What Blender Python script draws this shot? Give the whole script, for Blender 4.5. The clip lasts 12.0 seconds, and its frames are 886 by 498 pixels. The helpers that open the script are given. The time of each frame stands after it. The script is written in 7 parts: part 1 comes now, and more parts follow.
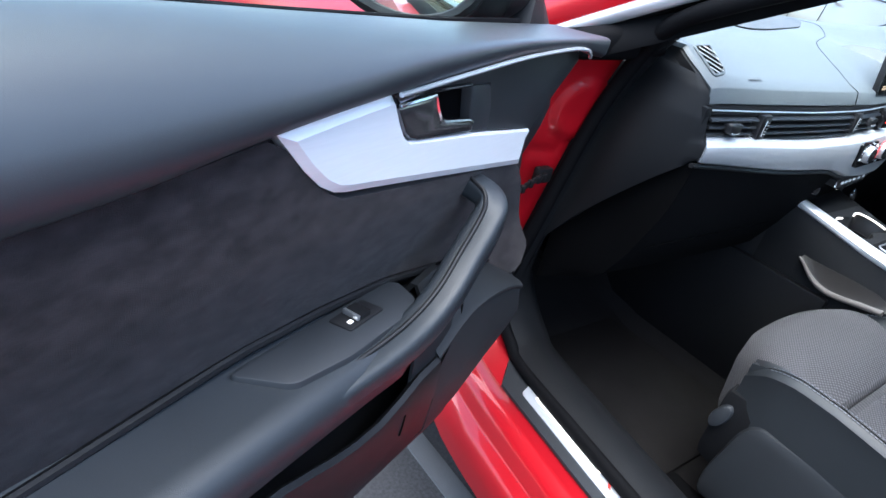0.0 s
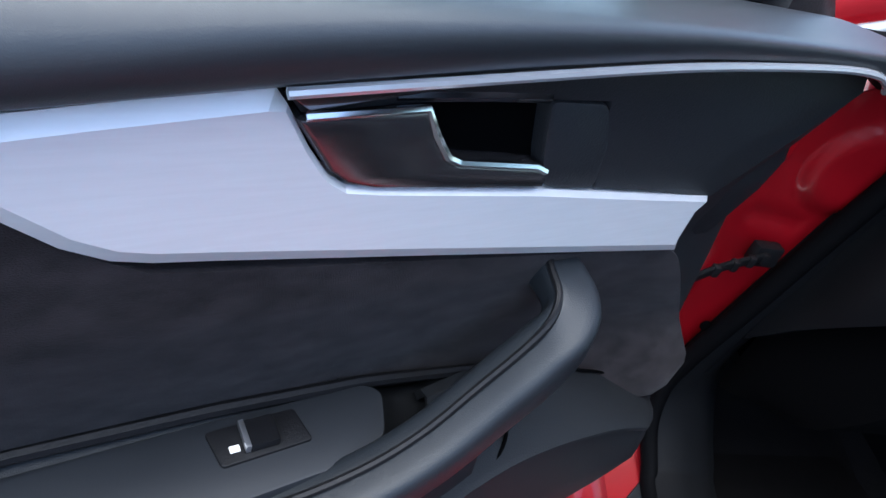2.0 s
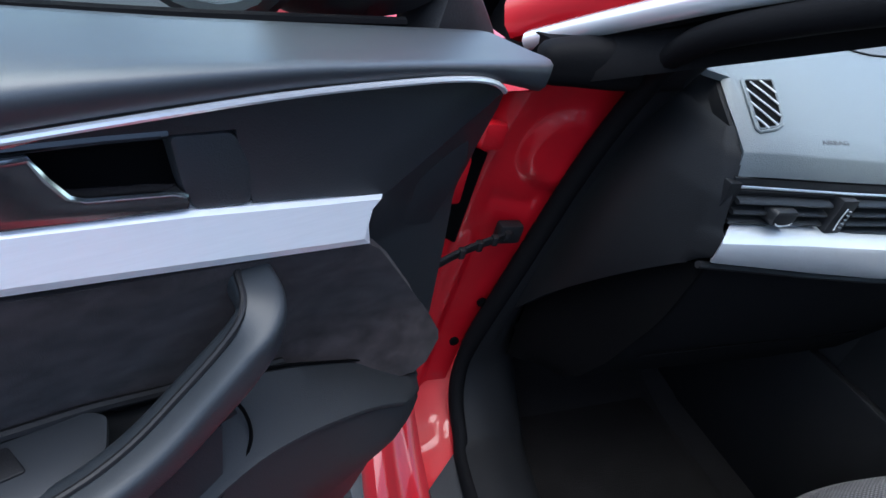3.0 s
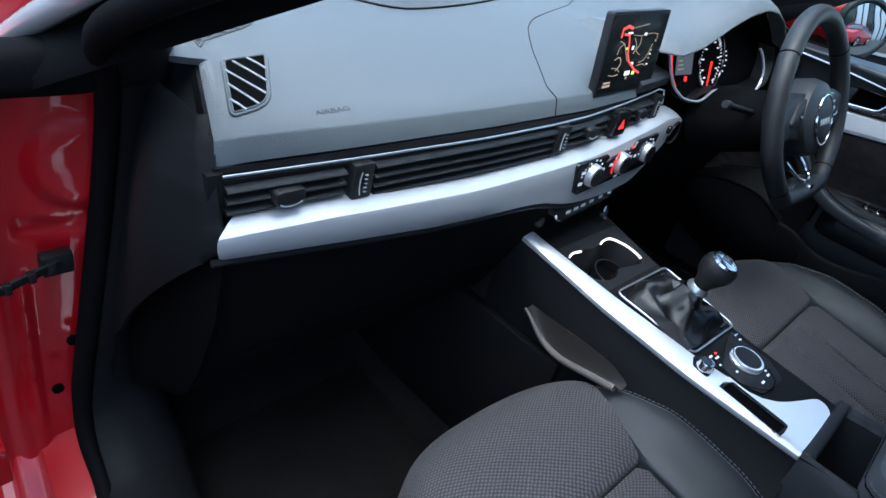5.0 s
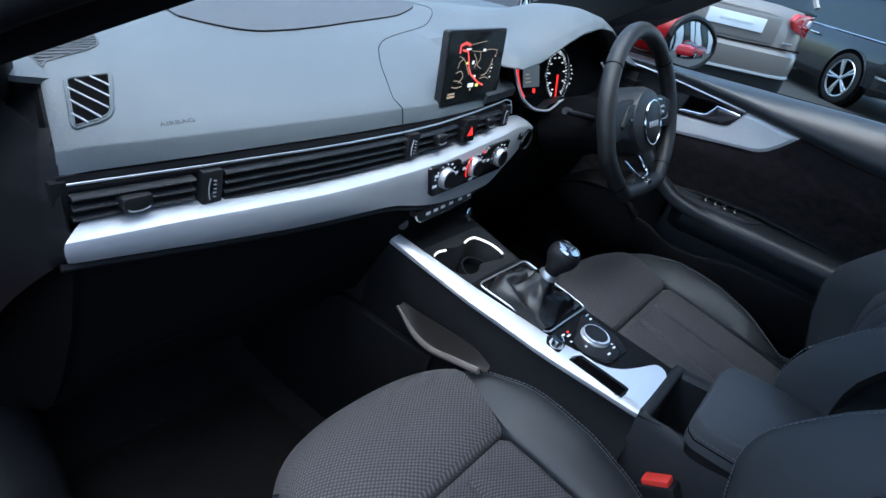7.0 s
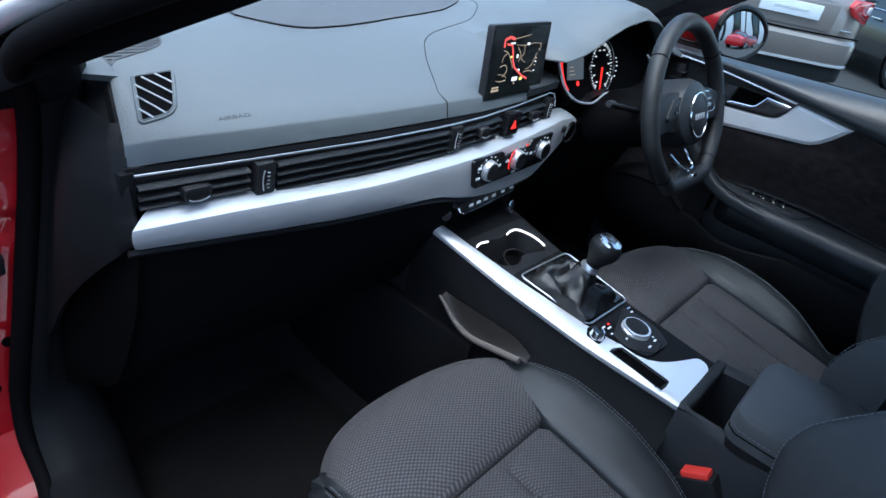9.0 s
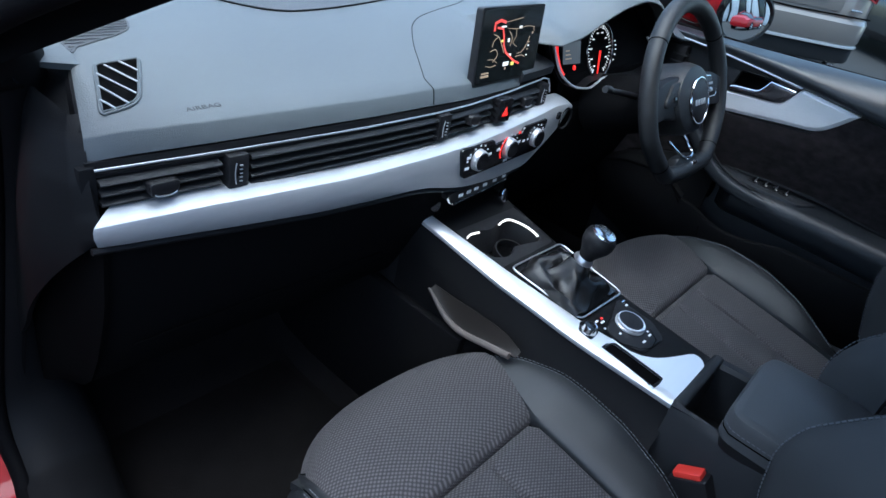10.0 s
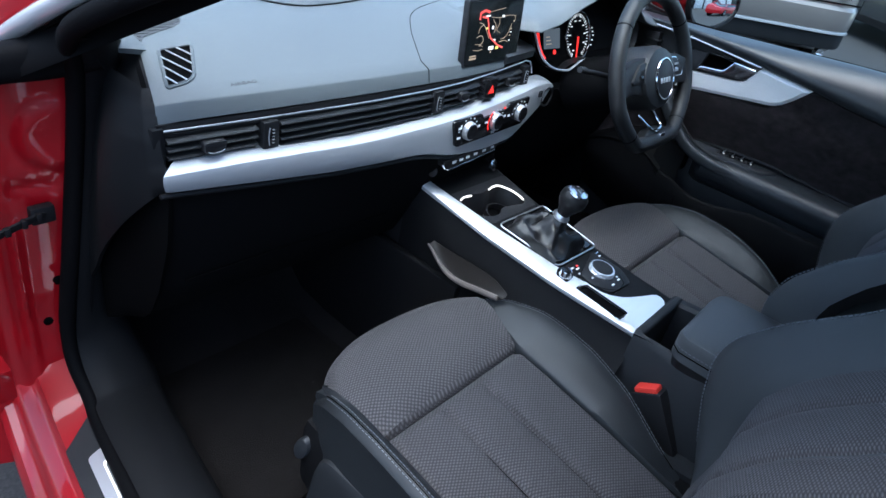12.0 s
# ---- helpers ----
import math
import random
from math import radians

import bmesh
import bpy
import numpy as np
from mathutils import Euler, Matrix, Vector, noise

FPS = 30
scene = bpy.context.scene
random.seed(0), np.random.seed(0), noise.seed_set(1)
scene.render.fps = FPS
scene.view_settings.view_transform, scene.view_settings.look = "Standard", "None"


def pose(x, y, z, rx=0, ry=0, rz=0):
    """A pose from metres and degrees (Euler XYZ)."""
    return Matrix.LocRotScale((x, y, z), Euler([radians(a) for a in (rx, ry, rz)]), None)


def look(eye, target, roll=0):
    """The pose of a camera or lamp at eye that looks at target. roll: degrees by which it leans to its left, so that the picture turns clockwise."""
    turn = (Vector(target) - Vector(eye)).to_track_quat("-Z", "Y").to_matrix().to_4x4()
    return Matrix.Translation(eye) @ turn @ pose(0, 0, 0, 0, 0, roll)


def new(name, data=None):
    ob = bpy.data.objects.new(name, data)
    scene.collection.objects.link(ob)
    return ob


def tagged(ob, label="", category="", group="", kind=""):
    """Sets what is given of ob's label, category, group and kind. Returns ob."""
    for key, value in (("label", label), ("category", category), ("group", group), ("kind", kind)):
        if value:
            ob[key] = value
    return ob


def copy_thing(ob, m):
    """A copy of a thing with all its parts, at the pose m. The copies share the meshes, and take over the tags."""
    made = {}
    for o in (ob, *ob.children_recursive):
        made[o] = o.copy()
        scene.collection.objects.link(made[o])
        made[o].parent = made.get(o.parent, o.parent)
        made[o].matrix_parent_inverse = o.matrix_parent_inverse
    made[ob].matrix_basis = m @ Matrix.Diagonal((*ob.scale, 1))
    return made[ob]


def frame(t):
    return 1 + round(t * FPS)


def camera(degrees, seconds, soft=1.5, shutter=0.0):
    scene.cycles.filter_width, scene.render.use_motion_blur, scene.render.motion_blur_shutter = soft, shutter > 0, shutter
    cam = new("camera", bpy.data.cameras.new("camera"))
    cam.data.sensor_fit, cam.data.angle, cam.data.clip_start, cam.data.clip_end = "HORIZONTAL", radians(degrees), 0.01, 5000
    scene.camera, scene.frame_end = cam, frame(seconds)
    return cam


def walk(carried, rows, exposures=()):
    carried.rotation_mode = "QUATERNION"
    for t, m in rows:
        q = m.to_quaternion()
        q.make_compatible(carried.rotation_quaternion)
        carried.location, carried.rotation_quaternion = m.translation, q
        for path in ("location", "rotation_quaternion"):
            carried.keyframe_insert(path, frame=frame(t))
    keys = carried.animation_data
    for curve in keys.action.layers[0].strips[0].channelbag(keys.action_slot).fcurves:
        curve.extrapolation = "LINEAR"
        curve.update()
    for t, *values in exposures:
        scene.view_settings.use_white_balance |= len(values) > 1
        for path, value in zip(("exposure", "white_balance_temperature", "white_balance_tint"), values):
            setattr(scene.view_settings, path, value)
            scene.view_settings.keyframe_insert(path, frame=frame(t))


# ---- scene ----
cam = camera(69.8, 12.0)
PATH = [
    (0, (-1.4988, -0.4443, 1.1009), (-0.6975, 0.4234, 0.4472), 13.90),
    (0.3, (-1.4621, -0.4120, 1.0944), (-0.8251, 0.5547, 0.4001), 14.08),
    (0.5, (-1.4353, -0.3695, 1.0781), (-0.8988, 0.6337, 0.3514), 14.00),
    (1, (-1.3531, -0.3021, 1.0583), (-0.9995, 0.7394, 0.2754), 15.06),
    (1.5, (-1.2796, -0.2650, 1.0509), (-0.9973, 0.7726, 0.2346), 15.57),
    (2, (-1.2195, -0.2585, 1.0638), (-0.8839, 0.7562, 0.2391), 17.64),
    (2.5, (-1.1659, -0.2936, 1.0999), (-0.7311, 0.7137, 0.3134), 15.59),
    (3, (-1.1200, -0.3303, 1.1227), (-0.5485, 0.6343, 0.3707), 16.24),
    (3.3, (-1.0921, -0.3443, 1.1296), (-0.4925, 0.5874, 0.3583), 14.9),
    (3.5, (-1.0712, -0.3570, 1.1213), (-0.4481, 0.5623, 0.3537), 13.47),
    (3.7, (-1.0425, -0.3708, 1.1306), (-0.3958, 0.5255, 0.3554), 13.29),
    (5.3, (-0.854, -0.438, 1.189), (0.536, 0.571, 0.164), 15.1),
    (5.5, (-0.849, -0.447, 1.185), (0.575, 0.535, 0.182), 15.7),
    (6, (-0.852, -0.487, 1.189), (0.622, 0.444, 0.209), 14.5),
    (6.5, (-0.866, -0.523, 1.203), (0.645, 0.382, 0.256), 14.4),
    (8.5, (-0.9, -0.547, 1.212), (0.587, 0.411, 0.279), 14.4),
    (9, (-0.897, -0.546, 1.216), (0.525, 0.455, 0.228), 13.0),
    (9.5, (-0.876, -0.554, 1.218), (0.53, 0.442, 0.202), 12.3),
    (10, (-0.853, -0.543, 1.219), (0.542, 0.444, 0.18), 13.0),
    (10.5, (-0.826, -0.535, 1.224), (0.563, 0.447, 0.172), 14.5),
    (11, (-0.818, -0.557, 1.232), (0.561, 0.428, 0.169), 14.5),
    (11.5, (-0.875, -0.592, 1.246), (0.5, 0.385, 0.171), 14.1),
    (12, (-0.979, -0.668, 1.253), (0.401, 0.324, 0.199), 11.9),
]
EXPOSURES = [(0.0, 2.5, 6080, 6), (0.5, 2.45, 6100, 7), (1.0, 2.35, 6100, 7), (1.6, 2.08, 6050, 7), (2.0, 1.84, 6020, 7), (2.5, 1.82, 6000, 7), (3.5, 2.05, 6050, 6), (5.4, 1.55, 5650, 6), (8.5, 1.55, 5650, 6), (10.5, 1.52, 5650, 6), (11.5, 1.64, 5650, 6), (12.0, 1.78, 5650, 6)]
walk(cam, [(t, look(eye, target, roll)) for t, eye, target, roll in PATH], EXPOSURES)

# ---- world and sun: an overcast afternoon ----
world = bpy.data.worlds.new("overcast_sky")
scene.world = world
world.use_nodes = True
wn = world.node_tree.nodes
sky = wn.new("ShaderNodeTexSky")
sky.sky_type = "NISHITA"
sky.sun_disc = False
sky.sun_elevation, sky.sun_rotation = radians(77), radians(-98)
sky.air_density, sky.dust_density, sky.ozone_density = 1.0, 2.5, 1.2
wn["Background"].inputs["Strength"].default_value = 0.15
world.node_tree.links.new(sky.outputs["Color"], wn["Background"].inputs["Color"])
sun_data = bpy.data.lights.new("sun", "SUN")
sun_data.energy, sun_data.angle, sun_data.color = 1.4, radians(70), (0.97, 0.985, 1.0)
sun = new("sun", sun_data)
sun.matrix_world = look((-2.2, -0.3, 10.0), (0, 0, 0))


# ---- materials ----
def material(name, base=(0.05, 0.05, 0.05), rough=0.5, metal=0.0, spec=0.5, grain=0.0, grain_scale=400.0, vary=0.15, vary_scale=9.0,
             coat=0.0, sheen=0.0, emit=None, power=0.0, stretch=(1, 1, 1), rough_vary=0.12):
    """A surface with two scales of variation: a broad mottling of tone and gloss, and a fine relief."""
    m = bpy.data.materials.new(name)
    m.use_nodes = True
    nt = m.node_tree
    b = nt.nodes["Principled BSDF"]
    b.inputs["Roughness"].default_value = rough
    b.inputs["Metallic"].default_value = metal
    b.inputs["Specular IOR Level"].default_value = spec
    b.inputs["Coat Weight"].default_value = coat
    b.inputs["Coat Roughness"].default_value = 0.04
    b.inputs["Sheen Weight"].default_value = sheen
    b.inputs["Sheen Roughness"].default_value = 0.45
    co = nt.nodes.new("ShaderNodeTexCoord")
    mp = nt.nodes.new("ShaderNodeMapping")
    mp.inputs["Scale"].default_value = stretch
    nt.links.new(co.outputs["Object"], mp.inputs["Vector"])
    broad = nt.nodes.new("ShaderNodeTexNoise")
    broad.inputs["Scale"].default_value = vary_scale
    broad.inputs["Detail"].default_value = 5
    nt.links.new(mp.outputs["Vector"], broad.inputs["Vector"])
    ramp = nt.nodes.new("ShaderNodeMix")
    ramp.data_type = "RGBA"
    ramp.inputs[6].default_value = (*[c * (1 - vary) for c in base], 1)
    ramp.inputs[7].default_value = (*[min(1, c * (1 + vary)) for c in base], 1)
    nt.links.new(broad.outputs["Fac"], ramp.inputs[0])
    nt.links.new(ramp.outputs[2], b.inputs["Base Color"])
    rr = nt.nodes.new("ShaderNodeMapRange")
    rr.inputs["To Min"].default_value = max(0.0, rough * (1 - rough_vary))
    rr.inputs["To Max"].default_value = min(1.0, rough * (1 + rough_vary))
    nt.links.new(broad.outputs["Fac"], rr.inputs["Value"])
    nt.links.new(rr.outputs["Result"], b.inputs["Roughness"])
    if grain:
        fine = nt.nodes.new("ShaderNodeTexNoise")
        fine.inputs["Scale"].default_value = grain_scale
        fine.inputs["Detail"].default_value = 3
        nt.links.new(mp.outputs["Vector"], fine.inputs["Vector"])
        bump = nt.nodes.new("ShaderNodeBump")
        bump.inputs["Strength"].default_value = grain
        bump.inputs["Distance"].default_value = 0.001
        nt.links.new(fine.outputs["Fac"], bump.inputs["Height"])
        nt.links.new(bump.outputs["Normal"], b.inputs["Normal"])
    if emit:
        b.inputs["Emission Color"].default_value = (*emit, 1)
        b.inputs["Emission Strength"].default_value = power
    return m


def weave_material(name, base, pitch, rough=0.85, depth=0.5, roll=False):
    """Woven seat cloth: pale raised dashes in staggered rows on a darker ground, following the cloth over its front roll."""
    m = material(name, base, rough, sheen=0.03, vary=0.22, vary_scale=14)
    nt = m.node_tree
    b = nt.nodes["Principled BSDF"]
    co = nt.nodes.new("ShaderNodeTexCoord")
    sep = nt.nodes.new("ShaderNodeSeparateXYZ")
    nt.links.new(co.outputs["Object"], sep.inputs[0])
    down = nt.nodes.new("ShaderNodeMath")
    down.operation = "SUBTRACT"
    nt.links.new(sep.outputs["Y"], down.inputs[0])
    down.inputs[1].default_value = 0.0
    if roll:
        nt.links.new(sep.outputs["Z"], down.inputs[1])
    com = nt.nodes.new("ShaderNodeCombineXYZ")
    nt.links.new(sep.outputs["X"], com.inputs["X"])
    nt.links.new(down.outputs[0], com.inputs["Y"])
    squash = nt.nodes.new("ShaderNodeMapping")
    squash.inputs["Scale"].default_value = (0.62 / pitch, 1.0 / pitch, 0)
    nt.links.new(com.outputs[0], squash.inputs["Vector"])
    turn = nt.nodes.new("ShaderNodeMapping")
    turn.inputs["Rotation"].default_value = (0, 0, radians(45))
    nt.links.new(squash.outputs[0], turn.inputs["Vector"])
    ch = nt.nodes.new("ShaderNodeTexVoronoi")
    ch.voronoi_dimensions = "2D"
    ch.inputs["Scale"].default_value = 1.0
    ch.inputs["Randomness"].default_value = 0.10
    nt.links.new(turn.outputs["Vector"], ch.inputs["Vector"])
    bump = nt.nodes.new("ShaderNodeBump")
    bump.invert = True
    bump.inputs["Strength"].default_value = depth
    bump.inputs["Distance"].default_value = 0.002
    nt.links.new(ch.outputs["Distance"], bump.inputs["Height"])
    nt.links.new(bump.outputs["Normal"], b.inputs["Normal"])
    src = b.inputs["Base Color"].links[0].from_socket
    mul = nt.nodes.new("ShaderNodeMix")
    mul.data_type = "RGBA"
    mul.blend_type = "MULTIPLY"
    mul.inputs[0].default_value = 1.0
    tone = nt.nodes.new("ShaderNodeMapRange")
    tone.interpolation_type = "SMOOTHSTEP"
    tone.inputs["From Min"].default_value = 0.12
    tone.inputs["From Max"].default_value = 0.55
    tone.inputs["To Min"].default_value = 1.85
    tone.inputs["To Max"].default_value = 0.48
    tone.clamp = True
    nt.links.new(ch.outputs["Distance"], tone.inputs["Value"])
    nt.links.new(src, mul.inputs[6])
    nt.links.new(tone.outputs["Result"], mul.inputs[7])
    nt.links.new(mul.outputs[2], b.inputs["Base Color"])
    return m


def glass_material(name, tint=(0.9, 0.95, 0.95), rough=0.0):
    m = bpy.data.materials.new(name)
    m.use_nodes = True
    b = m.node_tree.nodes["Principled BSDF"]
    b.inputs["Base Color"].default_value = (*tint, 1)
    b.inputs["Roughness"].default_value = rough
    b.inputs["Transmission Weight"].default_value = 1.0
    b.inputs["IOR"].default_value = 1.05
    return m


PAD = material("soft_touch_grey_plastic", (0.074, 0.086, 0.091), 0.5, spec=0.55, grain=0.55, grain_scale=900, vary=0.08, vary_scale=5)
SPEAKER = material("speaker_mesh_plastic", (0.055, 0.060, 0.066), 0.6, spec=0.4, grain=0.6, grain_scale=1500, vary=0.1)
PAD_DARK = material("soft_touch_black_plastic", (0.019, 0.0205, 0.023), 0.48, spec=0.42, grain=0.4, grain_scale=900, vary=0.1)
DOOR_PAD = material("door_top_vinyl", (0.023, 0.0275, 0.032), 0.43, spec=0.66, grain=0.12, grain_scale=1800, vary=0.08, vary_scale=5)
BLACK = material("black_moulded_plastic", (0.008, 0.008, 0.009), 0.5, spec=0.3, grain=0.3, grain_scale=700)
SIDE_BLACK = material("dull_black_console_and_shaded_trim", (0.0045, 0.0045, 0.005), 0.6, spec=0.14, grain=0.3, grain_scale=700)
TRAY = material("smooth_black_tray_plastic", (0.022, 0.0245, 0.028), 0.5, spec=0.45, grain=0.08, grain_scale=1500, vary=0.06)
SLAT = material("satin_black_slat_plastic", (0.008, 0.0086, 0.0095), 0.45, spec=0.34, grain=0.2, grain_scale=900)
GLOSS = material("piano_black_plastic", (0.010, 0.010, 0.011), 0.12, spec=0.5, vary=0.1)
# Near-zero black that puts cavity shade into the colour; also used for joints.
DEEP = material("cavity_shade_and_joint_black", (0.002, 0.002, 0.0022), 0.9, spec=0.03)
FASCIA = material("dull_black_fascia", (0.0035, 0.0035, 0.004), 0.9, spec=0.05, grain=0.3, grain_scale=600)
RUBBER = material("rubber_seal", (0.0035, 0.0035, 0.004), 0.7, spec=0.06, grain=0.3, grain_scale=300)
ALCANTARA = material("suede_cloth", (0.027, 0.0225, 0.0235), 0.95, spec=0.08, sheen=0.08, grain=0.6, grain_scale=1300, vary=1.0, vary_scale=42, stretch=(1, 1, 1.6))
ALU = material("brushed_aluminium", (0.94, 0.945, 0.95), 0.36, metal=0.35, grain=0.22, grain_scale=260, vary=0.05, stretch=(1, 10, 60), rough_vary=0.2)
# Darker brown than the ledge: the recess's own shade put into its colour.
RECESS = material("brown_recess_with_shade", (0.013, 0.0105, 0.009), 0.6, spec=0.3, grain=0.3, grain_scale=700)
EDGING = material("console_aluminium", (0.88, 0.89, 0.90), 0.32, metal=0.55, grain=0.2, grain_scale=260, vary=0.04, stretch=(1, 10, 60), rough_vary=0.2)
CLIMATE = material("climate_knob_metal", (0.50, 0.505, 0.52), 0.28, metal=0.65, vary=0.04)
KNOB = material("satin_knob_metal", (0.55, 0.56, 0.58), 0.32, metal=0.9, vary=0.04)
BLADE = material("brushed_dash_aluminium", (0.52, 0.542, 0.562), 0.34, metal=0.5, grain=0.22, grain_scale=260, vary=0.05, stretch=(1, 10, 60), rough_vary=0.2)
CHROME = material("satin_chrome", (0.82, 0.83, 0.85), 0.16, metal=1.0, vary=0.03)

LINE_CHROME = material("polished_line_metal", (0.74, 0.75, 0.77), 0.22, metal=0.6, vary=0.03)
DARK_CHROME = material("dark_satin_chrome", (0.20, 0.185, 0.19), 0.22, metal=0.9, vary=0.05)
RED = material("red_car_paint", (0.36, 0.004, 0.010), 0.36, spec=0.3, coat=0.5, vary=0.06, grain=0.03, grain_scale=200)
CARPET = material("black_carpet", (0.0105, 0.0095, 0.0092), 1.0, spec=0.05, grain=1.0, grain_scale=500, vary=0.35, vary_scale=22)
MAT_EDGE = material("grey_brown_side_trim", (0.105, 0.088, 0.078), 0.6, grain=0.2)
LEATHER = material("black_leather", (0.0155, 0.0190, 0.0228), 0.46, spec=0.46, grain=0.22, grain_scale=1300, vary=0.12)
# Paler copy of the leather: adds light the roof keeps off the lid.
ARM_LEATHER = material("armrest_leather_lit_copy", (0.055, 0.058, 0.060), 0.5, spec=0.45, grain=0.22, grain_scale=1300, vary=0.12)
GAITER = material("gear_gaiter_leather", (0.0045, 0.0045, 0.005), 0.34, spec=0.45, grain=0.4, grain_scale=700)
WHEEL_SKIN = material("smooth_wheel_leather", (0.010, 0.0108, 0.0116), 0.5, spec=0.42, grain=0.25, grain_scale=1300, vary=0.1)
CLOTH = weave_material("woven_seat_cloth", (0.041, 0.0380, 0.0395), 0.0036)
CLOTH_ROLL = weave_material("woven_seat_cloth_roll", (0.041, 0.0380, 0.0395), 0.0036, roll=True)
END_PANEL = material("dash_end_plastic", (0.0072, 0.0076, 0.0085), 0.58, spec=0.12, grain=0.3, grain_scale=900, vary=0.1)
CLOTH_PLAIN = material("ribbed_seat_cloth", (0.022, 0.022, 0.024), 0.9, sheen=0.03, grain=0.8, grain_scale=700, vary=0.2)
BOLSTER = material("black_leatherette", (0.0135, 0.0152, 0.0168), 0.46, spec=0.46, grain=0.25, grain_scale=1300, vary=0.12)
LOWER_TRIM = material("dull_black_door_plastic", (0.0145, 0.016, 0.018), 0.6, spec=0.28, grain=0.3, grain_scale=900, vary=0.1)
STRIP = material("sill_strip_metal", (0.62, 0.64, 0.67), 0.30, metal=0.5, vary=0.05)
WING = material("matte_black_seat_wing", (0.046, 0.0495, 0.051), 0.60, spec=0.32, grain=0.3, grain_scale=900, vary=0.12)
THREAD = material("grey_thread", (0.11, 0.118, 0.13), 0.7)
BUCKLE_RED = material("red_buckle_plastic", (0.62, 0.040, 0.028), 0.35, spec=0.5, vary=0.08)
WHITE_MARK = material("white_print", (0.75, 0.76, 0.78), 0.5)
GREY_MARK = material("grey_embossing", (0.014, 0.015, 0.017), 0.6)
LED_RED = material("red_lamp", (0.5, 0.02, 0.01), 0.4, emit=(1.0, 0.025, 0.02), power=0.4)
LED_WHITE = material("white_lamp", (0.8, 0.8, 0.8), 0.4, emit=(1.0, 0.88, 0.74), power=0.55)
DIAL_WHITE = material("lit_dial_marks", (0.7, 0.7, 0.7), 0.4, emit=(1.0, 0.97, 0.92), power=0.22)
SCREEN_DARK = material("screen_glass", (0.008, 0.010, 0.010), 0.1, spec=0.5)
MAP_TAN = material("map_roads", (0.3, 0.2, 0.12), 0.5, emit=(0.75, 0.55, 0.38), power=0.10)
MAP_GREY = material("dim_information_screen", (0.02, 0.022, 0.024), 0.4, emit=(0.55, 0.60, 0.66), power=0.045)
MAP_RED = material("map_route", (0.5, 0.05, 0.05), 0.5, emit=(1.0, 0.08, 0.05), power=0.28)
MAP_WHITE = material("map_labels", (0.5, 0.5, 0.5), 0.5, emit=(1.0, 0.95, 0.85), power=0.25)
MAP_YELLOW = material("map_marks", (0.5, 0.4, 0.1), 0.5, emit=(0.9, 0.85, 0.15), power=0.25)
GLASS = glass_material("window_glass")
TINTED = glass_material("green_tinted_glass", (0.80, 0.90, 0.86))
MIRROR = material("mirror_silvering", (0.9, 0.92, 0.92), 0.02, metal=1.0, vary=0.01)
HEADLINE = material("headliner_cloth", (0.03, 0.03, 0.032), 0.95, spec=0.1, grain=0.4)
ASPHALT = material("asphalt", (0.029, 0.029, 0.031), 0.8, spec=0.3, grain=1.0, grain_scale=140, vary=0.9, vary_scale=130)
KERB = material("pale_concrete", (0.065, 0.067, 0.070), 0.85, grain=0.7, grain_scale=120, vary=0.25)
SILVER_PAINT = material("grey_brown_metallic_paint", (0.25, 0.22, 0.20), 0.32, metal=0.3, coat=0.8, vary=0.06)
BUMPER_SILVER = material("silver_bumper_paint", (0.48, 0.48, 0.485), 0.32, metal=0.3, coat=0.5, vary=0.05)
BLACK_PAINT = material("black_car_paint", (0.010, 0.011, 0.013), 0.25, coat=1.0, vary=0.1)
TYRE = material("tyre_rubber", (0.016, 0.016, 0.017), 0.8, spec=0.25, grain=0.5, grain_scale=120)
RIM = material("alloy_wheel_paint", (0.62, 0.64, 0.67), 0.28, metal=0.8, vary=0.05)
LAMP_RED = material("tail_lamp_lens", (0.55, 0.015, 0.02), 0.12, spec=0.6, coat=1.0)
LAMP_CLEAR = material("clear_lamp_lens", (0.75, 0.75, 0.78), 0.12, spec=0.6)
PLATE_WHITE = material("white_plate", (0.80, 0.80, 0.82), 0.4)
CAR_GLASS = material("dark_car_glass", (0.03, 0.04, 0.045), 0.06, spec=0.6)
CLADDING = material("white_cladding", (0.62, 0.64, 0.66), 0.5, vary=0.05)
PAINT_LINE = material("white_road_paint", (0.7, 0.7, 0.7), 0.8, grain=0.6, grain_scale=90, vary=0.2)


# ---- mesh helpers ----
def thing(name, at, label, category, group="", kind=""):
    ob = new(name)
    ob.empty_display_size = 0.05
    ob.location = at
    return tagged(ob, label, category, group, kind)


def finish(bm, smooth=38):
    bmesh.ops.remove_doubles(bm, verts=bm.verts, dist=1e-6)
    bmesh.ops.recalc_face_normals(bm, faces=bm.faces)
    me = bpy.data.meshes.new("mesh")
    bm.to_mesh(me)
    bm.free()
    for p in me.polygons:
        p.use_smooth = True
    me.set_sharp_from_angle(angle=radians(smooth))
    return me


def part(name, bm, mat, parent=None, label="", smooth=38):
    ob = new(name, finish(bm, smooth))
    ob.data.name = name
    ob.data.materials.append(mat)
    if parent:
        ob.parent = parent
        ob.matrix_parent_inverse = Matrix.Translation(-Vector(parent.location))
    if label:
        ob["label"] = label
    return ob


def solo(name, bm, mat, label, category, group="", kind="", smooth=38):
    return tagged(part(name, bm, mat, smooth=smooth), label, category, group, kind)


def join(*bms):
    out = bmesh.new()
    for b in bms:
        me = bpy.data.meshes.new("tmp")
        b.to_mesh(me)
        b.free()
        out.from_mesh(me)
        bpy.data.meshes.remove(me)
    return out


def world_place(a, b, c):
    return Vector((a, b, c))


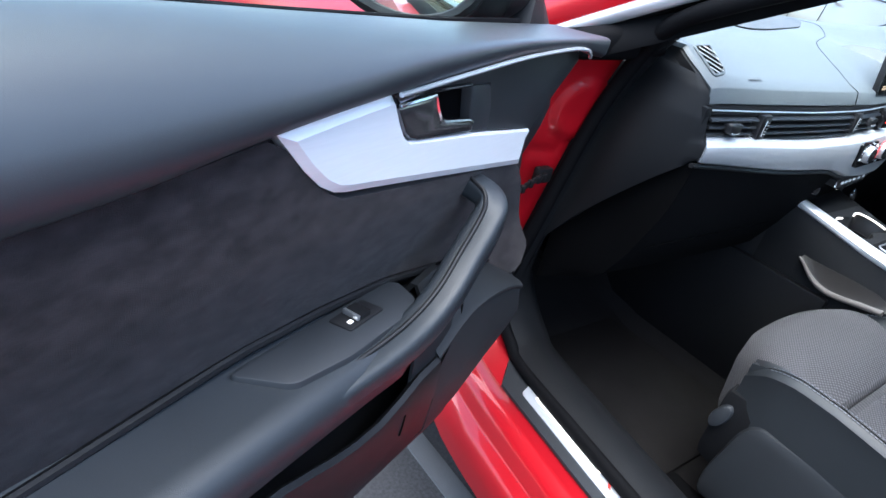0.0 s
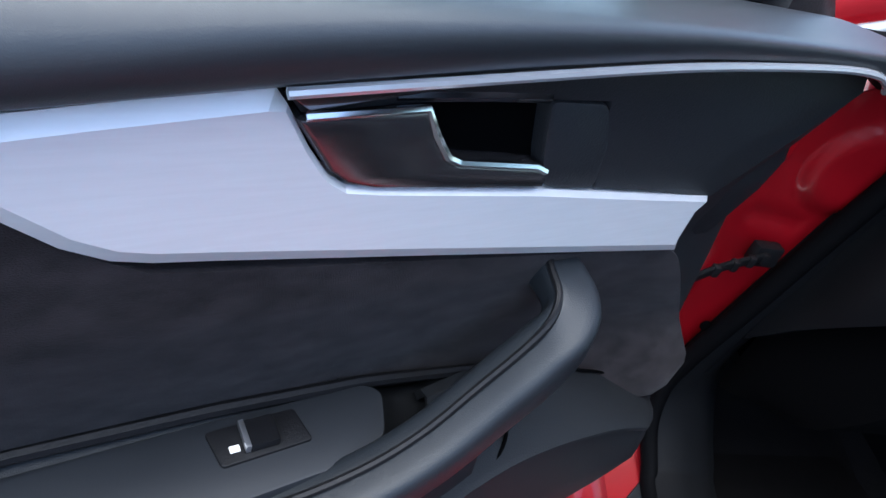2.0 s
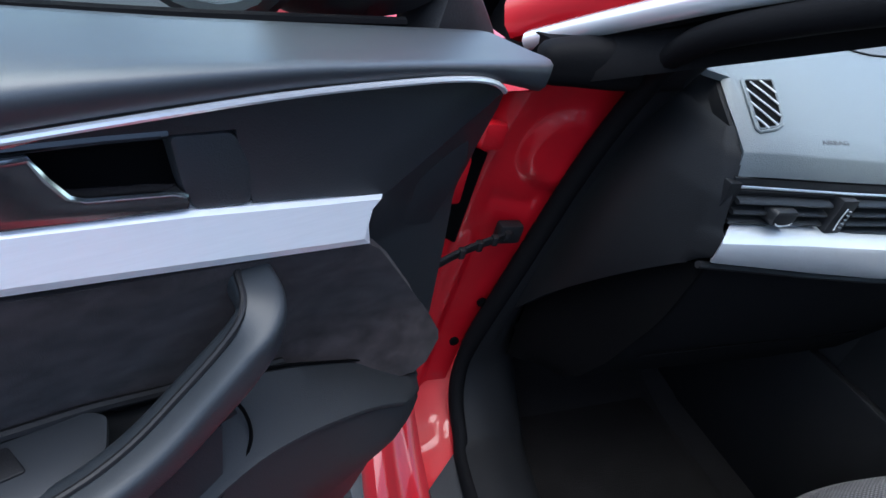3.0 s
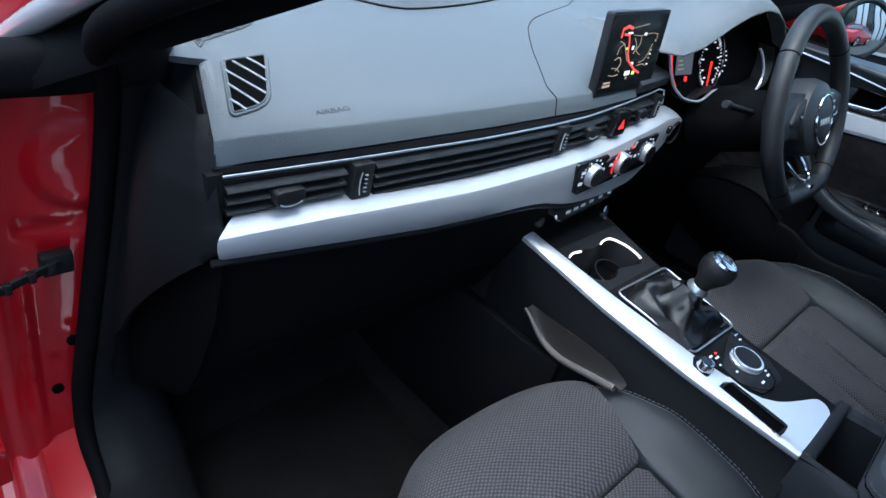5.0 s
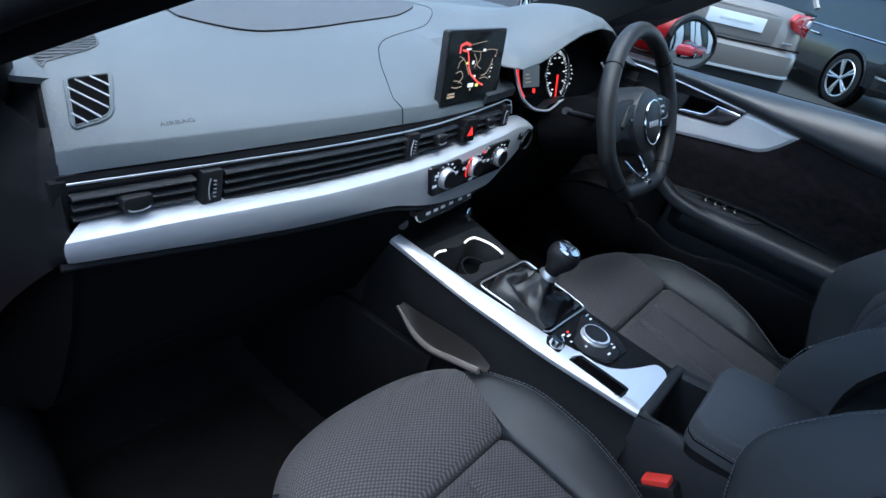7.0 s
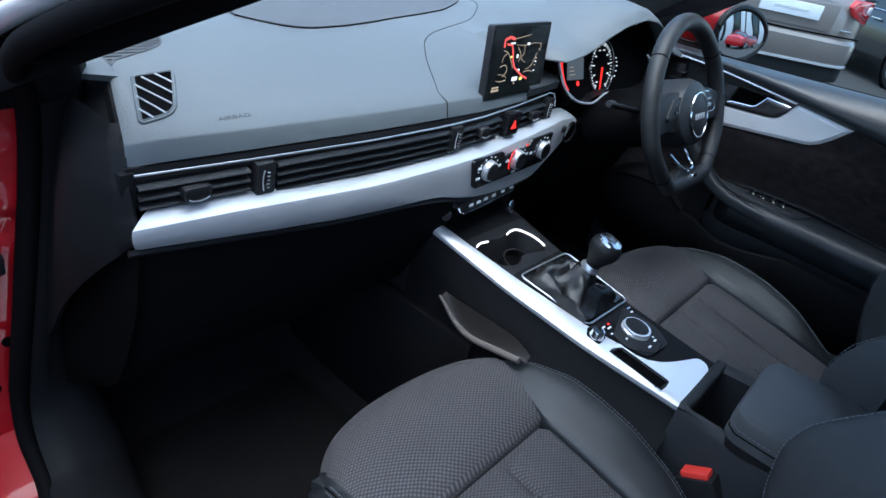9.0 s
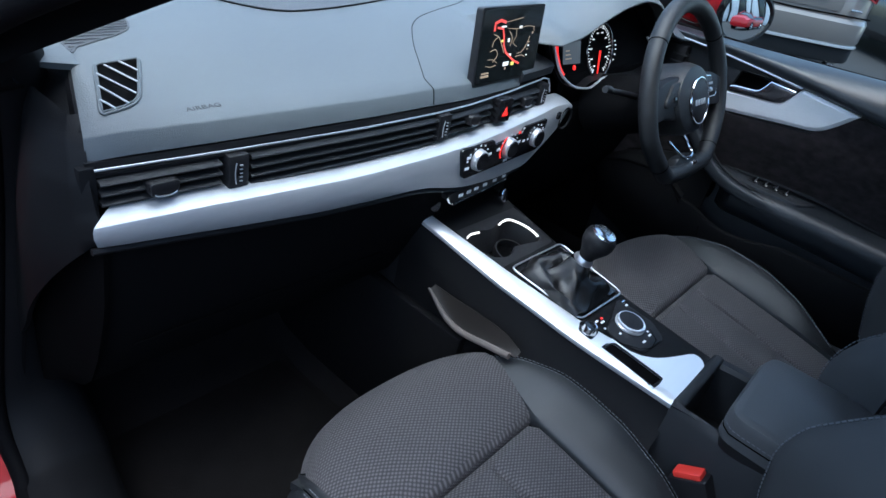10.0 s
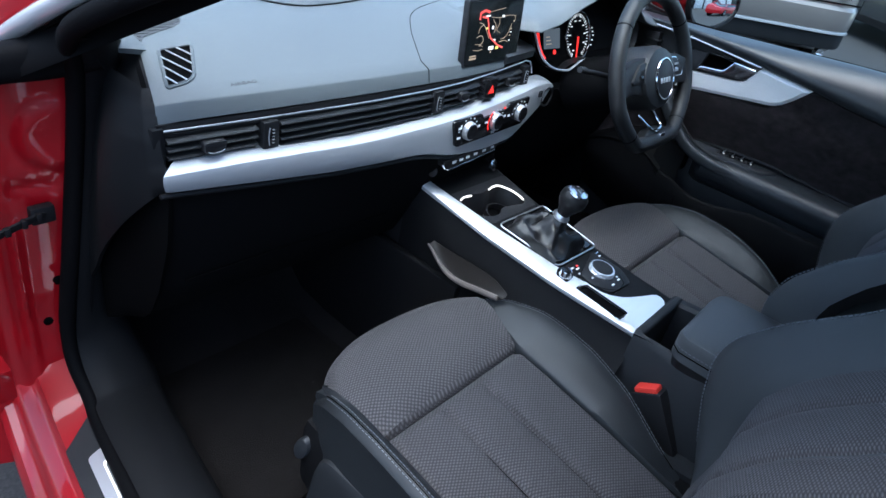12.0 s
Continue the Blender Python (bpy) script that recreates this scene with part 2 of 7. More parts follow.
def grid(rows, wrap_rows=False, wrap_cols=False, cap=False):
    bm = bmesh.new()
    vs = [[bm.verts.new(p) for p in r] for r in rows]
    n, k = len(rows), len(rows[0])
    for i in range(n if wrap_rows else n - 1):
        for j in range(k if wrap_cols else k - 1):
            a, b = vs[i], vs[(i + 1) % n]
            bm.faces.new((a[j], a[(j + 1) % k], b[(j + 1) % k], b[j]))
    if cap:
        bm.faces.new(vs[0])
        bm.faces.new(vs[-1])
    return bm


def shell(rows, thick):
    """A curved sheet with thickness: rows of points, thickened along their normals (to the back for a positive value)."""
    p = np.array([[tuple(q) for q in r] for r in rows], float)
    du = np.gradient(p, axis=0)
    dv = np.gradient(p, axis=1)
    nn = np.cross(du, dv)
    nn /= np.maximum(np.linalg.norm(nn, axis=2, keepdims=True), 1e-9)
    q = p - nn * thick
    n, k = p.shape[:2]
    bm = bmesh.new()
    a = [[bm.verts.new(p[i, j]) for j in range(k)] for i in range(n)]
    b = [[bm.verts.new(q[i, j]) for j in range(k)] for i in range(n)]
    for i in range(n - 1):
        for j in range(k - 1):
            bm.faces.new((a[i][j], a[i][j + 1], a[i + 1][j + 1], a[i + 1][j]))
            bm.faces.new((b[i][j], b[i + 1][j], b[i + 1][j + 1], b[i][j + 1]))
    rim = [(i, 0) for i in range(n)] + [(n - 1, j) for j in range(1, k)] + [(i, k - 1) for i in range(n - 2, -1, -1)] + [(0, j) for j in range(k - 2, 0, -1)]
    for (i, j), (i2, j2) in zip(rim, rim[1:] + rim[:1]):
        bm.faces.new((a[i][j], b[i][j], b[i2][j2], a[i2][j2]))
    return bm


def spline(pts, n=8, closed=False):
    """Catmull-Rom through the points."""
    p = [Vector(q) for q in pts]
    k = len(p)
    out = []
    for i in range(k if closed else k - 1):
        if closed:
            a, b, c, d = p[i - 1], p[i], p[(i + 1) % k], p[(i + 2) % k]
        else:
            a, b, c, d = p[max(i - 1, 0)], p[i], p[i + 1], p[min(i + 2, k - 1)]
        for s in range(n):
            t = s / n
            out.append(0.5 * (2 * b + (c - a) * t + (2 * a - 5 * b + 4 * c - d) * t * t + (3 * b - a - 3 * c + d) * t ** 3))
    if not closed:
        out.append(p[-1])
    return out


def tube(pts, radius, n=10, flat=1.0, closed=False, up=(0, 0, 1), taper=None, square=1.0):
    """A swept tube; flat scales its section along the side direction."""
    pts = [Vector(q) for q in pts]
    k = len(pts)
    up = Vector(up)
    rows = []
    side_old = None
    for i in range(k):
        if closed:
            d = pts[(i + 1) % k] - pts[i - 1]
        else:
            d = pts[min(i + 1, k - 1)] - pts[max(i - 1, 0)]
        d.normalize()
        side = d.cross(up)
        if side.length < 0.05:
            side = side_old.copy() if side_old else d.cross(Vector((1, 0.3, 0)))
        side.normalize()
        if side_old and side.dot(side_old) < 0:
            side = -side
        side_old = side
        u2 = side.cross(d)
        r = radius * (taper(i / max(1, k - 1)) if taper else 1)
        rows.append([pts[i] + side * (math.copysign(abs(math.cos(a)) ** square, math.cos(a)) * r * flat) + u2 * (math.copysign(abs(math.sin(a)) ** square, math.sin(a)) * r) for a in [2 * math.pi * (j + (0.5 if square < 1 else 0)) / n for j in range(n)]])
    return grid(rows, wrap_rows=closed, wrap_cols=True, cap=not closed)


def rounded(outline, r, seg=4):
    """Round the corners of a 2D outline."""
    out = []
    k = len(outline)
    for i in range(k):
        p, a, b = Vector(outline[i]), Vector(outline[i - 1]), Vector(outline[(i + 1) % k])
        rr = r[i] if isinstance(r, (list, tuple)) else r
        la, lb = (a - p).length, (b - p).length
        rr = min(rr, la * 0.45, lb * 0.45)
        if rr < 1e-5:
            out.append(tuple(p))
            continue
        s, e = p + (a - p) / la * rr, p + (b - p) / lb * rr
        for j in range(seg + 1):
            t = j / seg
            out.append(tuple((1 - t) ** 2 * s + 2 * t * (1 - t) * p + t * t * e))
    return out


def inset(outline, d):
    k = len(outline)
    area = sum(outline[i - 1][0] * outline[i][1] - outline[i][0] * outline[i - 1][1] for i in range(k))
    sgn = 1 if area > 0 else -1
    out = []
    for i in range(k):
        p, a, b = Vector(outline[i]), Vector(outline[i - 1]), Vector(outline[(i + 1) % k])
        e1, e2 = (p - a), (b - p)
        if e1.length < 1e-9 or e2.length < 1e-9:
            out.append(tuple(p))
            continue
        e1.normalize()
        e2.normalize()
        n1, n2 = Vector((-e1.y, e1.x)) * sgn, Vector((-e2.y, e2.x)) * sgn
        m = n1 + n2
        q = max(0.35, 1 + n1.dot(n2))
        out.append(tuple(p + m * (d / q)))
    return out


def prism(outline, place, low, high, bevel=0.0):
    """An outline in (a, b) raised from low to high along c, its upper rim chamfered; place(a, b, c) gives the point."""
    layers = [(outline, low)]
    if bevel:
        layers += [(outline, high - bevel), (inset(outline, bevel * 0.3), high - bevel * 0.3), (inset(outline, bevel), high)]
    else:
        layers += [(outline, high)]
    return grid([[place(a, b, c) for a, b in o] for o, c in layers], wrap_cols=True, cap=True)


def block(x0, x1, y0, y1, z0, z1, bevel=0.004, place=world_place, seg=2):
    bm = bmesh.new()
    bmesh.ops.create_cube(bm, size=1)
    for v in bm.verts:
        v.co = Vector(((x0 + x1) / 2 + v.co.x * (x1 - x0), (y0 + y1) / 2 + v.co.y * (y1 - y0), (z0 + z1) / 2 + v.co.z * (z1 - z0)))
    if bevel:
        bmesh.ops.bevel(bm, geom=bm.edges[:], offset=bevel, segments=seg, affect="EDGES", profile=0.6)
    for v in bm.verts:
        v.co = place(*v.co)
    return bm


def lathe(profile, m, n=24, cap=True):
    """Turn a profile of (radius, height) about the z axis of the pose m."""
    rows = [[m @ Vector((r * math.cos(a), r * math.sin(a), h)) for a in [2 * math.pi * j / n for j in range(n)]] for r, h in profile]
    return grid(rows, wrap_cols=True, cap=cap)


def lerp(x, table):
    """Smooth look-up in a table of (x, value), rising x."""
    if x <= table[0][0]:
        return table[0][1]
    for (a, va), (b, vb) in zip(table, table[1:]):
        if x <= b:
            t = (x - a) / (b - a)
            return va + (vb - va) * t
    return table[-1][1]


def smooth_lerp(x, table):
    return (lerp(x - 0.012, table) + 2 * lerp(x, table) + lerp(x + 0.012, table)) / 4


def span(a, b, n):
    return [a + (b - a) * i / (n - 1) for i in range(n)]


def letters(text, size, m, name, mat, parent, depth=0.0004):
    """Raised lettering in the built-in font, centred on the pose m."""
    cu = bpy.data.curves.new(name, "FONT")
    cu.body, cu.size, cu.extrude, cu.align_x, cu.align_y = text, size, depth, "CENTER", "CENTER"
    tmp = bpy.data.objects.new("tmp", cu)
    me = bpy.data.meshes.new_from_object(tmp)
    bpy.data.objects.remove(tmp)
    bpy.data.curves.remove(cu)
    bm = bmesh.new()
    bm.from_mesh(me)
    bpy.data.meshes.remove(me)
    bm.transform(m)
    return part(name, bm, mat, parent)


# ---- ground ----
ground = solo("ground", grid([[(x, y, 0.0) for x in (-60, -20, -4, -2, 0, 4, 10, 20, 60)] for y in (-60, -20, -6, -2, 0, 2, 6, 20, 60)]), ASPHALT,
              "dark damp asphalt of a car sales forecourt", "ground", kind="structure")
for i, y in enumerate((2.6, 5.2, 7.8)):
    solo("bay_line", block(1.6, 6.4, y - 0.05, y + 0.05, -0.003, 0.005, 0.001), PAINT_LINE, "worn white parking bay line painted on asphalt", "road marking", "parking bay lines")
solo("bay_line", block(-0.770, -0.715, -2.5, 2.5, -0.003, 0.005, 0.001), KERB, "worn white parking bay line beneath the sill", "road marking", "parking bay lines")

# ---- the red car's body round the open doorway ----
car = thing("car_body", (0, 0, 0), "glossy red car body with its passenger doorway open", "car")


def sill_x(y):
    return -0.742 - 0.13 * (0.11 - y)


SILL = [(-0.115, 0.235), (-0.105, 0.30), (-0.085, 0.362), (-0.060, 0.378), (-0.044, 0.372), (-0.040, 0.366), (0.036, 0.366)]
SILL_OUT = [(0.024, 0.362), (0.032, 0.357), (0.037, 0.342), (0.044, 0.336), (0.057, 0.331), (0.065, 0.318), (0.067, 0.296), (0.072, 0.286), (0.084, 0.280), (0.091, 0.265), (0.092, 0.232), (0.080, 0.18), (0.03, 0.16)]
ys = span(0.30, -1.30, 25)


def sill_lift(y):
    return 0.0 if y < 0.1 else 3.0 * (y - 0.1) ** 2


part("sill_trim", shell([[(sill_x(y) - (min(d, -0.036) if y > 0.105 else d), y, z + sill_lift(y)) for d, z in SILL] for y in ys], 0.006), PAD_DARK, car, "black plastic inner sill trim")
part("sill_panel", shell([[(sill_x(y) - (d if y < 0.09 or d > 0.026 else -0.040), y, z + 0.5 * sill_lift(y) + (0.002 if y < 0.09 or d > 0.026 else 0.006 + 0.5 * sill_lift(y))) for d, z in SILL_OUT] for y in ys], 0.004), RED, car)
plate_out = rounded([(0.098, -0.024), (0.098, 0.026), (-0.62, 0.026), (-0.62, -0.024)], 0.014)
sp = part("sill_plate", prism(plate_out, lambda a, b, c: Vector((sill_x(a) - b + 0.004, a, c)), 0.362, 0.3715, 0.002), BLACK, car, "black sill plate carrier")
metal_out = rounded([(0.080, -0.022), (0.066, 0.018), (-0.58, 0.018), (-0.58, -0.022)], 0.008)
part("metal_strip", prism(metal_out, lambda a, b, c: Vector((sill_x(a) - b + 0.004, a, c)), 0.370, 0.3745, 0.0012), STRIP, sp, "brushed aluminium tread strip")
glow_out = rounded([(0.045, -0.010), (0.045, 0.002), (-0.125, 0.002), (-0.125, -0.010)], 0.005)
glow_in = rounded([(0.040, -0.0072), (0.040, -0.0008), (-0.121, -0.0008), (-0.121, -0.0072)], 0.003)
part("strip_outline", prism(glow_out, lambda a, b, c: Vector((sill_x(a) - b + 0.004, a, c)), 0.3740, 0.3752, 0.0004), LED_WHITE, sp, "pale outlined lozenge on the tread strip")
part("strip_core", prism(glow_in, lambda a, b, c: Vector((sill_x(a) - b + 0.004, a, c)), 0.3750, 0.3756), KNOB, sp)
part("red_mark", prism([(-0.140, -0.009), (-0.150, 0.004), (-0.156, 0.004), (-0.146, -0.009)], lambda a, b, c: Vector((sill_x(a) - b + 0.004, a, c)), 0.3740, 0.3753), BUCKLE_RED, sp, "small red slanted mark")

# door seal: up the hinge pillar and over into the windscreen pillar
SEAL = [(-0.665, -0.110, 1.125), (-0.700, 0.000, 1.065), (-0.712, 0.080, 1.015), (-0.690, 0.135, 0.955), (-0.684, 0.182, 0.84), (-0.700, 0.208, 0.668), (-0.716, 0.226, 0.52), (-0.722, 0.212, 0.445),
        (-0.722, 0.165, 0.398), (-0.733, 0.10, 0.382), (-0.775, -0.20, 0.378), (-0.83, -0.62, 0.378), (-0.90, -1.2, 0.378)]
part("door_seal", tube(spline([(x + 0.007, y - 0.008, z + (0.006 if y < 0.1 and z < 0.5 else 0.0)) for x, y, z in SEAL], 6), 0.0125, 12, flat=0.9), RUBBER, car, "black rubber doorway seal")

flange = []
for q in spline(SEAL[2:], 5):
    low = max(0.0, min(1.0, (0.52 - q.z) / 0.10))
    low = low * low * (3 - 2 * low)
    back = Vector((0.93, 0.30, 0.0)).lerp(Vector((0.99, 0.0, -0.10)), low)
    face = Vector((0.25, -0.97, 0.0)).lerp(Vector((0.0, -0.30, 0.95)), low)
    broad = 0.80 + 0.42 * math.exp(-((q.z - 0.42) / 0.18) ** 2)
    flange.append([q + back * (a * broad) + face * b for a, b in ((0.010, 0.010), (0.024, 0.020), (0.045, 0.023), (0.070, 0.018), (0.090, 0.006), (0.102, -0.014), (0.106, -0.05))])
part("seal_flange", shell(flange, -0.004), END_PANEL, car, "satin black trim inside the doorway seal")

# red hinge pillar panel outside the seal
def plateau(v, lo, hi, soft):
    """1 between lo and hi, falling off over soft on both sides."""
    t = max(0.0, min(1.0, min(v - lo, hi - v) / soft + 0.5))
    return t * t * (3 - 2 * t)


pil = []
for z in span(0.20, 0.975, 90):
    sx, sy = lerp(z, [(0.2, -0.735), (0.44, -0.722), (0.668, -0.700), (0.84, -0.684), (0.945, -0.672), (1.0, -0.66)]), lerp(z, [(0.2, 0.235), (0.52, 0.232), (0.668, 0.212), (0.84, 0.186), (0.945, 0.156), (1.0, 0.12)])
    row = []
    for k in span(0, 1, 44):
        x = sx + 0.012 - 0.167 * k
        y = sy + 0.015 + 0.040 * k + 0.05 * max(0, k - 0.55)
        pad = plateau(math.hypot((x + 0.690) / 0.043, (z - 0.845) / 0.050), -9.0, 1.0, 0.30)
        rib = plateau(z, 0.30, 0.70, 0.05) * math.exp(-((x + 0.752) / 0.006) ** 2)
        step = plateau(x, -0.99, -0.776, 0.016)
        dent = math.exp(-((z - 0.765) / 0.010) ** 2) * plateau(x, -0.75, -0.69, 0.01)
        row.append((x, y - 0.009 * pad - 0.005 * rib + 0.014 * step + 0.004 * dent, min(z, 0.972 - 0.16 * max(0, k - 0.35))))
    pil.append(row)
part("hinge_pillar", shell(pil, -0.004), RED, car)
# A black sheet on the pillar stands for shade in the hinge gap.
part("hinge_gap_shade", shell([[(lerp(z, [(0.69, -0.790), (0.83, -0.792)]), 0.236, z), (lerp(z, [(0.69, -0.780), (0.83, -0.770)]), 0.224, z)] for z in span(0.70, 0.825, 6)], -0.004), DEEP, car, "dark sheet painted for the shaded gap behind the upper hinge")
part("hinge_tab", block(-0.792, -0.764, 0.206, 0.226, 0.836, 0.868, 0.006), RED, car)
part("check_bracket", block(-0.738, -0.706, 0.196, 0.212, 0.716, 0.742, 0.004), BLACK, car, "black door check bracket")
strap_path = spline([(-0.715, 0.200, 0.731), (-0.75, 0.188, 0.730), (-0.80, 0.170, 0.727), (-0.86, 0.14, 0.724)], 4)
part("check_strap", tube(strap_path, 0.0062, 8, flat=0.5), BLACK, car, "black door check strap")
for q in strap_path[2:10:2]:
    part("strap_tooth", block(q.x - 0.004, q.x + 0.004, q.y - 0.006, q.y + 0.003, q.z - 0.0065, q.z + 0.0065, 0.0025), BLACK, car)
for z in (0.80, 0.45):
    part("hinge", block(-0.835, -0.800, 0.200, 0.25, z - 0.03, z + 0.03, 0.006), RED, car)
for z, x in ((0.53, -0.735), (0.60, -0.712)):
    part("bolt", lathe([(0.007, 0), (0.007, 0.004), (0.003, 0.005)], pose(x, 0.222, z, 90, 0, 0), 8), DEEP, car)

# kick panel and inner pillar trim, black
kick = []
for z in span(0.22, 0.97, 14):
    sx, sy = lerp(z, [(0.2, -0.70), (0.44, -0.692), (0.668, -0.668), (0.84, -0.655), (0.97, -0.640)]), lerp(z, [(0.2, 0.24), (0.52, 0.215), (0.668, 0.195), (0.84, 0.172), (0.97, 0.13)])
    kick.append([(sx + 0.035 * k ** 0.6, sy + 0.42 * k, z) for k in span(0, 1, 7)])
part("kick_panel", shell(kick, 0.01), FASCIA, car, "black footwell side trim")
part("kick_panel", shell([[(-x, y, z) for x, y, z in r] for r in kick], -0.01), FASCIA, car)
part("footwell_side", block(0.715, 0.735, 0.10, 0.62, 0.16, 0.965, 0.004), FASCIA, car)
part("sill_trim", shell([[(0.735 + d, y, z) for d, z in SILL] for y in ys], 0.006), FASCIA, car)
part("sill_panel", shell([[(0.735 + d, y, z) for d, z in SILL_OUT] for y in ys], 0.004), RED, car)
base, way = Vector((-0.704, 0.091, 0.986)), Vector((0.548, -0.9, 0.584))
for side, lift, name in ((1, 0.0, "passenger"), (-1, 0.012, "driver")):
    def inner(s):
        return base + way * min(s, 0.34) + Vector((0.30, -0.95, 0.55)) * max(0, s - 0.34)

    mould = spline([(-0.727, 0.300, 0.922), (-0.722, 0.250, 0.951), (-0.714, 0.150, 1.006), (-0.695, 0.05, 1.062), (-0.662, -0.06, 1.120), (-0.61, -0.19, 1.185), (-0.53, -0.36, 1.270)], 6)
    rows, red = [], []
    for i, q in enumerate(mould):
        s = 0.58 * i / (len(mould) - 1) - 0.07
        e = inner(s)
        pts_ = []
        for k, h in ((0.0, -0.004), (0.0, 0.004), (0.12, 0.016), (0.35, 0.024), (0.62, 0.024), (0.85, 0.012), (1.0, -0.002), (1.0, -0.012), (0.7, -0.002), (0.35, -0.004)):
            p = e.lerp(q, k) + Vector((-0.25, 0.35, 1.0)) * h
            pts_.append(Vector((side * p.x, p.y, p.z + lift)))
        rows.append(pts_)
        red.append([Vector((side * (q.x + a), q.y + b, q.z + c + lift)) for a, b, c in ((0.004, 0.004, 0.004), (-0.008, 0.006, 0.006), (-0.016, 0.014, 0.018), (-0.014, 0.030, 0.036), (-0.002, 0.046, 0.052), (0.020, 0.046, 0.045))])
    part("pillar_trim", grid(rows, wrap_cols=True, cap=True), RUBBER, car, "black windscreen pillar trim")
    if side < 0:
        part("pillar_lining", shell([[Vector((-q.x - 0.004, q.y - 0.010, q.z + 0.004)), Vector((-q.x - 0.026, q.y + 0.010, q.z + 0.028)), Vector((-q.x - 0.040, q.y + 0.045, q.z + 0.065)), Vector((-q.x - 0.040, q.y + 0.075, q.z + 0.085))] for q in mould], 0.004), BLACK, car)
    part("pillar_outer", grid(red, wrap_cols=True, cap=True), RED, car)
    part("pillar_moulding", tube([Vector((side * (q.x - 0.006), q.y, q.z + lift)) for q in mould[4:]], 0.0115, 10), LINE_CHROME, car, "bright window surround moulding")
# dark blob-shaped seal end below the moulding
part("seal_end", tube(spline([(-0.655, 0.125, 0.982), (-0.70, 0.150, 0.966), (-0.745, 0.168, 0.956), (-0.778, 0.176, 0.948)], 6), 0.026, 20, flat=0.9, square=0.7, taper=lambda t: (1 - 0.30 * t ** 2) * (1 if t < 0.85 else math.sqrt(max(0.05, 1 - ((t - 0.85) / 0.16) ** 2)))), RUBBER, car)

# bonnet, wings, scuttle
part("bonnet", shell([[(x, 0.62 + 1.05 * k, 0.945 - 0.04 * k - 0.06 * k * k - 0.035 * (x / 0.72) ** 4 + 0.012 * math.exp(-((abs(x) - 0.5) / 0.05) ** 2)) for x in span(-0.74, 0.74, 25)] for k in span(0, 1, 9)], 0.006), RED, car)
for side in (-1, 1):
    part("wing", shell([[(side * x, 0.30 + 1.35 * k, z - 0.08 * k) for x, z in ((0.745, 0.93), (0.80, 0.925), (0.85, 0.90), (0.885, 0.85), (0.895, 0.78), (0.90, 0.68), (0.905, 0.55), (0.895, 0.40))] for k in span(0, 1, 9)], 0.005), RED, car)
part("front_bumper", shell([[(x, y - 0.10 * (abs(x) / 0.9) ** 4, z) for y, z in ((1.66, 0.846), (1.72, 0.80), (1.76, 0.68), (1.76, 0.46), (1.72, 0.26), (1.60, 0.20))] for x in span(-0.90, 0.90, 17)], 0.006), RED, car)
part("scuttle", shell([[(x, 0.55 + 0.1 * k, 0.955 - 0.02 * k) for x in span(-0.72, 0.72, 7)] for k in span(0, 1, 3)], 0.01), BLACK, car)
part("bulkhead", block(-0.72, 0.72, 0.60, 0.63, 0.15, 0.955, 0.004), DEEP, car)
ws = []
for k in span(0, 1, 7):
    ws.append([(x * (1 - 0.18 * k), 0.60 - 0.30 * (x / 0.66) ** 2 * (1 - 0.5 * k) - 0.88 * k, 0.975 + 0.375 * k - 0.02 * (x / 0.66) ** 2) for x in span(-0.66, 0.66, 13)])
wind = part("windscreen", shell(ws, 0.004), GLASS, car, "clear curved windscreen")
wind.visible_shadow = False
part("roof", shell([[(x, -0.28 - 1.5 * k, 1.365 + 0.03 * math.sin(math.pi * k) - 0.05 * (x / 0.56) ** 4 - 0.06 * k) for x in span(-0.56, 0.56, 13)] for k in span(0, 1, 9)], 0.004), RED, car)
part("headliner", shell([[(x, -0.27 - 1.5 * k, 1.345 + 0.03 * math.sin(math.pi * k) - 0.05 * (x / 0.55) ** 4 - 0.06 * k) for x in span(-0.55, 0.55, 9)] for k in span(0, 1, 7)], 0.008), HEADLINE, car)
for side in (-1, 1):
    part("roof_rail", tube([(side * 0.505, -0.36, 1.285), (side * 0.535, -0.55, 1.315), (side * 0.55, -1.0, 1.325), (side * 0.55, -1.75, 1.27)], 0.028, 10), BLACK, car)
    part("rear_quarter", shell([[(side * (0.80 - 0.30 * max(0, (z - 0.9)) / 0.4), y, z) for z in span(0.2, 1.28, 8)] for y in span(-1.22, -2.0, 5)], 0.02), RED, car)
part("rear_bulkhead", block(-0.74, 0.74, -1.78, -1.74, 0.2, 1.28, 0.01), HEADLINE, car)
part("tailgate", block(-0.82, 0.82, -2.6, -2.02, 0.3, 0.95, 0.08), RED, car)

# carpeted floor with tunnel
fl = []
for y in span(0.60, -1.74, 27):
    z0 = 0.235 + (0.9 * (y - 0.30) if y > 0.30 else 0)
    row = []
    for x in span(-0.72, 0.72, 41):
        tun = 0.30 * (1 / (1 + math.exp((abs(x) - 0.125) / 0.010)))
        row.append((x, y, z0 + tun * (1 if y < 0.3 else 0.6)))
    fl.append(row)
carpet = solo("carpet_floor", shell(fl, 0.012), CARPET, "black carpeted car floor rising over the tunnel", "floor", kind="structure")
mat_out = rounded([(-0.60, -0.13), (-0.20, -0.13), (-0.20, 0.30), (-0.60, 0.30)], 0.05)
solo("floor_mat", prism(mat_out, world_place, 0.236, 0.2455, 0.004), CARPET, "black velour floor mat in the passenger footwell", "floor mat")


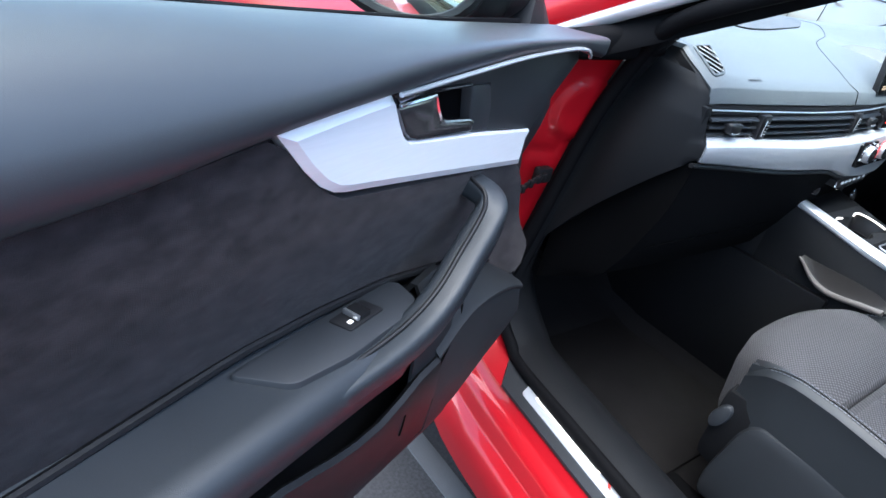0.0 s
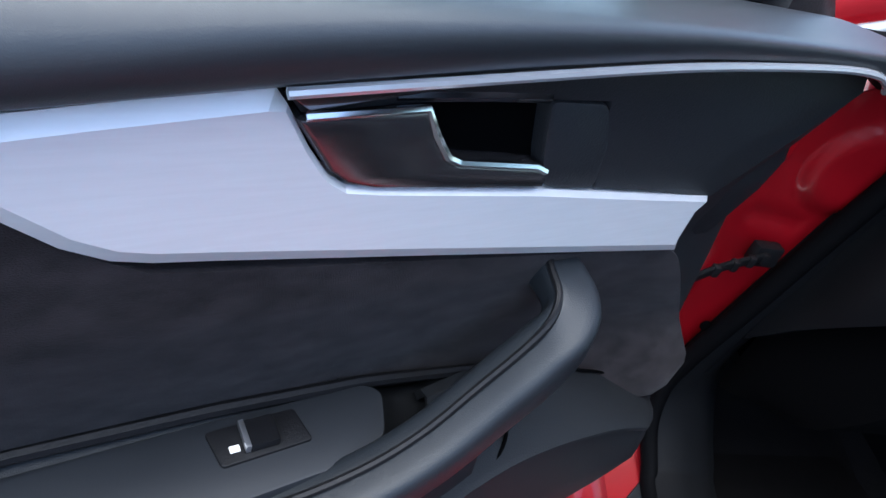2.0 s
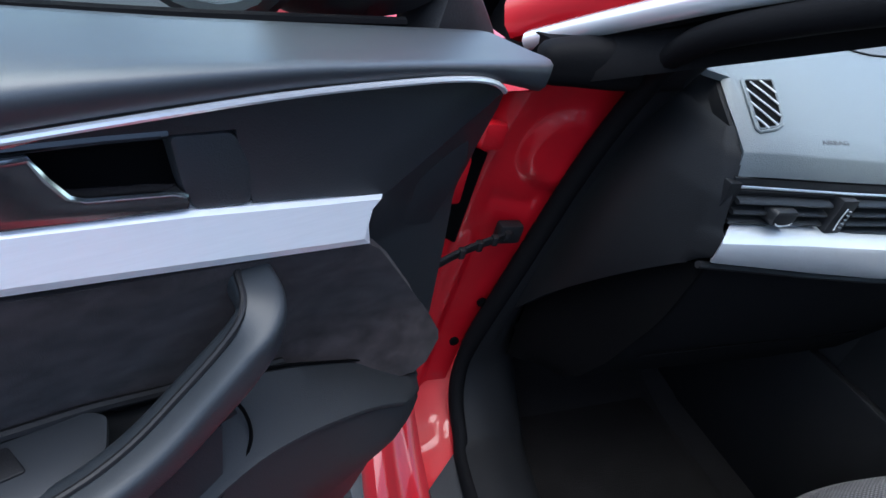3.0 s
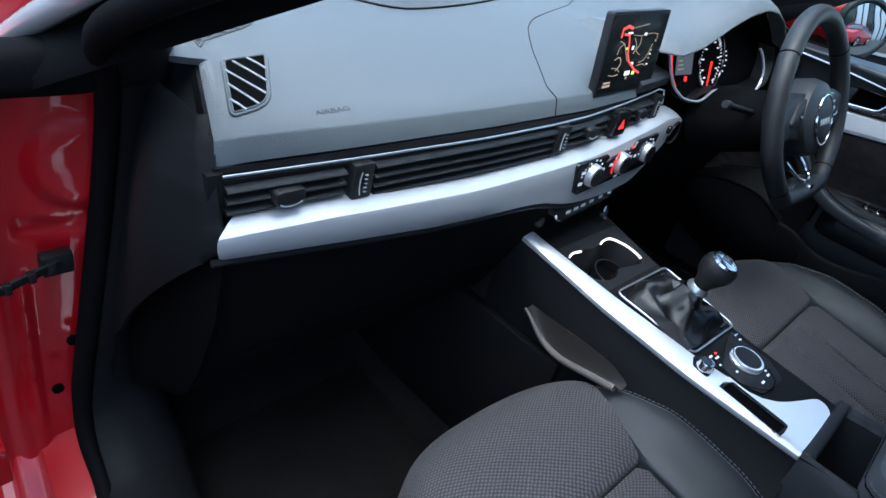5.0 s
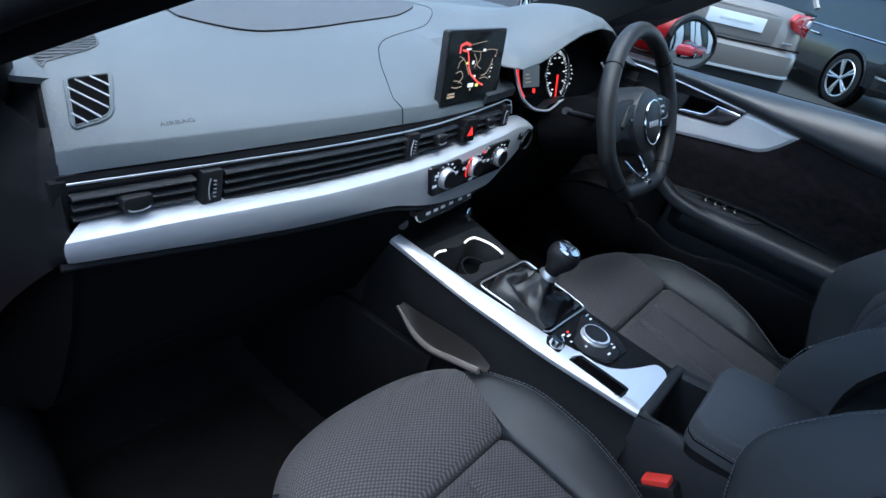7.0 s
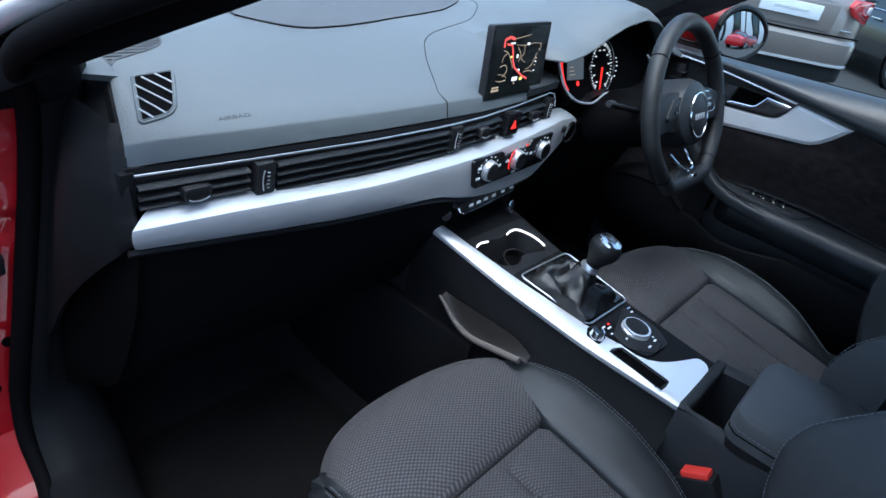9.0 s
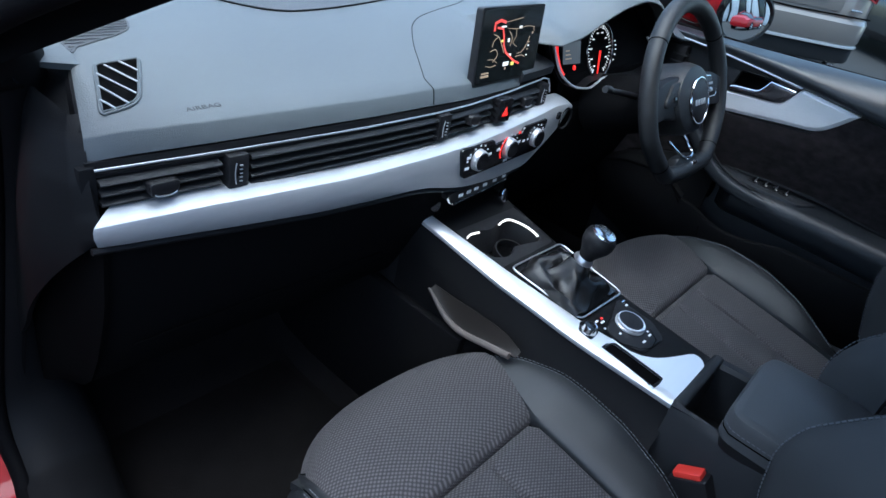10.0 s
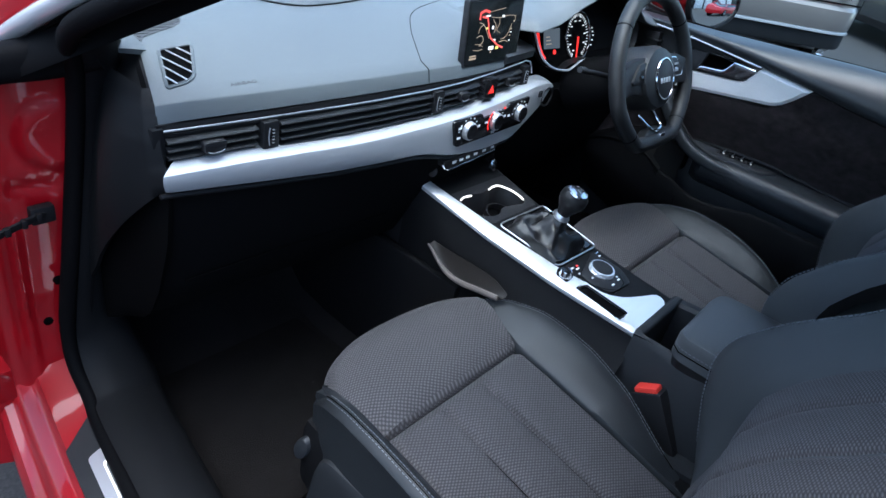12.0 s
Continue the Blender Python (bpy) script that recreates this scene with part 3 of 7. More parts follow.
# ---- doors: one builder for the open passenger door and the closed driver's door ----
def build_door(name, place, at, label, driver):
    d = thing(name, at, label, "car door", "front doors")

    def P(u, n, z):
        return place(u, n, z)

    def flat(a, b, c):
        return place(a, c, b)

    # painted shell behind the trim
    sh = [[P(u, n, max(z, low)) for n, z in ((-0.085, 0.36), (-0.080, 0.90), (-0.09, 0.945), (-0.135, 0.945), (-0.165, 0.86), (-0.18, 0.70), (-0.175, 0.5), (-0.15, 0.34), (-0.10, 0.30))] for u, low in ((-0.150, 0.42), (-0.145, 0.41), (-0.10, 0.33), (-0.05, 0.30), (0.2, 0.30), (0.6, 0.30), (1.05, 0.30), (1.06, 0.30))]
    part("door_shell", grid(sh, wrap_cols=True, cap=True), RED, d, "red painted door shell")
    # backing panel of the trim
    def n_back(z):
        return lerp(z, [(0.34, -0.050), (0.45, -0.042), (0.60, -0.040), (0.70, -0.062), (0.78, -0.045), (0.86, -0.018), (0.97, -0.014)])
    back = []
    for u in span(-0.125, 1.02, 30):
        front = max(0, (-0.02 - u)) / 0.105
        zlow = 0.345 + 0.10 * front ** 2
        back.append([P(u + (0.012 if z > 0.9 else 0), n_back(z) - 0.012 * front ** 2, z) for z in span(zlow, 0.965, 18)])
    part("trim_panel", shell(back, -0.012 if not driver else 0.012), PAD_DARK, d, "black moulded trim panel")

    # padded top roll
    low = [(-0.135, 0.957), (-0.11, 0.962), (-0.06, 0.9705), (0.0, 0.974), (0.10, 0.970), (0.20, 0.960), (0.30, 0.949), (0.425, 0.934), (0.53, 0.917), (0.60, 0.910), (0.8, 0.892), (1.02, 0.88)]
    belt = [(-0.2, 0.980), (0.13, 0.987), (0.36, 0.997), (0.486, 1.004), (0.8, 1.015), (1.02, 1.02)]
    rows = []
    for u in [-0.142, -0.1405, -0.138, -0.134, -0.129] + span(-0.122, 1.02, 44):
        zl, zb = smooth_lerp(u, low), lerp(u, belt)
        h = zb - zl
        end = max(0.0, min(1.0, (u + 0.142) / 0.010)) ** 0.5
        pts = []
        box = lerp(u, [(-0.14, 1.0), (0.05, 0.75), (0.40, 0.0)])
        for n, f, g in ((-0.010, 0.0, -0.10), (0.002 + 0.006 * box, 0.012, -0.08), (0.009 + 0.004 * box, 0.07, 0.15), (0.0135 + 0.001 * box, 0.17, 0.62), (0.0145, 0.30, 0.86), (0.011, 0.44, 0.955), (0.003, 0.60, 0.975), (-0.009, 0.76, 0.985), (-0.026, 0.90, 0.995), (-0.048, 0.985, 1.0), (-0.066, 1.0, 1.0), (-0.074, 0.985, 0.985), (-0.075, 0.90, 0.90)):
            f2 = f + (g - f) * box
            swell = lerp(u, [(-0.14, 0.007), (0.1, 0.009), (0.35, 0.0)]) * math.sin(math.pi * min(1, f / 0.8)) ** 0.7 * (1 - 0.8 * box)
            pts.append(P(u, -0.03 + (n + 0.03 + lerp(u, [(-0.14, 0.014), (0.0, 0.010), (0.3, 0.0)])) * (0.80 + 0.20 * end), zl - 0.003 * box + h * f2 + swell))
        rows.append(pts)
    part("top_roll", shell(rows, -0.006 if not driver else 0.006), DOOR_PAD, d, "black grained vinyl door top", 75)
    part("window_seal", tube([P(u, -0.0765, lerp(u, belt) - 0.0035) for u in span(-0.06, 1.02, 20)], 0.0042, 8), RUBBER, d, "black rubber window wiper seal")

    # suede insert
    ins = []
    for u in span(-0.133, 0.98, 66):
        top = 0.822 + 0.1155 * u if u < 0.345 else lerp(u, [(0.345, 0.862), (0.37, 0.876), (0.39, 0.896), (0.425, 0.928), (0.53, 0.915), (0.60, 0.908), (0.8, 0.89), (1.0, 0.878)])
        if u < 0.0:
            top = lerp(u, [(-0.133, 0.664), (-0.122, 0.686), (-0.10, 0.711), (-0.06, 0.757), (-0.002, 0.824)])
        bot = lerp(u, [(-0.133, 0.654), (-0.124, 0.638), (-0.105, 0.624), (-0.085, 0.624), (0.0, 0.655), (0.06, 0.676), (0.18, 0.700), (0.28, 0.716), (0.42, 0.716), (0.60, 0.700), (1.0, 0.69)])
        col = []
        for k in span(0, 1, 12):
            z = bot + (top - bot) * k
            n = lerp(z, [(0.64, -0.030), (0.69, -0.047), (0.72, -0.045), (0.78, -0.022), (0.83, -0.006), (0.94, -0.004)])
            n += 0.022 * max(0, min(1, (0.03 - u) / 0.12)) * (1 if z < 0.8 else (0.84 - z) / 0.04)
            col.append(P(u, n, z))
        ins.append(col)
    part("suede_insert", shell(ins, -0.012 if not driver else 0.012), ALCANTARA, d, "charcoal suede cloth insert")

    # brushed aluminium trim with a chamfered rim
    out = [(0.425, 0.9305), (0.365, 0.938), (0.301, 0.945), (0.296, 0.938), (0.286, 0.920), (0.276, 0.906), (0.267, 0.900), (0.25, 0.8975), (0.155, 0.888), (0.05, 0.8745), (-0.002, 0.8685), (0.006, 0.858), (0.0075, 0.845), (0.002, 0.823), (0.10, 0.8365), (0.22, 0.853), (0.32, 0.8665), (0.345, 0.8695), (0.360, 0.873), (0.376, 0.8815), (0.395, 0.898)]
    wide = [0.0075] * 3 + [0.0022] * 8 + [0.003] * 2 + [0.0075] * 8
    rim = [(out[i][0] + (q[0] - out[i][0]) * w, out[i][1] + (q[1] - out[i][1]) * w) for i, (q, w) in enumerate(zip(inset(out, 1.0), wide))]
    part("metal_trim", grid([[flat(a, b, c) for a, b in o] for o, c in ((out, -0.016), (out, -0.0035), (rim, 0.0004))], wrap_cols=True, cap=True), ALU, d, "brushed aluminium trim blade", 20)
    # dark escutcheon, chrome line, lever
    plate_o = [(0.297, 0.944), (0.2, 0.959), (0.10, 0.968), (0.0, 0.972), (-0.055, 0.970), (-0.09, 0.966), (-0.112, 0.957), (-0.120, 0.944), (-0.004, 0.866), (0.05, 0.876), (0.11, 0.884), (0.118, 0.905), (0.125, 0.938), (0.165, 0.939), (0.236, 0.938), (0.29, 0.934)]
    part("escutcheon", prism(plate_o, flat, -0.018, -0.004, 0.0008), PAD_DARK, d)
    # ahead of the slanting crease the panel falls back towards the hinges
    rows = []
    for b in span(0.655, 0.9435, 26):
        near = lerp(b, [(0.655, -0.114), (0.70, -0.082), (0.818, -0.004), (0.845, 0.003), (0.866, -0.005), (0.9435, -0.1195)])
        far = lerp(b, [(0.655, -0.154), (0.74, -0.165), (0.80, -0.168), (0.866, -0.162), (0.92, -0.140), (0.9435, -0.1245)])
        rows.append([flat(near + (far - near) * k, b, lerp(b, [(0.655, -0.040), (0.80, -0.026), (0.845, -0.008), (0.866, -0.0052)]) - 0.30 * (near - far) * k ** 1.1) for k in span(0, 1, 9)])
    part("front_facet", shell(rows, -0.006 if not driver else 0.006), PAD_DARK, d)
    # Thin black sheet over the uncut trim panel, painted as the recess's shade.
    part("lever_recess_shade", block(0.135, 0.290, -0.0175, -0.0150, 0.883, 0.9405, 0.0005, lambda a, b, c: P(a, b, c)), DEEP, d)
    part("recess_block", prism(rounded([(0.166, 0.939), (0.126, 0.937), (0.114, 0.912), (0.112, 0.884), (0.150, 0.888), (0.158, 0.905)], 0.006), flat, -0.03, -0.0030, 0.002), PAD_DARK, d)
    part("recess_frame", tube([P(u, -0.006, z) for u, z in ((0.25, 0.941), (0.20, 0.941), (0.166, 0.940))], 0.003, 6), GLOSS, d)
    band = [(0.299, 0.9445), (0.24, 0.953), (0.16, 0.9625), (0.10, 0.967), (0.14, 0.9605), (0.20, 0.951), (0.24, 0.9435), (0.288, 0.936)]
    part("gloss_band", prism(band, flat, -0.012, -0.001, 0.001), DARK_CHROME, d, "dark reflective band")
    part("chrome_line", tube([P(u, n + 0.005, z - 0.0005) for u, n, z in [tuple(q) for q in spline([(0.300, 0.001, 0.9475), (0.2, 0.008, 0.9585), (0.10, 0.013, 0.9675), (0.0, 0.018, 0.9715), (-0.05, 0.020, 0.970), (-0.075, 0.019, 0.964), (-0.088, 0.016, 0.957)], 5)]], 0.0023, 8), LINE_CHROME, d, "thin chrome line")
    lever = [(0.2935, 0.9335), (0.2355, 0.9365), (0.2285, 0.924), (0.220, 0.912), (0.212, 0.9085), (0.165, 0.9035), (0.158, 0.902), (0.1545, 0.897), (0.155, 0.891), (0.255, 0.8990), (0.268, 0.9025), (0.277, 0.909), (0.2865, 0.923)]
    part("door_lever", prism(lever, flat, -0.020, 0.001, 0.003), DARK_CHROME, d, "dark chrome door release lever")
    part("lever_edge", tube([P(u, 0.000, z) for u, z in ((0.290, 0.9345), (0.2360, 0.9375), (0.2290, 0.925), (0.220, 0.913), (0.212, 0.9095), (0.165, 0.9045), (0.157, 0.901))], 0.0019, 6), CHROME, d, "polished lever edge")

    # armrest
    rows = []
    for u in span(0.222, 1.0, 34):
        r = min(1, (u - 0.222) / 0.035 + 0.08)
        dz = lerp(u, [(0.2, -0.004), (0.3, 0.0), (0.42, -0.001), (0.6, -0.006), (1.0, -0.02)])
        rows.append([P(u, -0.05 + (n + 0.05) * r, z + dz) for n, z in ((-0.052, 0.722), (-0.044, 0.718), (-0.034, 0.7125), (0.012, 0.7105), (0.026, 0.709), (0.036, 0.7035), (0.042, 0.694), (0.042, 0.680), (0.036, 0.660), (0.024, 0.640), (-0.01, 0.622), (-0.05, 0.618))])
    part("armrest", shell(rows, 0.005 if not driver else -0.005), LEATHER, d, "padded black armrest")
    part("insert_piping", tube([P(u, -0.0395, lerp(u, [(0.06, 0.684), (0.086, 0.690), (0.209, 0.714), (0.316, 0.7225), (0.42, 0.725), (0.60, 0.709), (1.0, 0.69)])) for u in span(0.05, 1.0, 30)], 0.0042, 8), BLACK, d)
    strap = spline([(0.62, 0.010, 0.664), (0.49, 0.019, 0.674), (0.39, 0.027, 0.684), (0.29, 0.034, 0.694), (0.235, 0.036, 0.706), (0.195, 0.036, 0.726), (0.160, 0.034, 0.754), (0.132, 0.034, 0.782), (0.117, 0.032, 0.800), (0.108, 0.022, 0.811), (0.104, 0.002, 0.8155), (0.102, -0.02, 0.8165), (0.100, -0.045, 0.8165)], 5)
    part("pull_handle", tube([P(q[0] + 0.003, q[1] - 0.006, q[2]) for q in strap], 0.0146, 24, flat=1.28, square=0.50, taper=lambda t: (0.78 + 0.22 * min(1, t * 4)) * (1 - 0.16 * max(0, min(1, (t - 0.55) / 0.2)))), LEATHER, d, "curved black grab handle")
    rib = []
    for q0, q, q1 in zip(strap[9:], strap[10:], strap[11:]):
        t2 = Vector((q1[0] - q0[0], q1[2] - q0[2])).normalized()
        side2 = Vector((t2.y, -t2.x)) if t2.y > 0 else Vector((-t2.y, t2.x))
        side2 = side2 if side2.x > 0 else -side2
        rib.append(P(q[0] + 0.003 + 0.0170 * side2.x, q[1] - 0.008, q[2] + 0.0170 * side2.y))
    part("handle_rib", tube(rib[:-8], 0.0026, 8), BLACK, d)
    # switch tray
    tray = rounded([(0.436, -0.034), (0.405, 0.014), (0.34, 0.022), (0.250, 0.018), (0.216, 0.008), (0.203, -0.026), (0.212, -0.036), (0.32, -0.037)], 0.010)
    part("switch_tray", prism(tray, lambda a, b, c: P(a, b, c), 0.704, 0.7165, 0.002), TRAY, d, "black switch panel")
    cup = [[P(u, n, lerp(u, [(0.09, 0.706), (0.115, 0.690), (0.15, 0.674), (0.185, 0.680), (0.21, 0.698), (0.228, 0.7125)]) + 0.30 * max(0, -n - 0.028)) for n in span(-0.050, -0.004, 8)] for u in span(0.115, 0.228, 12)]
    part("pull_cup", shell(cup, 0.004 if not driver else -0.004), SLAT, d, "black finger recess behind the grab handle")
    # Solid black block stands for the shade down inside the finger well.
    part("finger_well_shade", prism(rounded([(0.212, -0.036), (0.216, 0.006), (0.165, 0.010), (0.12, -0.02), (0.12, -0.036)], 0.01), lambda a, b, c: P(a, b, c), 0.640, 0.672), DEEP, d)
    n_sw = 4 if driver else 1
    for k in range(n_sw):
        u0 = 0.318 if not driver else 0.375 - 0.024 * k
        w = 0.054 if not driver else 0.020
        sw = part("window_switch", prism(rounded([(u0, -0.028), (u0 - w, -0.030), (u0 - w - 0.004, -0.004), (u0 - 0.004, -0.002)], 0.003), lambda a, b, c: P(a, b, c), 0.7155, 0.7185, 0.0008), BLACK, d, "window switch in a black surround")
        part("rocker", block(u0 - w * 0.72, u0 - w * 0.36, -0.026, -0.006, 0.718, 0.7245, 0.002, lambda a, b, c: P(a, b, c)), GLOSS, sw)
        part("rocker_edge", block(u0 - w * 0.40, u0 - w * 0.34, -0.026, -0.006, 0.7195, 0.7252, 0.0006, lambda a, b, c: P(a, b, c)), KNOB, sw)
        part("icon", block(u0 - w * 0.30, u0 - w * 0.19, -0.0135, -0.0090, 0.7185, 0.7198, 0.0006, lambda a, b, c: P(a, b, c)), DIAL_WHITE, sw, "small white switch symbol")
    # lower panel with shoulder, and the pocket lip running back from it
    rows = []
    for u in span(-0.118, 0.165, 20):
        zt = lerp(u, [(-0.118, 0.609), (-0.08, 0.630), (-0.029, 0.657), (0.05, 0.689), (0.0985, 0.703), (0.125, 0.708), (0.165, 0.698)])
        zc = smooth_lerp(u, [(-0.118, 0.596), (-0.08, 0.618), (-0.0345, 0.640), (0.0, 0.650), (0.039, 0.6555), (0.07, 0.657), (0.103, 0.653), (0.135, 0.638), (0.165, 0.616)])
        f = min(1, (u + 0.118) / 0.06) ** 0.5
        zs = lerp(u, [(-0.118, 0.585), (-0.10, 0.575), (-0.07, 0.535), (-0.035, 0.517), (0.01, 0.503), (0.09, 0.470), (0.165, 0.460)])
        rows.append([P(u, n * f - 0.02 * (1 - f), z) for n, z in ((-0.040, zt - 0.012), (-0.034, zt - 0.002), (-0.024, zt), (-0.004, zc + (zt - zc) * 0.62), (0.0190, zc + 0.005), (0.0245, zc + 0.001), (0.0250, zc - 0.002), (0.0215, zc - min(0.007, 0.2 * (zc - zs))), (0.0270, zc - 0.4 * (zc - zs)), (0.022, zs + 0.042 * f), (0.0, zs), (-0.03, zs - 0.062 * f), (-0.045, zs - 0.066 * f))])
    # Driver's lower panels take a darker copy of the trim in place of shade.
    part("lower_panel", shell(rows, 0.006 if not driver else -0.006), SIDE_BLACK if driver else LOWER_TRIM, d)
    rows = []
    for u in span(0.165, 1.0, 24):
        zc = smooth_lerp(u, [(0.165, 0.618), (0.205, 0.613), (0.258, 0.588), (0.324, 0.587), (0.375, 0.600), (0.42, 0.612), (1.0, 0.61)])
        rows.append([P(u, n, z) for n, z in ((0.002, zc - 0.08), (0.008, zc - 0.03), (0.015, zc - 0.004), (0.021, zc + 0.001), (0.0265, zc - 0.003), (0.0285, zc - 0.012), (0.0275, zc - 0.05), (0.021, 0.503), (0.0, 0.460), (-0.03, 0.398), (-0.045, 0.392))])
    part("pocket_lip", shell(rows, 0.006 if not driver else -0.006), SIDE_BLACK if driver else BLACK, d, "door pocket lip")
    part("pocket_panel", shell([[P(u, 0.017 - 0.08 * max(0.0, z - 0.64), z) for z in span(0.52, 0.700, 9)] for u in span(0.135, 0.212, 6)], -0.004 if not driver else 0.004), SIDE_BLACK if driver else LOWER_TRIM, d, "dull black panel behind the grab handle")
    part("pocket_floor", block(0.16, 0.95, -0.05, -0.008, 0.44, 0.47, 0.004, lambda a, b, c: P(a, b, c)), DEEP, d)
    part("shut_line", tube([P(u, 0.0285, z) for u, z in ((0.231, 0.575), (0.233, 0.560), (0.236, 0.548))], 0.0012, 5), DEEP, d)
    part("panel_joint", tube([P(*q) for q in spline([(0.126, -0.006, 0.716), (0.111, 0.001, 0.693), (0.108, 0.011, 0.668), (0.122, 0.018, 0.644), (0.145, 0.022, 0.620), (0.165, 0.024, 0.600)], 5)], 0.0015, 6), DEEP, d)
    part("insert_joint", tube([P(u, -0.026, lerp(u, [(-0.1335, 0.604), (-0.08, 0.634), (-0.029, 0.660), (0.05, 0.692), (0.0985, 0.706), (0.125, 0.711)])) for u in span(-0.120, 0.125, 18)], 0.0013, 6), DEEP, d)
    # glass, lowered into the shell but for its upper run; mirror on the outside
    foot_rows = []
    for k in span(0, 1, 8):
        z = 0.955 + (0.030 if driver else 0.085) * k
        u0, u1, n0, n1 = -0.088 - 0.030 * k, -0.200 + 0.055 * k + 0.02 * k * k, -0.074 - 0.012 * k, -0.125
        foot_rows.append([P(u, n, z) for u, n in ((u0, n0 - 0.012), (u0 - 0.006, n0), ((u0 + u1) / 2, n0 + 0.002), (u1 + 0.012, n0 - 0.004), (u1, n0 - 0.016), (u1, n1), ((u0 + u1) / 2, n1 - 0.004), (u0, n1))])
    part("mirror_foot", grid(foot_rows, wrap_cols=True, cap=True), BLACK, d, "black mirror mounting")
    pane = part("window_pane", shell([[P(u, -0.084 + 0.16 * h + 0.10 * h * h, lerp(u, belt) - 0.02 + h) for h in span(0, 0.40, 7)] for u in (-0.020, 0.0, 0.2, 0.4, 0.6, 0.8, 1.0)], 0.004), TINTED, d, "faintly green raised window glass")
    # Driver's raised pane is added to cut light; only that pane casts shadow.
    pane.visible_shadow = driver
    hous = []
    for k, (n, s) in enumerate(((-0.105, 0.30), (-0.112, 0.66), (-0.135, 0.95), (-0.17, 1.0), (-0.215, 0.90), (-0.245, 0.66), (-0.255, 0.30)) if driver else ((-0.075, 0.35), (-0.09, 0.78), (-0.12, 0.98), (-0.17, 1.0), (-0.215, 0.90), (-0.245, 0.66), (-0.255, 0.30))):
        hous.append([P(-0.012 + 0.26 * (-n - 0.13) + 0.072 * math.cos(a) * s * (1 if math.cos(a) > 0 else 1.75) - 0.02 * (1 - s), n, 1.030 + 0.064 * s * (math.sin(a) + (0.06 if math.sin(a) < 0 else 0))) for a in [2 * math.pi * j / 20 for j in range(20)]])
    hm = part("mirror_housing", grid(hous, wrap_cols=True, cap=True), RED, d, "red painted wing mirror")
    under = [[P(-0.012 + 0.26 * (-n - 0.13) + 0.0735 * math.cos(a) * sc * (1 if math.cos(a) > 0 else 1.75) - 0.02 * (1 - sc), n, 1.029 + 0.0655 * sc * (math.sin(a) + 0.06)) for a in (span(-2.3, -0.85, 12) if driver else span(-2.75, -0.39, 12))] for n, sc in (((-0.112, 0.66), (-0.135, 0.95), (-0.17, 1.0), (-0.215, 0.90), (-0.245, 0.66)) if driver else ((-0.075, 0.35), (-0.09, 0.78), (-0.12, 0.98), (-0.17, 1.0), (-0.215, 0.90), (-0.245, 0.66)))]
    part("mirror_underside", shell(under, 0.002 if not driver else -0.002), BLACK, hm, "black lower mirror cover")
    part("mirror_rim", tube([P(0.078 - 0.006 * math.sin(a) - 0.37 * (mx := 0.088 * math.cos(a)) * 1.0, -0.165 + mx, 1.030 + (0.062 + 0.10 * mx) * math.sin(a)) for a in [2 * math.pi * j / 28 for j in range(28)]], 0.009, 8, closed=True), BLACK, hm, "black mirror rim")
    gl = [[P(0.080 + h - 0.0055 * math.sin(a) * k - 0.37 * 0.082 * math.cos(a) * k, -0.165 + 0.082 * math.cos(a) * k, 1.030 + (0.056 + 0.009 * math.cos(a)) * math.sin(a) * k) for a in [2 * math.pi * j / 28 for j in range(28)]] for k, h in ((1.0, -0.002), (1.0, 0.003), (0.8, 0.0042), (0.6, 0.0051), (0.4, 0.0057), (0.2, 0.0061), (0.04, 0.0062))]
    part("mirror_glass", grid(gl, wrap_cols=True, cap=True), MIRROR, hm, "clear mirror glass")
    return d


HINGE, DU, DN = Vector((-0.950, 0.057, 0.0)), Vector((-0.93121, -0.36449, 0)), Vector((0.36449, -0.93121, 0))
LEAN = Matrix(((0.99997, 0.00704, -0.00438), (-0.00679, 0.99845, 0.05521), (0.00477, -0.05518, 0.99846))) * 0.941


def open_door(u, n, z):
    """The open door swings on its hinges and leans a little outwards at the top."""
    return Vector((-1.1018, -0.0096, 0.8767)) + LEAN @ (HINGE + DU * u + DN * n + Vector((1.1, 0, z - 0.86)))


build_door("passenger_door", open_door, (-0.95, 0.057, 0.3), "open red car door with black, suede and aluminium inner trim", False)
build_door("driver_door", lambda u, n, z: Vector((0.700 - n, 0.030 - u, z)), (0.70, 0.03, 0.3), "closed car door with black, suede and aluminium inner trim", True)


# ---- dashboard ----
dash = thing("dashboard", (0, 0.2, 0.55), "grey and black car dashboard with a long aluminium blade", "dashboard")


def dash_y(x):
    """How far the fascia stands back: it turns a little towards the driver."""
    return smooth_lerp(x, [(-0.66, 0.006), (-0.50, -0.004), (-0.30, -0.012), (-0.10, -0.013), (0.10, 0.004), (0.22, 0.020), (0.7, 0.03)])


HOOD_Z = [(0.05, 0.986), (0.12, 0.988), (0.185, 0.999), (0.225, 1.013), (0.265, 1.030), (0.33, 1.050), (0.40, 1.060), (0.46, 1.054), (0.51, 1.036), (0.55, 1.010), (0.60, 0.984), (0.66, 0.972), (0.735, 0.962)]
PASS = [(0.034, 0.918), (0.018, 0.9190), (0.0140, 0.9215), (0.0190, 0.9415), (0.0212, 0.9440), (0.048, 0.9545), (0.080, 0.9655), (0.112, 0.9775), (0.160, 0.989), (0.22, 0.997), (0.32, 1.001), (0.45, 0.998), (0.58, 0.985)]


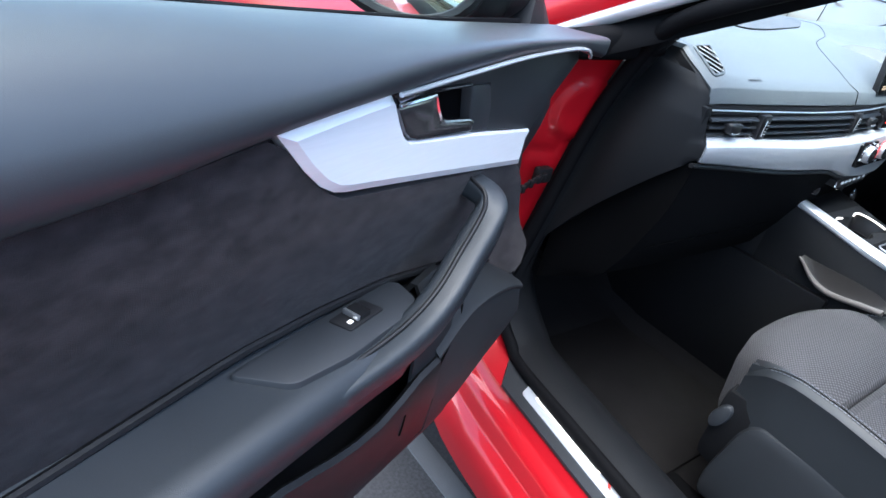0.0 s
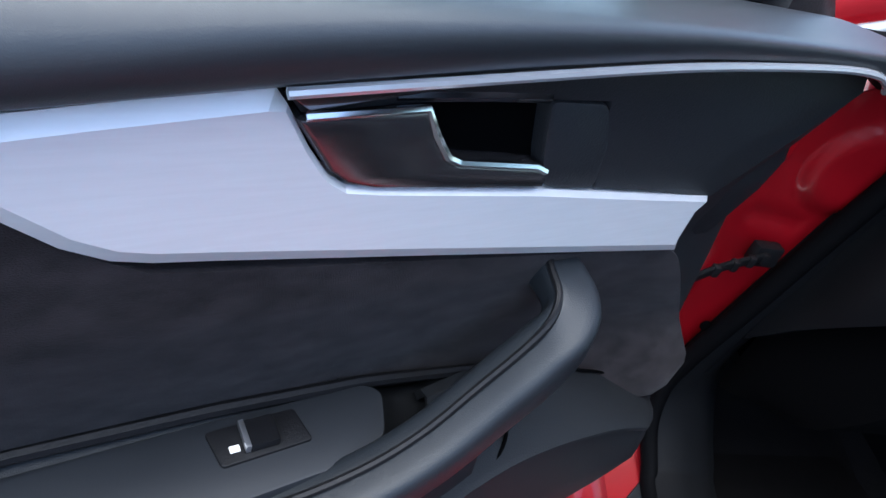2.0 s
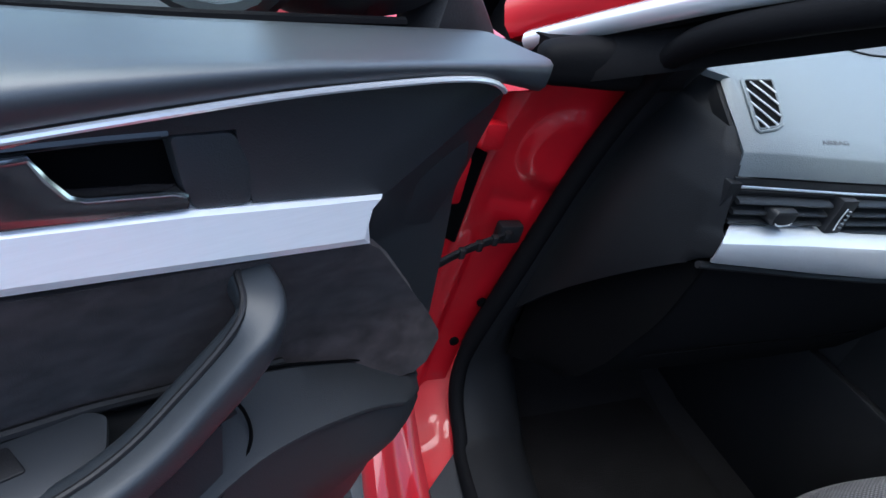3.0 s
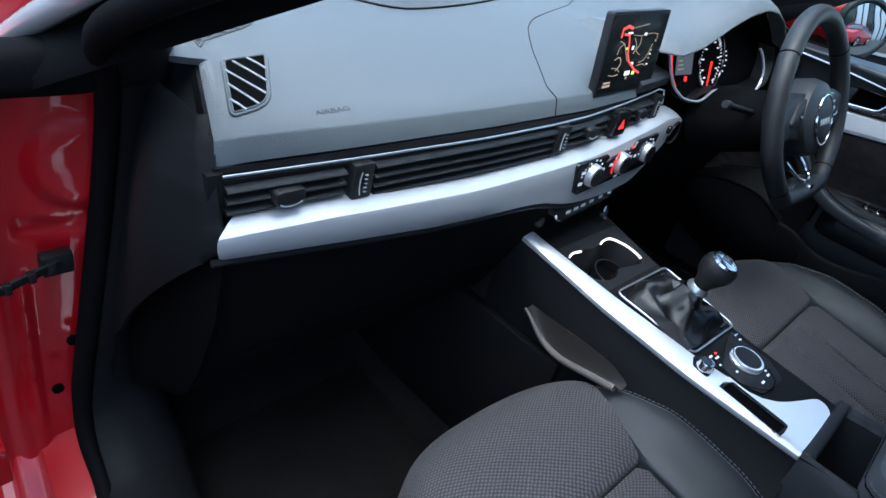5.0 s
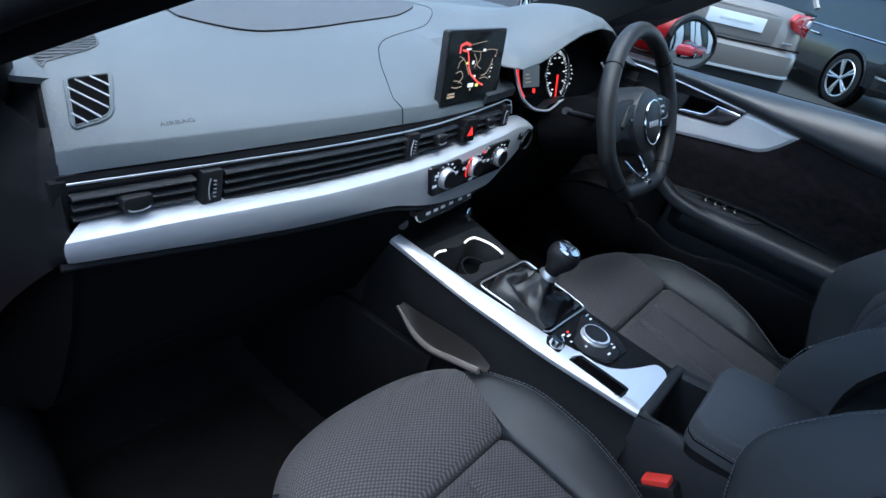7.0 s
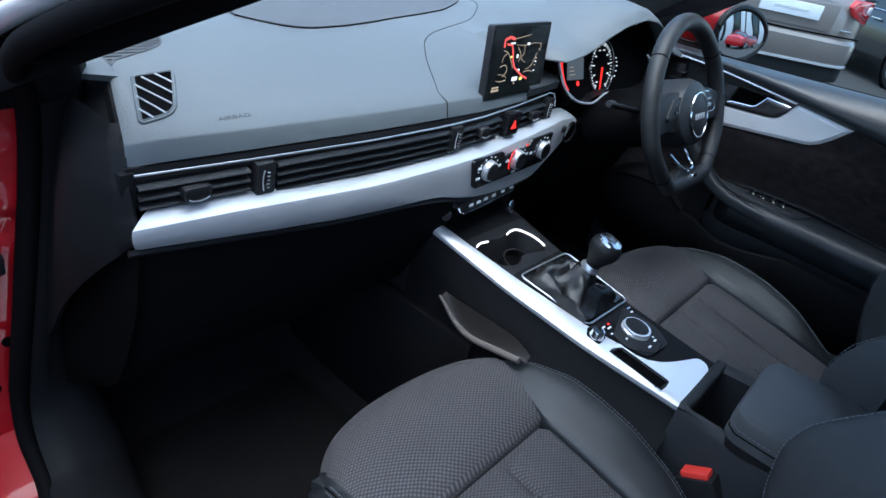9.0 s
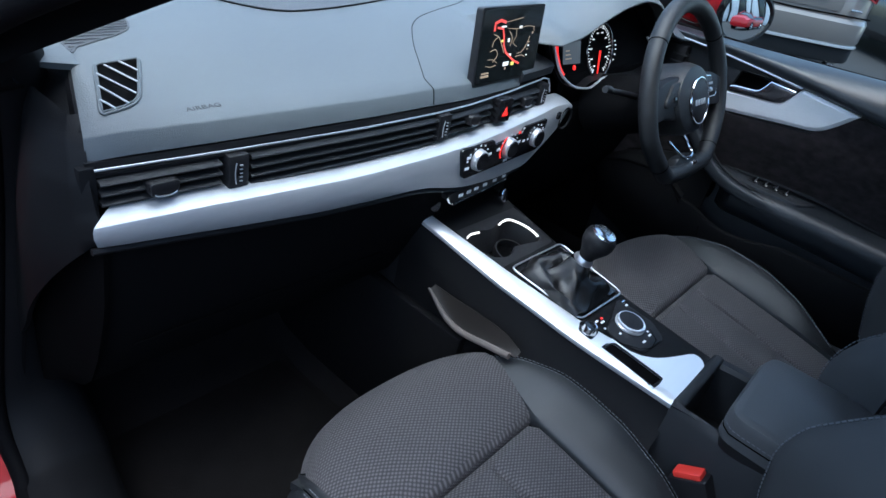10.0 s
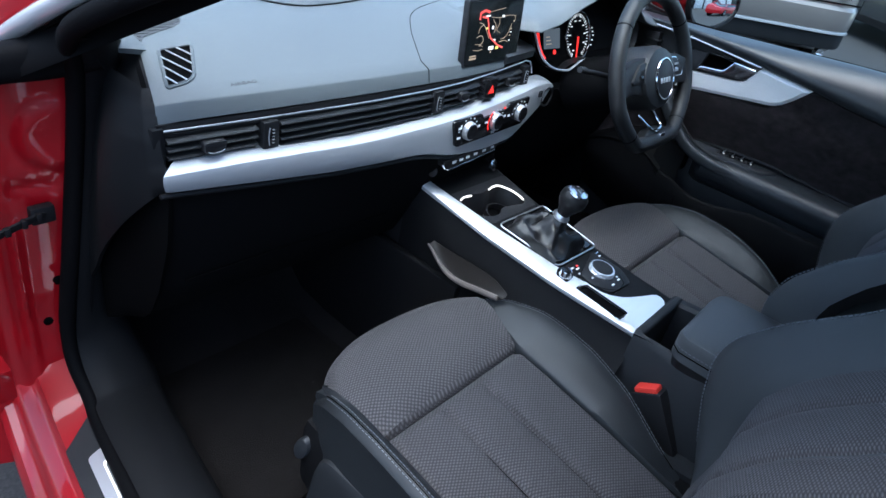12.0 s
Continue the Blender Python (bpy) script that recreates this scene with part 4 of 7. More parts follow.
def dash_profile(x):
    """The pad's outline across the car at x, as (y, z): low on the passenger's side, arched over the dials."""
    t = max(0.0, min(1.0, (x + 0.10) / 0.30))
    t = t * t * (3 - 2 * t)
    lip = max(0.0, min(1.0, (x - 0.050) / 0.012))
    tuck = 0.050 * (1 - max(0.0, min(1.0, (x - 0.080) / 0.045)))
    zl = smooth_lerp(x, HOOD_Z)
    hood = [(0.034, zl - 0.006), (0.012, zl - 0.006), (0.003, zl - 0.005), (0.0030, zl - 0.0030), (0.014, zl + 0.006), (0.034, zl + 0.015), (0.075, zl + 0.019), (0.125, zl + 0.013), (0.17, zl + 0.003), (0.23, 0.6 * zl + 0.4 * 1.0), (0.33, 0.25 * zl + 0.75 * 0.999), (0.45, 0.996), (0.58, 0.985)]
    end = max(0, (-0.600 - x) / 0.04)
    out_ = []
    for i, ((a, b), (c, e)) in enumerate(zip(PASS, hood)):
        s = lip if i < 5 else max(t, lip) if i < 9 else t
        c += tuck if i < 6 else tuck * 0.5 if i < 8 else 0
        y, z = a + (c - a) * s, b + (e - b) * s
        out_.append((y + dash_y(x) * (1 - s) * (1 if y < 0.1 else 0.3) + 0.004 * end * end, z - 0.004 * end * end))
    return out_


def pad_at(x, y, c=0.0):
    """A point c above the pad."""
    return Vector((x, y, lerp(y, dash_profile(x)[4:]) + c))


rows = []
for x in span(-0.640, 0.735, 130):
    end = max(0, (-0.600 - x) / 0.04)
    rows.append([(x + 0.033 * min(1, max(0, (y - 0.02) / 0.1)) * end, y, z) for y, z in dash_profile(x)])
part("dash_top", shell(rows, 0.003), PAD, dash, "soft grey dashboard top pad")
lip_a, lip_b, lip_t = pad_at(-0.604, 0.165, 0.0005), pad_at(-0.606, 0.112, 0.0005), Vector((-0.642, 0.116, 0.982))
part("top_lip", shell([[lip_a.lerp(lip_t, s), lip_a.lerp(lip_b, 0.5).lerp(lip_t, s) + Vector((0, 0, 0.0012)), lip_b.lerp(lip_t, s)] for s in span(-0.15, 0.96, 8)], 0.007), PAD, dash, "pointed corner of the dashboard pad")
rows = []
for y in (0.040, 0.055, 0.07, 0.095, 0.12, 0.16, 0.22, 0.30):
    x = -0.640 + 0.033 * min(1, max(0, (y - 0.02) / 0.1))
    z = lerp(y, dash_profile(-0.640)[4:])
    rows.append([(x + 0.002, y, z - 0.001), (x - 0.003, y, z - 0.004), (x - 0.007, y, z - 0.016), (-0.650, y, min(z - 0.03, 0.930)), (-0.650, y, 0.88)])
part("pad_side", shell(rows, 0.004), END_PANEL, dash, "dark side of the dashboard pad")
# demister grilles and the centre speaker cover on top
GL, GR = [(0.128, -0.600), (0.150, -0.604), (0.21, -0.60)], [(0.128, -0.600), (0.141, -0.590), (0.155, -0.546), (0.169, -0.523), (0.184, -0.517), (0.21, -0.512)]
grille = part("demister_grille", shell([[pad_at(x, y, 0.0012) for x in span(lerp(y, GL), lerp(y, GR), 8)] for y in span(0.130, 0.21, 10)], -0.0006), SPEAKER, dash, "fine ribbed demister grille")
for i in range(13):
    y = 0.133 + 0.0058 * i
    part("rib", tube([pad_at(x, y, 0.0022) for x in span(lerp(y, GL) + 0.002, lerp(y, GR) - 0.003, 6)], 0.0006, 5), SPEAKER, grille)
FRONT = [(-0.374, 0.261), (-0.355, 0.230), (-0.325, 0.208), (-0.286, 0.199), (-0.22, 0.205), (-0.15, 0.217), (-0.024, 0.252), (0.124, 0.300), (0.22, 0.345), (0.26, 0.385)]
part("speaker_cover", shell([[pad_at(x, y, 0.0018) for y in span(smooth_lerp(x, FRONT), 0.43, 12)] for x in span(-0.374, 0.26, 30)], -0.001), SPEAKER, dash, "dark speaker cover")
part("cover_gap", tube([pad_at(x, smooth_lerp(x, FRONT), 0.001) for x in span(-0.374, 0.26, 40)], 0.0007, 5), DEEP, dash)
# panel gap round the display plinth
gap = spline([(-0.184, 0.027, 0), (-0.164, 0.060, 0), (-0.140, 0.097, 0), (-0.110, 0.132, 0), (-0.090, 0.150, 0), (-0.050, 0.173, 0), (0.02, 0.199, 0), (0.129, 0.238, 0), (0.200, 0.280, 0), (0.240, 0.312, 0), (0.262, 0.345, 0), (0.268, 0.40, 0)], 6)
part("panel_gap", tube([(-0.184, dash_y(-0.184) + a, b) for a, b in ((0.0135, 0.922), (0.0186, 0.9415), (0.0208, 0.9442))] + [pad_at(p.x, p.y, 0.0) for p in gap], 0.0007, 5), DEEP, dash)

# face vent in the pad, with slanted blades
fv = [(-0.590, 0.107), (-0.586, 0.1095), (-0.543, 0.1135), (-0.5435, 0.108), (-0.567, 0.061), (-0.575, 0.053), (-0.587, 0.048), (-0.610, 0.0445), (-0.612, 0.048)]
fvr = rounded(fv, 0.004)
fvp = part("face_vent", tube([pad_at(a, b, 0.0008) for a, b in fvr], 0.0016, 8, closed=True), PAD, dash, "side demister vent with a pale rim")
part("inner_rim", tube([pad_at(a, b, 0.0020) for a, b in inset(fvr, 0.0018)], 0.0009, 6, closed=True), PAD, fvp)
VL = [(0.045, -0.610), (0.048, -0.6115), (0.107, -0.5895), (0.1095, -0.585), (0.113, -0.552)]
VR = [(0.045, -0.606), (0.048, -0.587), (0.053, -0.575), (0.061, -0.567), (0.108, -0.544), (0.113, -0.5435)]
# No hole is cut: a black sheet on the pad stands for shade.
part("vent_mouth", shell([[pad_at(x, y, 0.0014) for x in span(lerp(y, VL), lerp(y, VR), 6)] for y in span(0.0455, 0.1125, 18)], -0.0004), DEEP, fvp, "flush vent mouth sheet, blackened as shade")
for p, q in (((-0.565, 0.108), (-0.553, 0.093)), ((-0.581, 0.105), (-0.561, 0.078)), ((-0.593, 0.095), (-0.570, 0.063)), ((-0.599, 0.079), (-0.583, 0.051)), ((-0.606, 0.061), (-0.598, 0.047))):
    part("vent_blade", tube([pad_at(*p, 0.0026), pad_at((p[0] + q[0]) / 2, (p[1] + q[1]) / 2, 0.0028), pad_at(*q, 0.0026)], 0.0010, 6), BUMPER_SILVER, fvp)
letters("AIRBAG", 0.0092, Matrix.Translation(pad_at(-0.514, 0.0345, 0.0004)) @ pose(0, 0, 0, 21.4, -1.3, 0) @ Matrix.Diagonal((1.25, 0.85, 1.0, 1.0)), "airbag_lettering", GREY_MARK, dash, 0.0001)

# chrome line above the vents, running on round the dials
part("chrome_strip", tube([(x, dash_y(x) + 0.010, lerp(x, [(-0.636, 0.9125), (-0.35, 0.910), (-0.18, 0.911), (0.0, 0.918), (0.117, 0.9265)])) for x in span(-0.636, 0.118, 40)] + [(0.128, 0.012, 0.925), (0.140, 0.014, 0.912), (0.150, 0.016, 0.898)], 0.0014, 8), KNOB, dash, "thin chrome strip")
part("strip_channel", shell([[(x, dash_y(x) + 0.014, z) for z in (0.903, 0.908, 0.919)] for x in span(-0.642, 0.125, 24)], 0.02), BLACK, dash)

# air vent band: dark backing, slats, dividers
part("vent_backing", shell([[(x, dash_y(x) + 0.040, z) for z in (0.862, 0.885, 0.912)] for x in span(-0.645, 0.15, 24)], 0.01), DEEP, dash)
vb = part("vent_band", shell([[(x, dash_y(x) + 0.012 + 0.03 * k, 0.907) for k in (0, 1)] for x in span(-0.642, 0.15, 24)], 0.003), BLACK, dash)


def slat_run(x0, x1, zs, n=8, tilt=0.006, mat=SLAT):
    for z in zs:
        rows_ = [[(x, dash_y(x) + y, z + dz + lerp(x, [(-0.18, 0.0), (0.1, 0.008)])) for y, dz in ((0.006, -0.0022), (0.004, 0.0), (0.006, 0.0022), (0.034, 0.0022 + tilt), (0.034, -0.0022 + tilt))] for x in span(x0, x1, n)]
        part("slat", grid(rows_, wrap_cols=True, cap=True), mat, vb)


slat_run(-0.634, -0.512, (0.8985, 0.8875, 0.8770))
slat_run(-0.477, -0.176, (0.900, 0.8885, 0.8775, 0.8675), 14)
slat_run(-0.152, -0.046, (0.8985, 0.8875, 0.8765))
slat_run(0.008, 0.104, (0.8985, 0.8875, 0.8765))
part("vent_end", block(-0.650, -0.634, 0.014, 0.045, 0.866, 0.916, 0.003), END_PANEL, dash)
for xa, zz in ((-0.494, 0.8885), (-0.164, 0.8895), (0.118, 0.8985)):
    y = dash_y(xa)
    tw = part("divider", block(xa - 0.0125, xa + 0.0125, y + 0.0015, y + 0.030, zz - 0.0195, zz + 0.0195, 0.003), BLACK, dash, "vent divider with thumbwheel")
    part("thumbwheel", lathe([(0.003, -0.003), (0.0135, -0.003), (0.0145, 0), (0.0135, 0.003), (0.003, 0.003)], pose(xa, y + 0.0125, zz, 0, 90, 0), 18), GLOSS, tw)
    part("wheel_edge", tube([(xa - 0.0052 - 0.0016 * (1 - (2 * t - 1) ** 2), y - 0.0010, zz - 0.0125 + 0.025 * t) for t in span(0, 1, 9)], 0.0007, 5), CLIMATE, tw)
    for k in range(5):
        part("wheel_mark", block(xa - 0.0016, xa + 0.0016, y - 0.0026, y - 0.0008, zz - 0.0098 + 0.0047 * k, zz - 0.0090 + 0.0047 * k, 0), CLIMATE, tw)
for xa, zz, w in ((-0.577, 0.8885, 0.029), (-0.099, 0.893, 0.022), (0.058, 0.897, 0.022)):
    y = dash_y(xa)
    part("vent_slider", prism(rounded([(xa - w / 2 - 0.002, zz + 0.0075), (xa + w / 2 + 0.002, zz + 0.0075), (xa + w / 2, zz - 0.009), (xa - w / 2, zz - 0.009)], 0.006), lambda a, b, c, y=y: Vector((a, y - c, b)), -0.012, 0.004, 0.003), BLACK, vb)
    part("slider_edge", tube([(xa + w * (t - 0.5) * 0.8, y - 0.0042, zz - 0.0078 + 0.003 * abs(2 * t - 1) ** 3) for t in span(0, 1, 9)], 0.0008, 5), CLIMATE, vb)
hz = part("hazard_button", block(-0.037, -0.003, -0.012, 0.03, 0.876, 0.915, 0.003), GLOSS, dash, "hazard warning button")
part("triangle", prism([(-0.0275, 0.8875), (-0.0115, 0.8875), (-0.0195, 0.903)], lambda a, b, c: Vector((a, -0.0115 - c, b)), 0, 0.0012, 0.0004), LED_RED, hz, "glowing red triangle")

# aluminium blade
ZT = [(-0.655, 0.872), (-0.53, 0.870), (-0.35, 0.862), (-0.18, 0.863), (-0.02, 0.870), (0.10, 0.878), (0.16, 0.882), (0.221, 0.877), (0.234, 0.868)]
ZB = [(-0.655, 0.838), (-0.54, 0.827), (-0.39, 0.812), (-0.22, 0.803), (-0.18, 0.798), (-0.13, 0.785), (-0.08, 0.777), (0.0, 0.769), (0.09, 0.770), (0.153, 0.797), (0.204, 0.820), (0.226, 0.845), (0.234, 0.862)]
rows = []
for x in span(-0.655, 0.234, 64):
    y, zt, zb = dash_y(x), smooth_lerp(x, ZT), smooth_lerp(x, ZB)
    rows.append([(max(x, -0.655 + 1.2 * (a + 0.0175)), y + a, z) for a, z in ((0.020, zt + 0.002), (0.008, zt + 0.0015), (0.000, zt), (-0.0105, zt - 0.0040), (-0.0135, zt - 0.0058), (-0.0148, zt - 0.0095), (-0.0145, (zt + zb) / 2), (-0.0115, zb + 0.006), (-0.0095, zb + 0.004), (-0.002, zb), (0.02, zb + 0.002))])
blade = part("metal_blade", grid(rows, wrap_cols=True, cap=True), BLADE, dash, "long brushed aluminium dash blade")
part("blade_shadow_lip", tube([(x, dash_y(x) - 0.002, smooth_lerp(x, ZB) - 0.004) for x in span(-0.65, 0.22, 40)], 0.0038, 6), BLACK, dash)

# climate panel, knobs, button row
def cl(a, b, c):
    return Vector((a, dash_y(a) - 0.0165 - c, b))


cpan = part("climate_panel", prism(rounded([(-0.140, 0.858), (-0.122, 0.806), (0.112, 0.806), (0.124, 0.862), (0.04, 0.862), (0.034, 0.852), (-0.046, 0.848), (-0.052, 0.858)], 0.008), cl, -0.012, 0.003, 0.0015), GLOSS, dash, "gloss black climate control panel")
for kx in (-0.093, -0.003, 0.087):
    kk = part("climate_knob", lathe([(0.0175, 0), (0.0168, 0.009), (0.0162, 0.0115), (0.0142, 0.0125)], pose(0, 0, 0) @ Matrix.Translation(cl(kx, 0.8345, 0.0)) @ pose(0, 0, 0, 90, 0, 0), 28), CLIMATE, cpan, "knurled satin chrome rotary knob")
    part("knob_face", lathe([(0.0144, 0.0), (0.0136, 0.0012)], Matrix.Translation(cl(kx, 0.8345, 0.0123)) @ pose(0, 0, 0, 90, 0, 0), 24), GLOSS, kk)
    for a in range(-3, 4):
        r = 0.027
        part("knob_mark", block(kx + r * math.sin(a * 0.5) - 0.0014, kx + r * math.sin(a * 0.5) + 0.0014, 0.0027, 0.0034, 0.8345 + r * math.cos(a * 0.5) * 0.85 - 0.0012, 0.8345 + r * math.cos(a * 0.5) * 0.85 + 0.0012, 0, lambda a_, b_, c_: cl(a_, c_, b_)), WHITE_MARK, cpan)
for kx, kz, w, mt in ((-0.118, 0.842, 0.009, WHITE_MARK), (-0.118, 0.824, 0.010, WHITE_MARK), (-0.060, 0.836, 0.009, WHITE_MARK), (-0.036, 0.838, 0.008, WHITE_MARK), (0.030, 0.838, 0.008, WHITE_MARK), (0.046, 0.836, 0.008, WHITE_MARK), (0.024, 0.856, 0.006, LED_RED), (0.112, 0.842, 0.007, WHITE_MARK), (-0.003, 0.812, 0.012, WHITE_MARK)):
    part("panel_symbol", block(kx - w / 2, kx + w / 2, 0.0027, 0.0034, kz - 0.0022, kz + 0.0022, 0, lambda a_, b_, c_: cl(a_, c_, b_)), mt, cpan)
part("red_arc", tube([cl(-0.003 + 0.024 * math.sin(a), 0.8345 + 0.024 * math.cos(a), 0.003) for a in span(-2.2, -0.5, 10)], 0.0011, 6), LED_RED, cpan, "red temperature scale")
part("assist_button", prism(rounded([(0.170, 0.862), (0.181, 0.863), (0.181, 0.850), (0.170, 0.849)], 0.003), cl, -0.008, 0.003, 0.001), GLOSS, dash)
brow = part("button_row", prism(rounded([(-0.135, 0.776), (-0.118, 0.756), (0.045, 0.760), (0.062, 0.778)], 0.004), lambda a, b, c: Vector((a, dash_y(a) - 0.004 - c, b)), -0.03, 0.004, 0.002), BLACK, dash, "row of small buttons with a chrome edge")
part("row_edge", tube([(a, dash_y(a) - 0.008, b) for a, b in ((-0.134, 0.772), (-0.128, 0.762), (-0.115, 0.7555), (-0.05, 0.7565), (0.04, 0.7595))], 0.002, 6), CHROME, brow)
for kx in (-0.100, -0.078, -0.056, -0.030, 0.000, 0.030):
    part("symbol", block(kx - 0.005, kx + 0.005, dash_y(kx) - 0.0088, dash_y(kx) - 0.0075, 0.765, 0.770, 0), WHITE_MARK, brow)

# end cap, lower fascia, glovebox
EDGE_Y = [(0.70, 0.016), (0.834, 0.012), (0.842, 0.002), (0.848, -0.005), (0.860, -0.007), (0.866, -0.004), (0.873, 0.005), (0.90, 0.012), (0.935, 0.028), (0.955, 0.068)]
rows = []
for k in span(0, 1, 24):
    col = []
    for q in span(0, 1, 44):
        z0, z1 = 0.834 - 0.230 * k ** 1.15, 0.950 + 0.008 * k
        z = z0 + (z1 - z0) * q
        near = max(0.0, 1 - k / 0.04)
        ex = 0.010 * near + lerp(z, [(0.70, -0.650), (0.90, -0.652), (0.935, -0.646), (0.955, -0.632)])
        plain = smooth_lerp(z, [(0.70, 0.016), (0.834, 0.006), (0.90, 0.012), (0.935, 0.028), (0.955, 0.068)])
        ey = plain + (lerp(z, EDGE_Y) - plain) * near
        sx, sy = lerp(z, [(0.668, -0.672), (0.84, -0.658), (0.945, -0.648)]), lerp(z, [(0.668, 0.200), (0.84, 0.176), (0.945, 0.145)])
        puff = 0.026 * math.sin(math.pi * min(1, k * 1.10)) ** 1.3 * math.sin(math.pi * min(1, q * 0.88 + 0.12)) ** 0.6
        col.append((ex + (sx - ex) * k - puff, ey + (sy - ey) * k, z))
    rows.append(col)
part("end_panel", shell(rows, -0.006), END_PANEL, dash, "black dash end panel", 60)
rows = []
for x in span(-0.640, 0.70, 30):
    zb = smooth_lerp(min(x, 0.230), ZB) + 0.004
    y = dash_y(x)
    rows.append([(x, y + a, z) for a, z in ((0.012, zb), (0.004, zb - 0.012), (0.020, 0.745), (0.055, 0.65), (0.09, 0.58), (0.16, 0.545), (0.40, 0.53))])
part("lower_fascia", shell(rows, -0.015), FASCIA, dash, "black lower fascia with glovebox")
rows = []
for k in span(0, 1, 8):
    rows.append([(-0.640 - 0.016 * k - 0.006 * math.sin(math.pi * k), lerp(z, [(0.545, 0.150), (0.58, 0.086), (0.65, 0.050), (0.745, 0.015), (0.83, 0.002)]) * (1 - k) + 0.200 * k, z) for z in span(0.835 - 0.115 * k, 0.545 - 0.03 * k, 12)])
# Added sheet, coloured black for the shade beside the footwell.
part("footwell_shade_sheet", shell(rows, 0.006), DEEP, dash)
part("glovebox_gap", tube([(-0.60, 0.045, 0.66), (-0.20, 0.037, 0.66)], 0.0015, 5), DEEP, dash)
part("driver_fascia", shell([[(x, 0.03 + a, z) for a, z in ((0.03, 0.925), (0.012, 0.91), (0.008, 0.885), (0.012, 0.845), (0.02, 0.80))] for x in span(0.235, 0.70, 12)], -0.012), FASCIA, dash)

# display plinth and instrument cluster
part("display_plinth", shell([[(x, dash_y(x) + a, z + lerp(x, [(-0.18, 0), (0.12, 0.008)])) for a, z in ((0.022, 0.919), (0.012, 0.922), (0.010, 0.936), (0.018, 0.942), (0.060, 0.946), (0.10, 0.955))] for x in span(0.040, 0.150, 10)], 0.01), PAD_DARK, dash, "grey plinth beside the dials")


def clu(a, b, c):
    """The instrument panel's plane, leaning back towards the windscreen."""
    return Vector((a, 0.052 + 0.30 * (b - 0.94) - c, b))


cpo = rounded([(0.172, 0.985), (0.178, 0.965), (0.196, 0.928), (0.222, 0.900), (0.276, 0.885), (0.314, 0.900), (0.369, 0.905), (0.42, 0.897), (0.52, 0.895), (0.575, 0.902), (0.60, 0.94), (0.595, 0.99), (0.5, 1.03), (0.32, 1.02)], 0.012)


def rim_out(a):
    return lerp(a, [(0.15, 0.006), (0.24, 0.012), (0.34, 0.022), (0.45, 0.035)])


clp = part("instrument_panel", prism(cpo, clu, -0.01, 0.0, 0.001), FASCIA, dash, "dark instrument panel with lit dials")
for x0, cz in ((0.366, 0.947),):
    ring = part("dial_ring", tube([clu(x0 + 0.052 * math.cos(a), cz + 0.052 * math.sin(a), 0.003) for a in [2 * math.pi * j / 40 for j in range(40)]], 0.0022, 6, closed=True), DARK_CHROME, clp)
    for k in range(37):
        a = radians(240 - 8.3 * k)
        r1, r2 = (0.040, 0.047) if k % 4 == 0 else (0.041, 0.047)
        part("tick", tube([clu(x0 + r1 * math.cos(a), cz + r1 * math.sin(a), 0.001), clu(x0 + r2 * math.cos(a), cz + r2 * math.sin(a), 0.001)], 0.0013 if k % 4 == 0 else 0.0007, 4), DIAL_WHITE, clp)
    for k in range(9):
        a = radians(240 - 33.2 * k)
        part("numeral", tube([clu(x0 + 0.033 * math.cos(a) - 0.003, cz + 0.033 * math.sin(a), 0.001), clu(x0 + 0.033 * math.cos(a) + 0.003, cz + 0.033 * math.sin(a), 0.001)], 0.0015, 4), DIAL_WHITE, clp)
    a = radians(-100)
    part("needle", tube([clu(x0, cz, 0.004), clu(x0 + 0.043 * math.cos(a), cz + 0.043 * math.sin(a), 0.004)], 0.0020, 6, taper=lambda t: 1.2 - 0.5 * t), LED_RED, clp, "glowing red needle")
part("info_display", prism([(0.227, 0.966), (0.229, 0.930), (0.292, 0.928), (0.290, 0.968)], clu, 0.0, 0.0012), MAP_GREY, clp, "dim grey information screen")
for k in range(3):
    part("info_line", prism([(0.236, 0.952 - 0.007 * k), (0.250 + 0.004 * k, 0.952 - 0.007 * k), (0.250 + 0.004 * k, 0.954 - 0.007 * k), (0.236, 0.954 - 0.007 * k)], clu, 0.001, 0.0016), MAP_TAN, clp)
part("gauge_arc", tube([clu(a, b, 0.002) for a, b in ((0.203, 0.964), (0.205, 0.950), (0.210, 0.936), (0.218, 0.923), (0.230, 0.912))], 0.0030, 6), LED_RED, clp, "red gauge arc")
for a, b in ((0.432, 0.961), (0.436, 0.953), (0.438, 0.945), (0.435, 0.935), (0.430, 0.925)):
    part("gauge_mark", prism([(a - 0.0022, b - 0.0010), (a + 0.0022, b - 0.0010), (a + 0.0022, b + 0.0010), (a - 0.0022, b + 0.0010)], clu, 0.0, 0.0014), DIAL_WHITE, clp)
part("warning_lamp", prism(rounded([(0.266, 0.917), (0.275, 0.917), (0.275, 0.926), (0.266, 0.926)], 0.004), clu, 0.0, 0.002), LED_RED, clp)
part("cluster_rim", tube([clu(a_, b_, rim_out(a_) + 0.002) for a_, b_ in [tuple(q)[:2] for q in spline([(0.180, 0.968, 0), (0.190, 0.945, 0), (0.203, 0.923, 0), (0.219, 0.909, 0), (0.250, 0.894, 0), (0.298, 0.888, 0), (0.328, 0.897, 0), (0.345, 0.904, 0), (0.380, 0.905, 0), (0.42, 0.898, 0), (0.48, 0.894, 0), (0.529, 0.899, 0), (0.55, 0.927, 0), (0.536, 0.955, 0), (0.512, 0.974, 0)], 5)]], 0.0026, 6), LINE_CHROME, dash, "chrome rim round the instruments")
rows = []
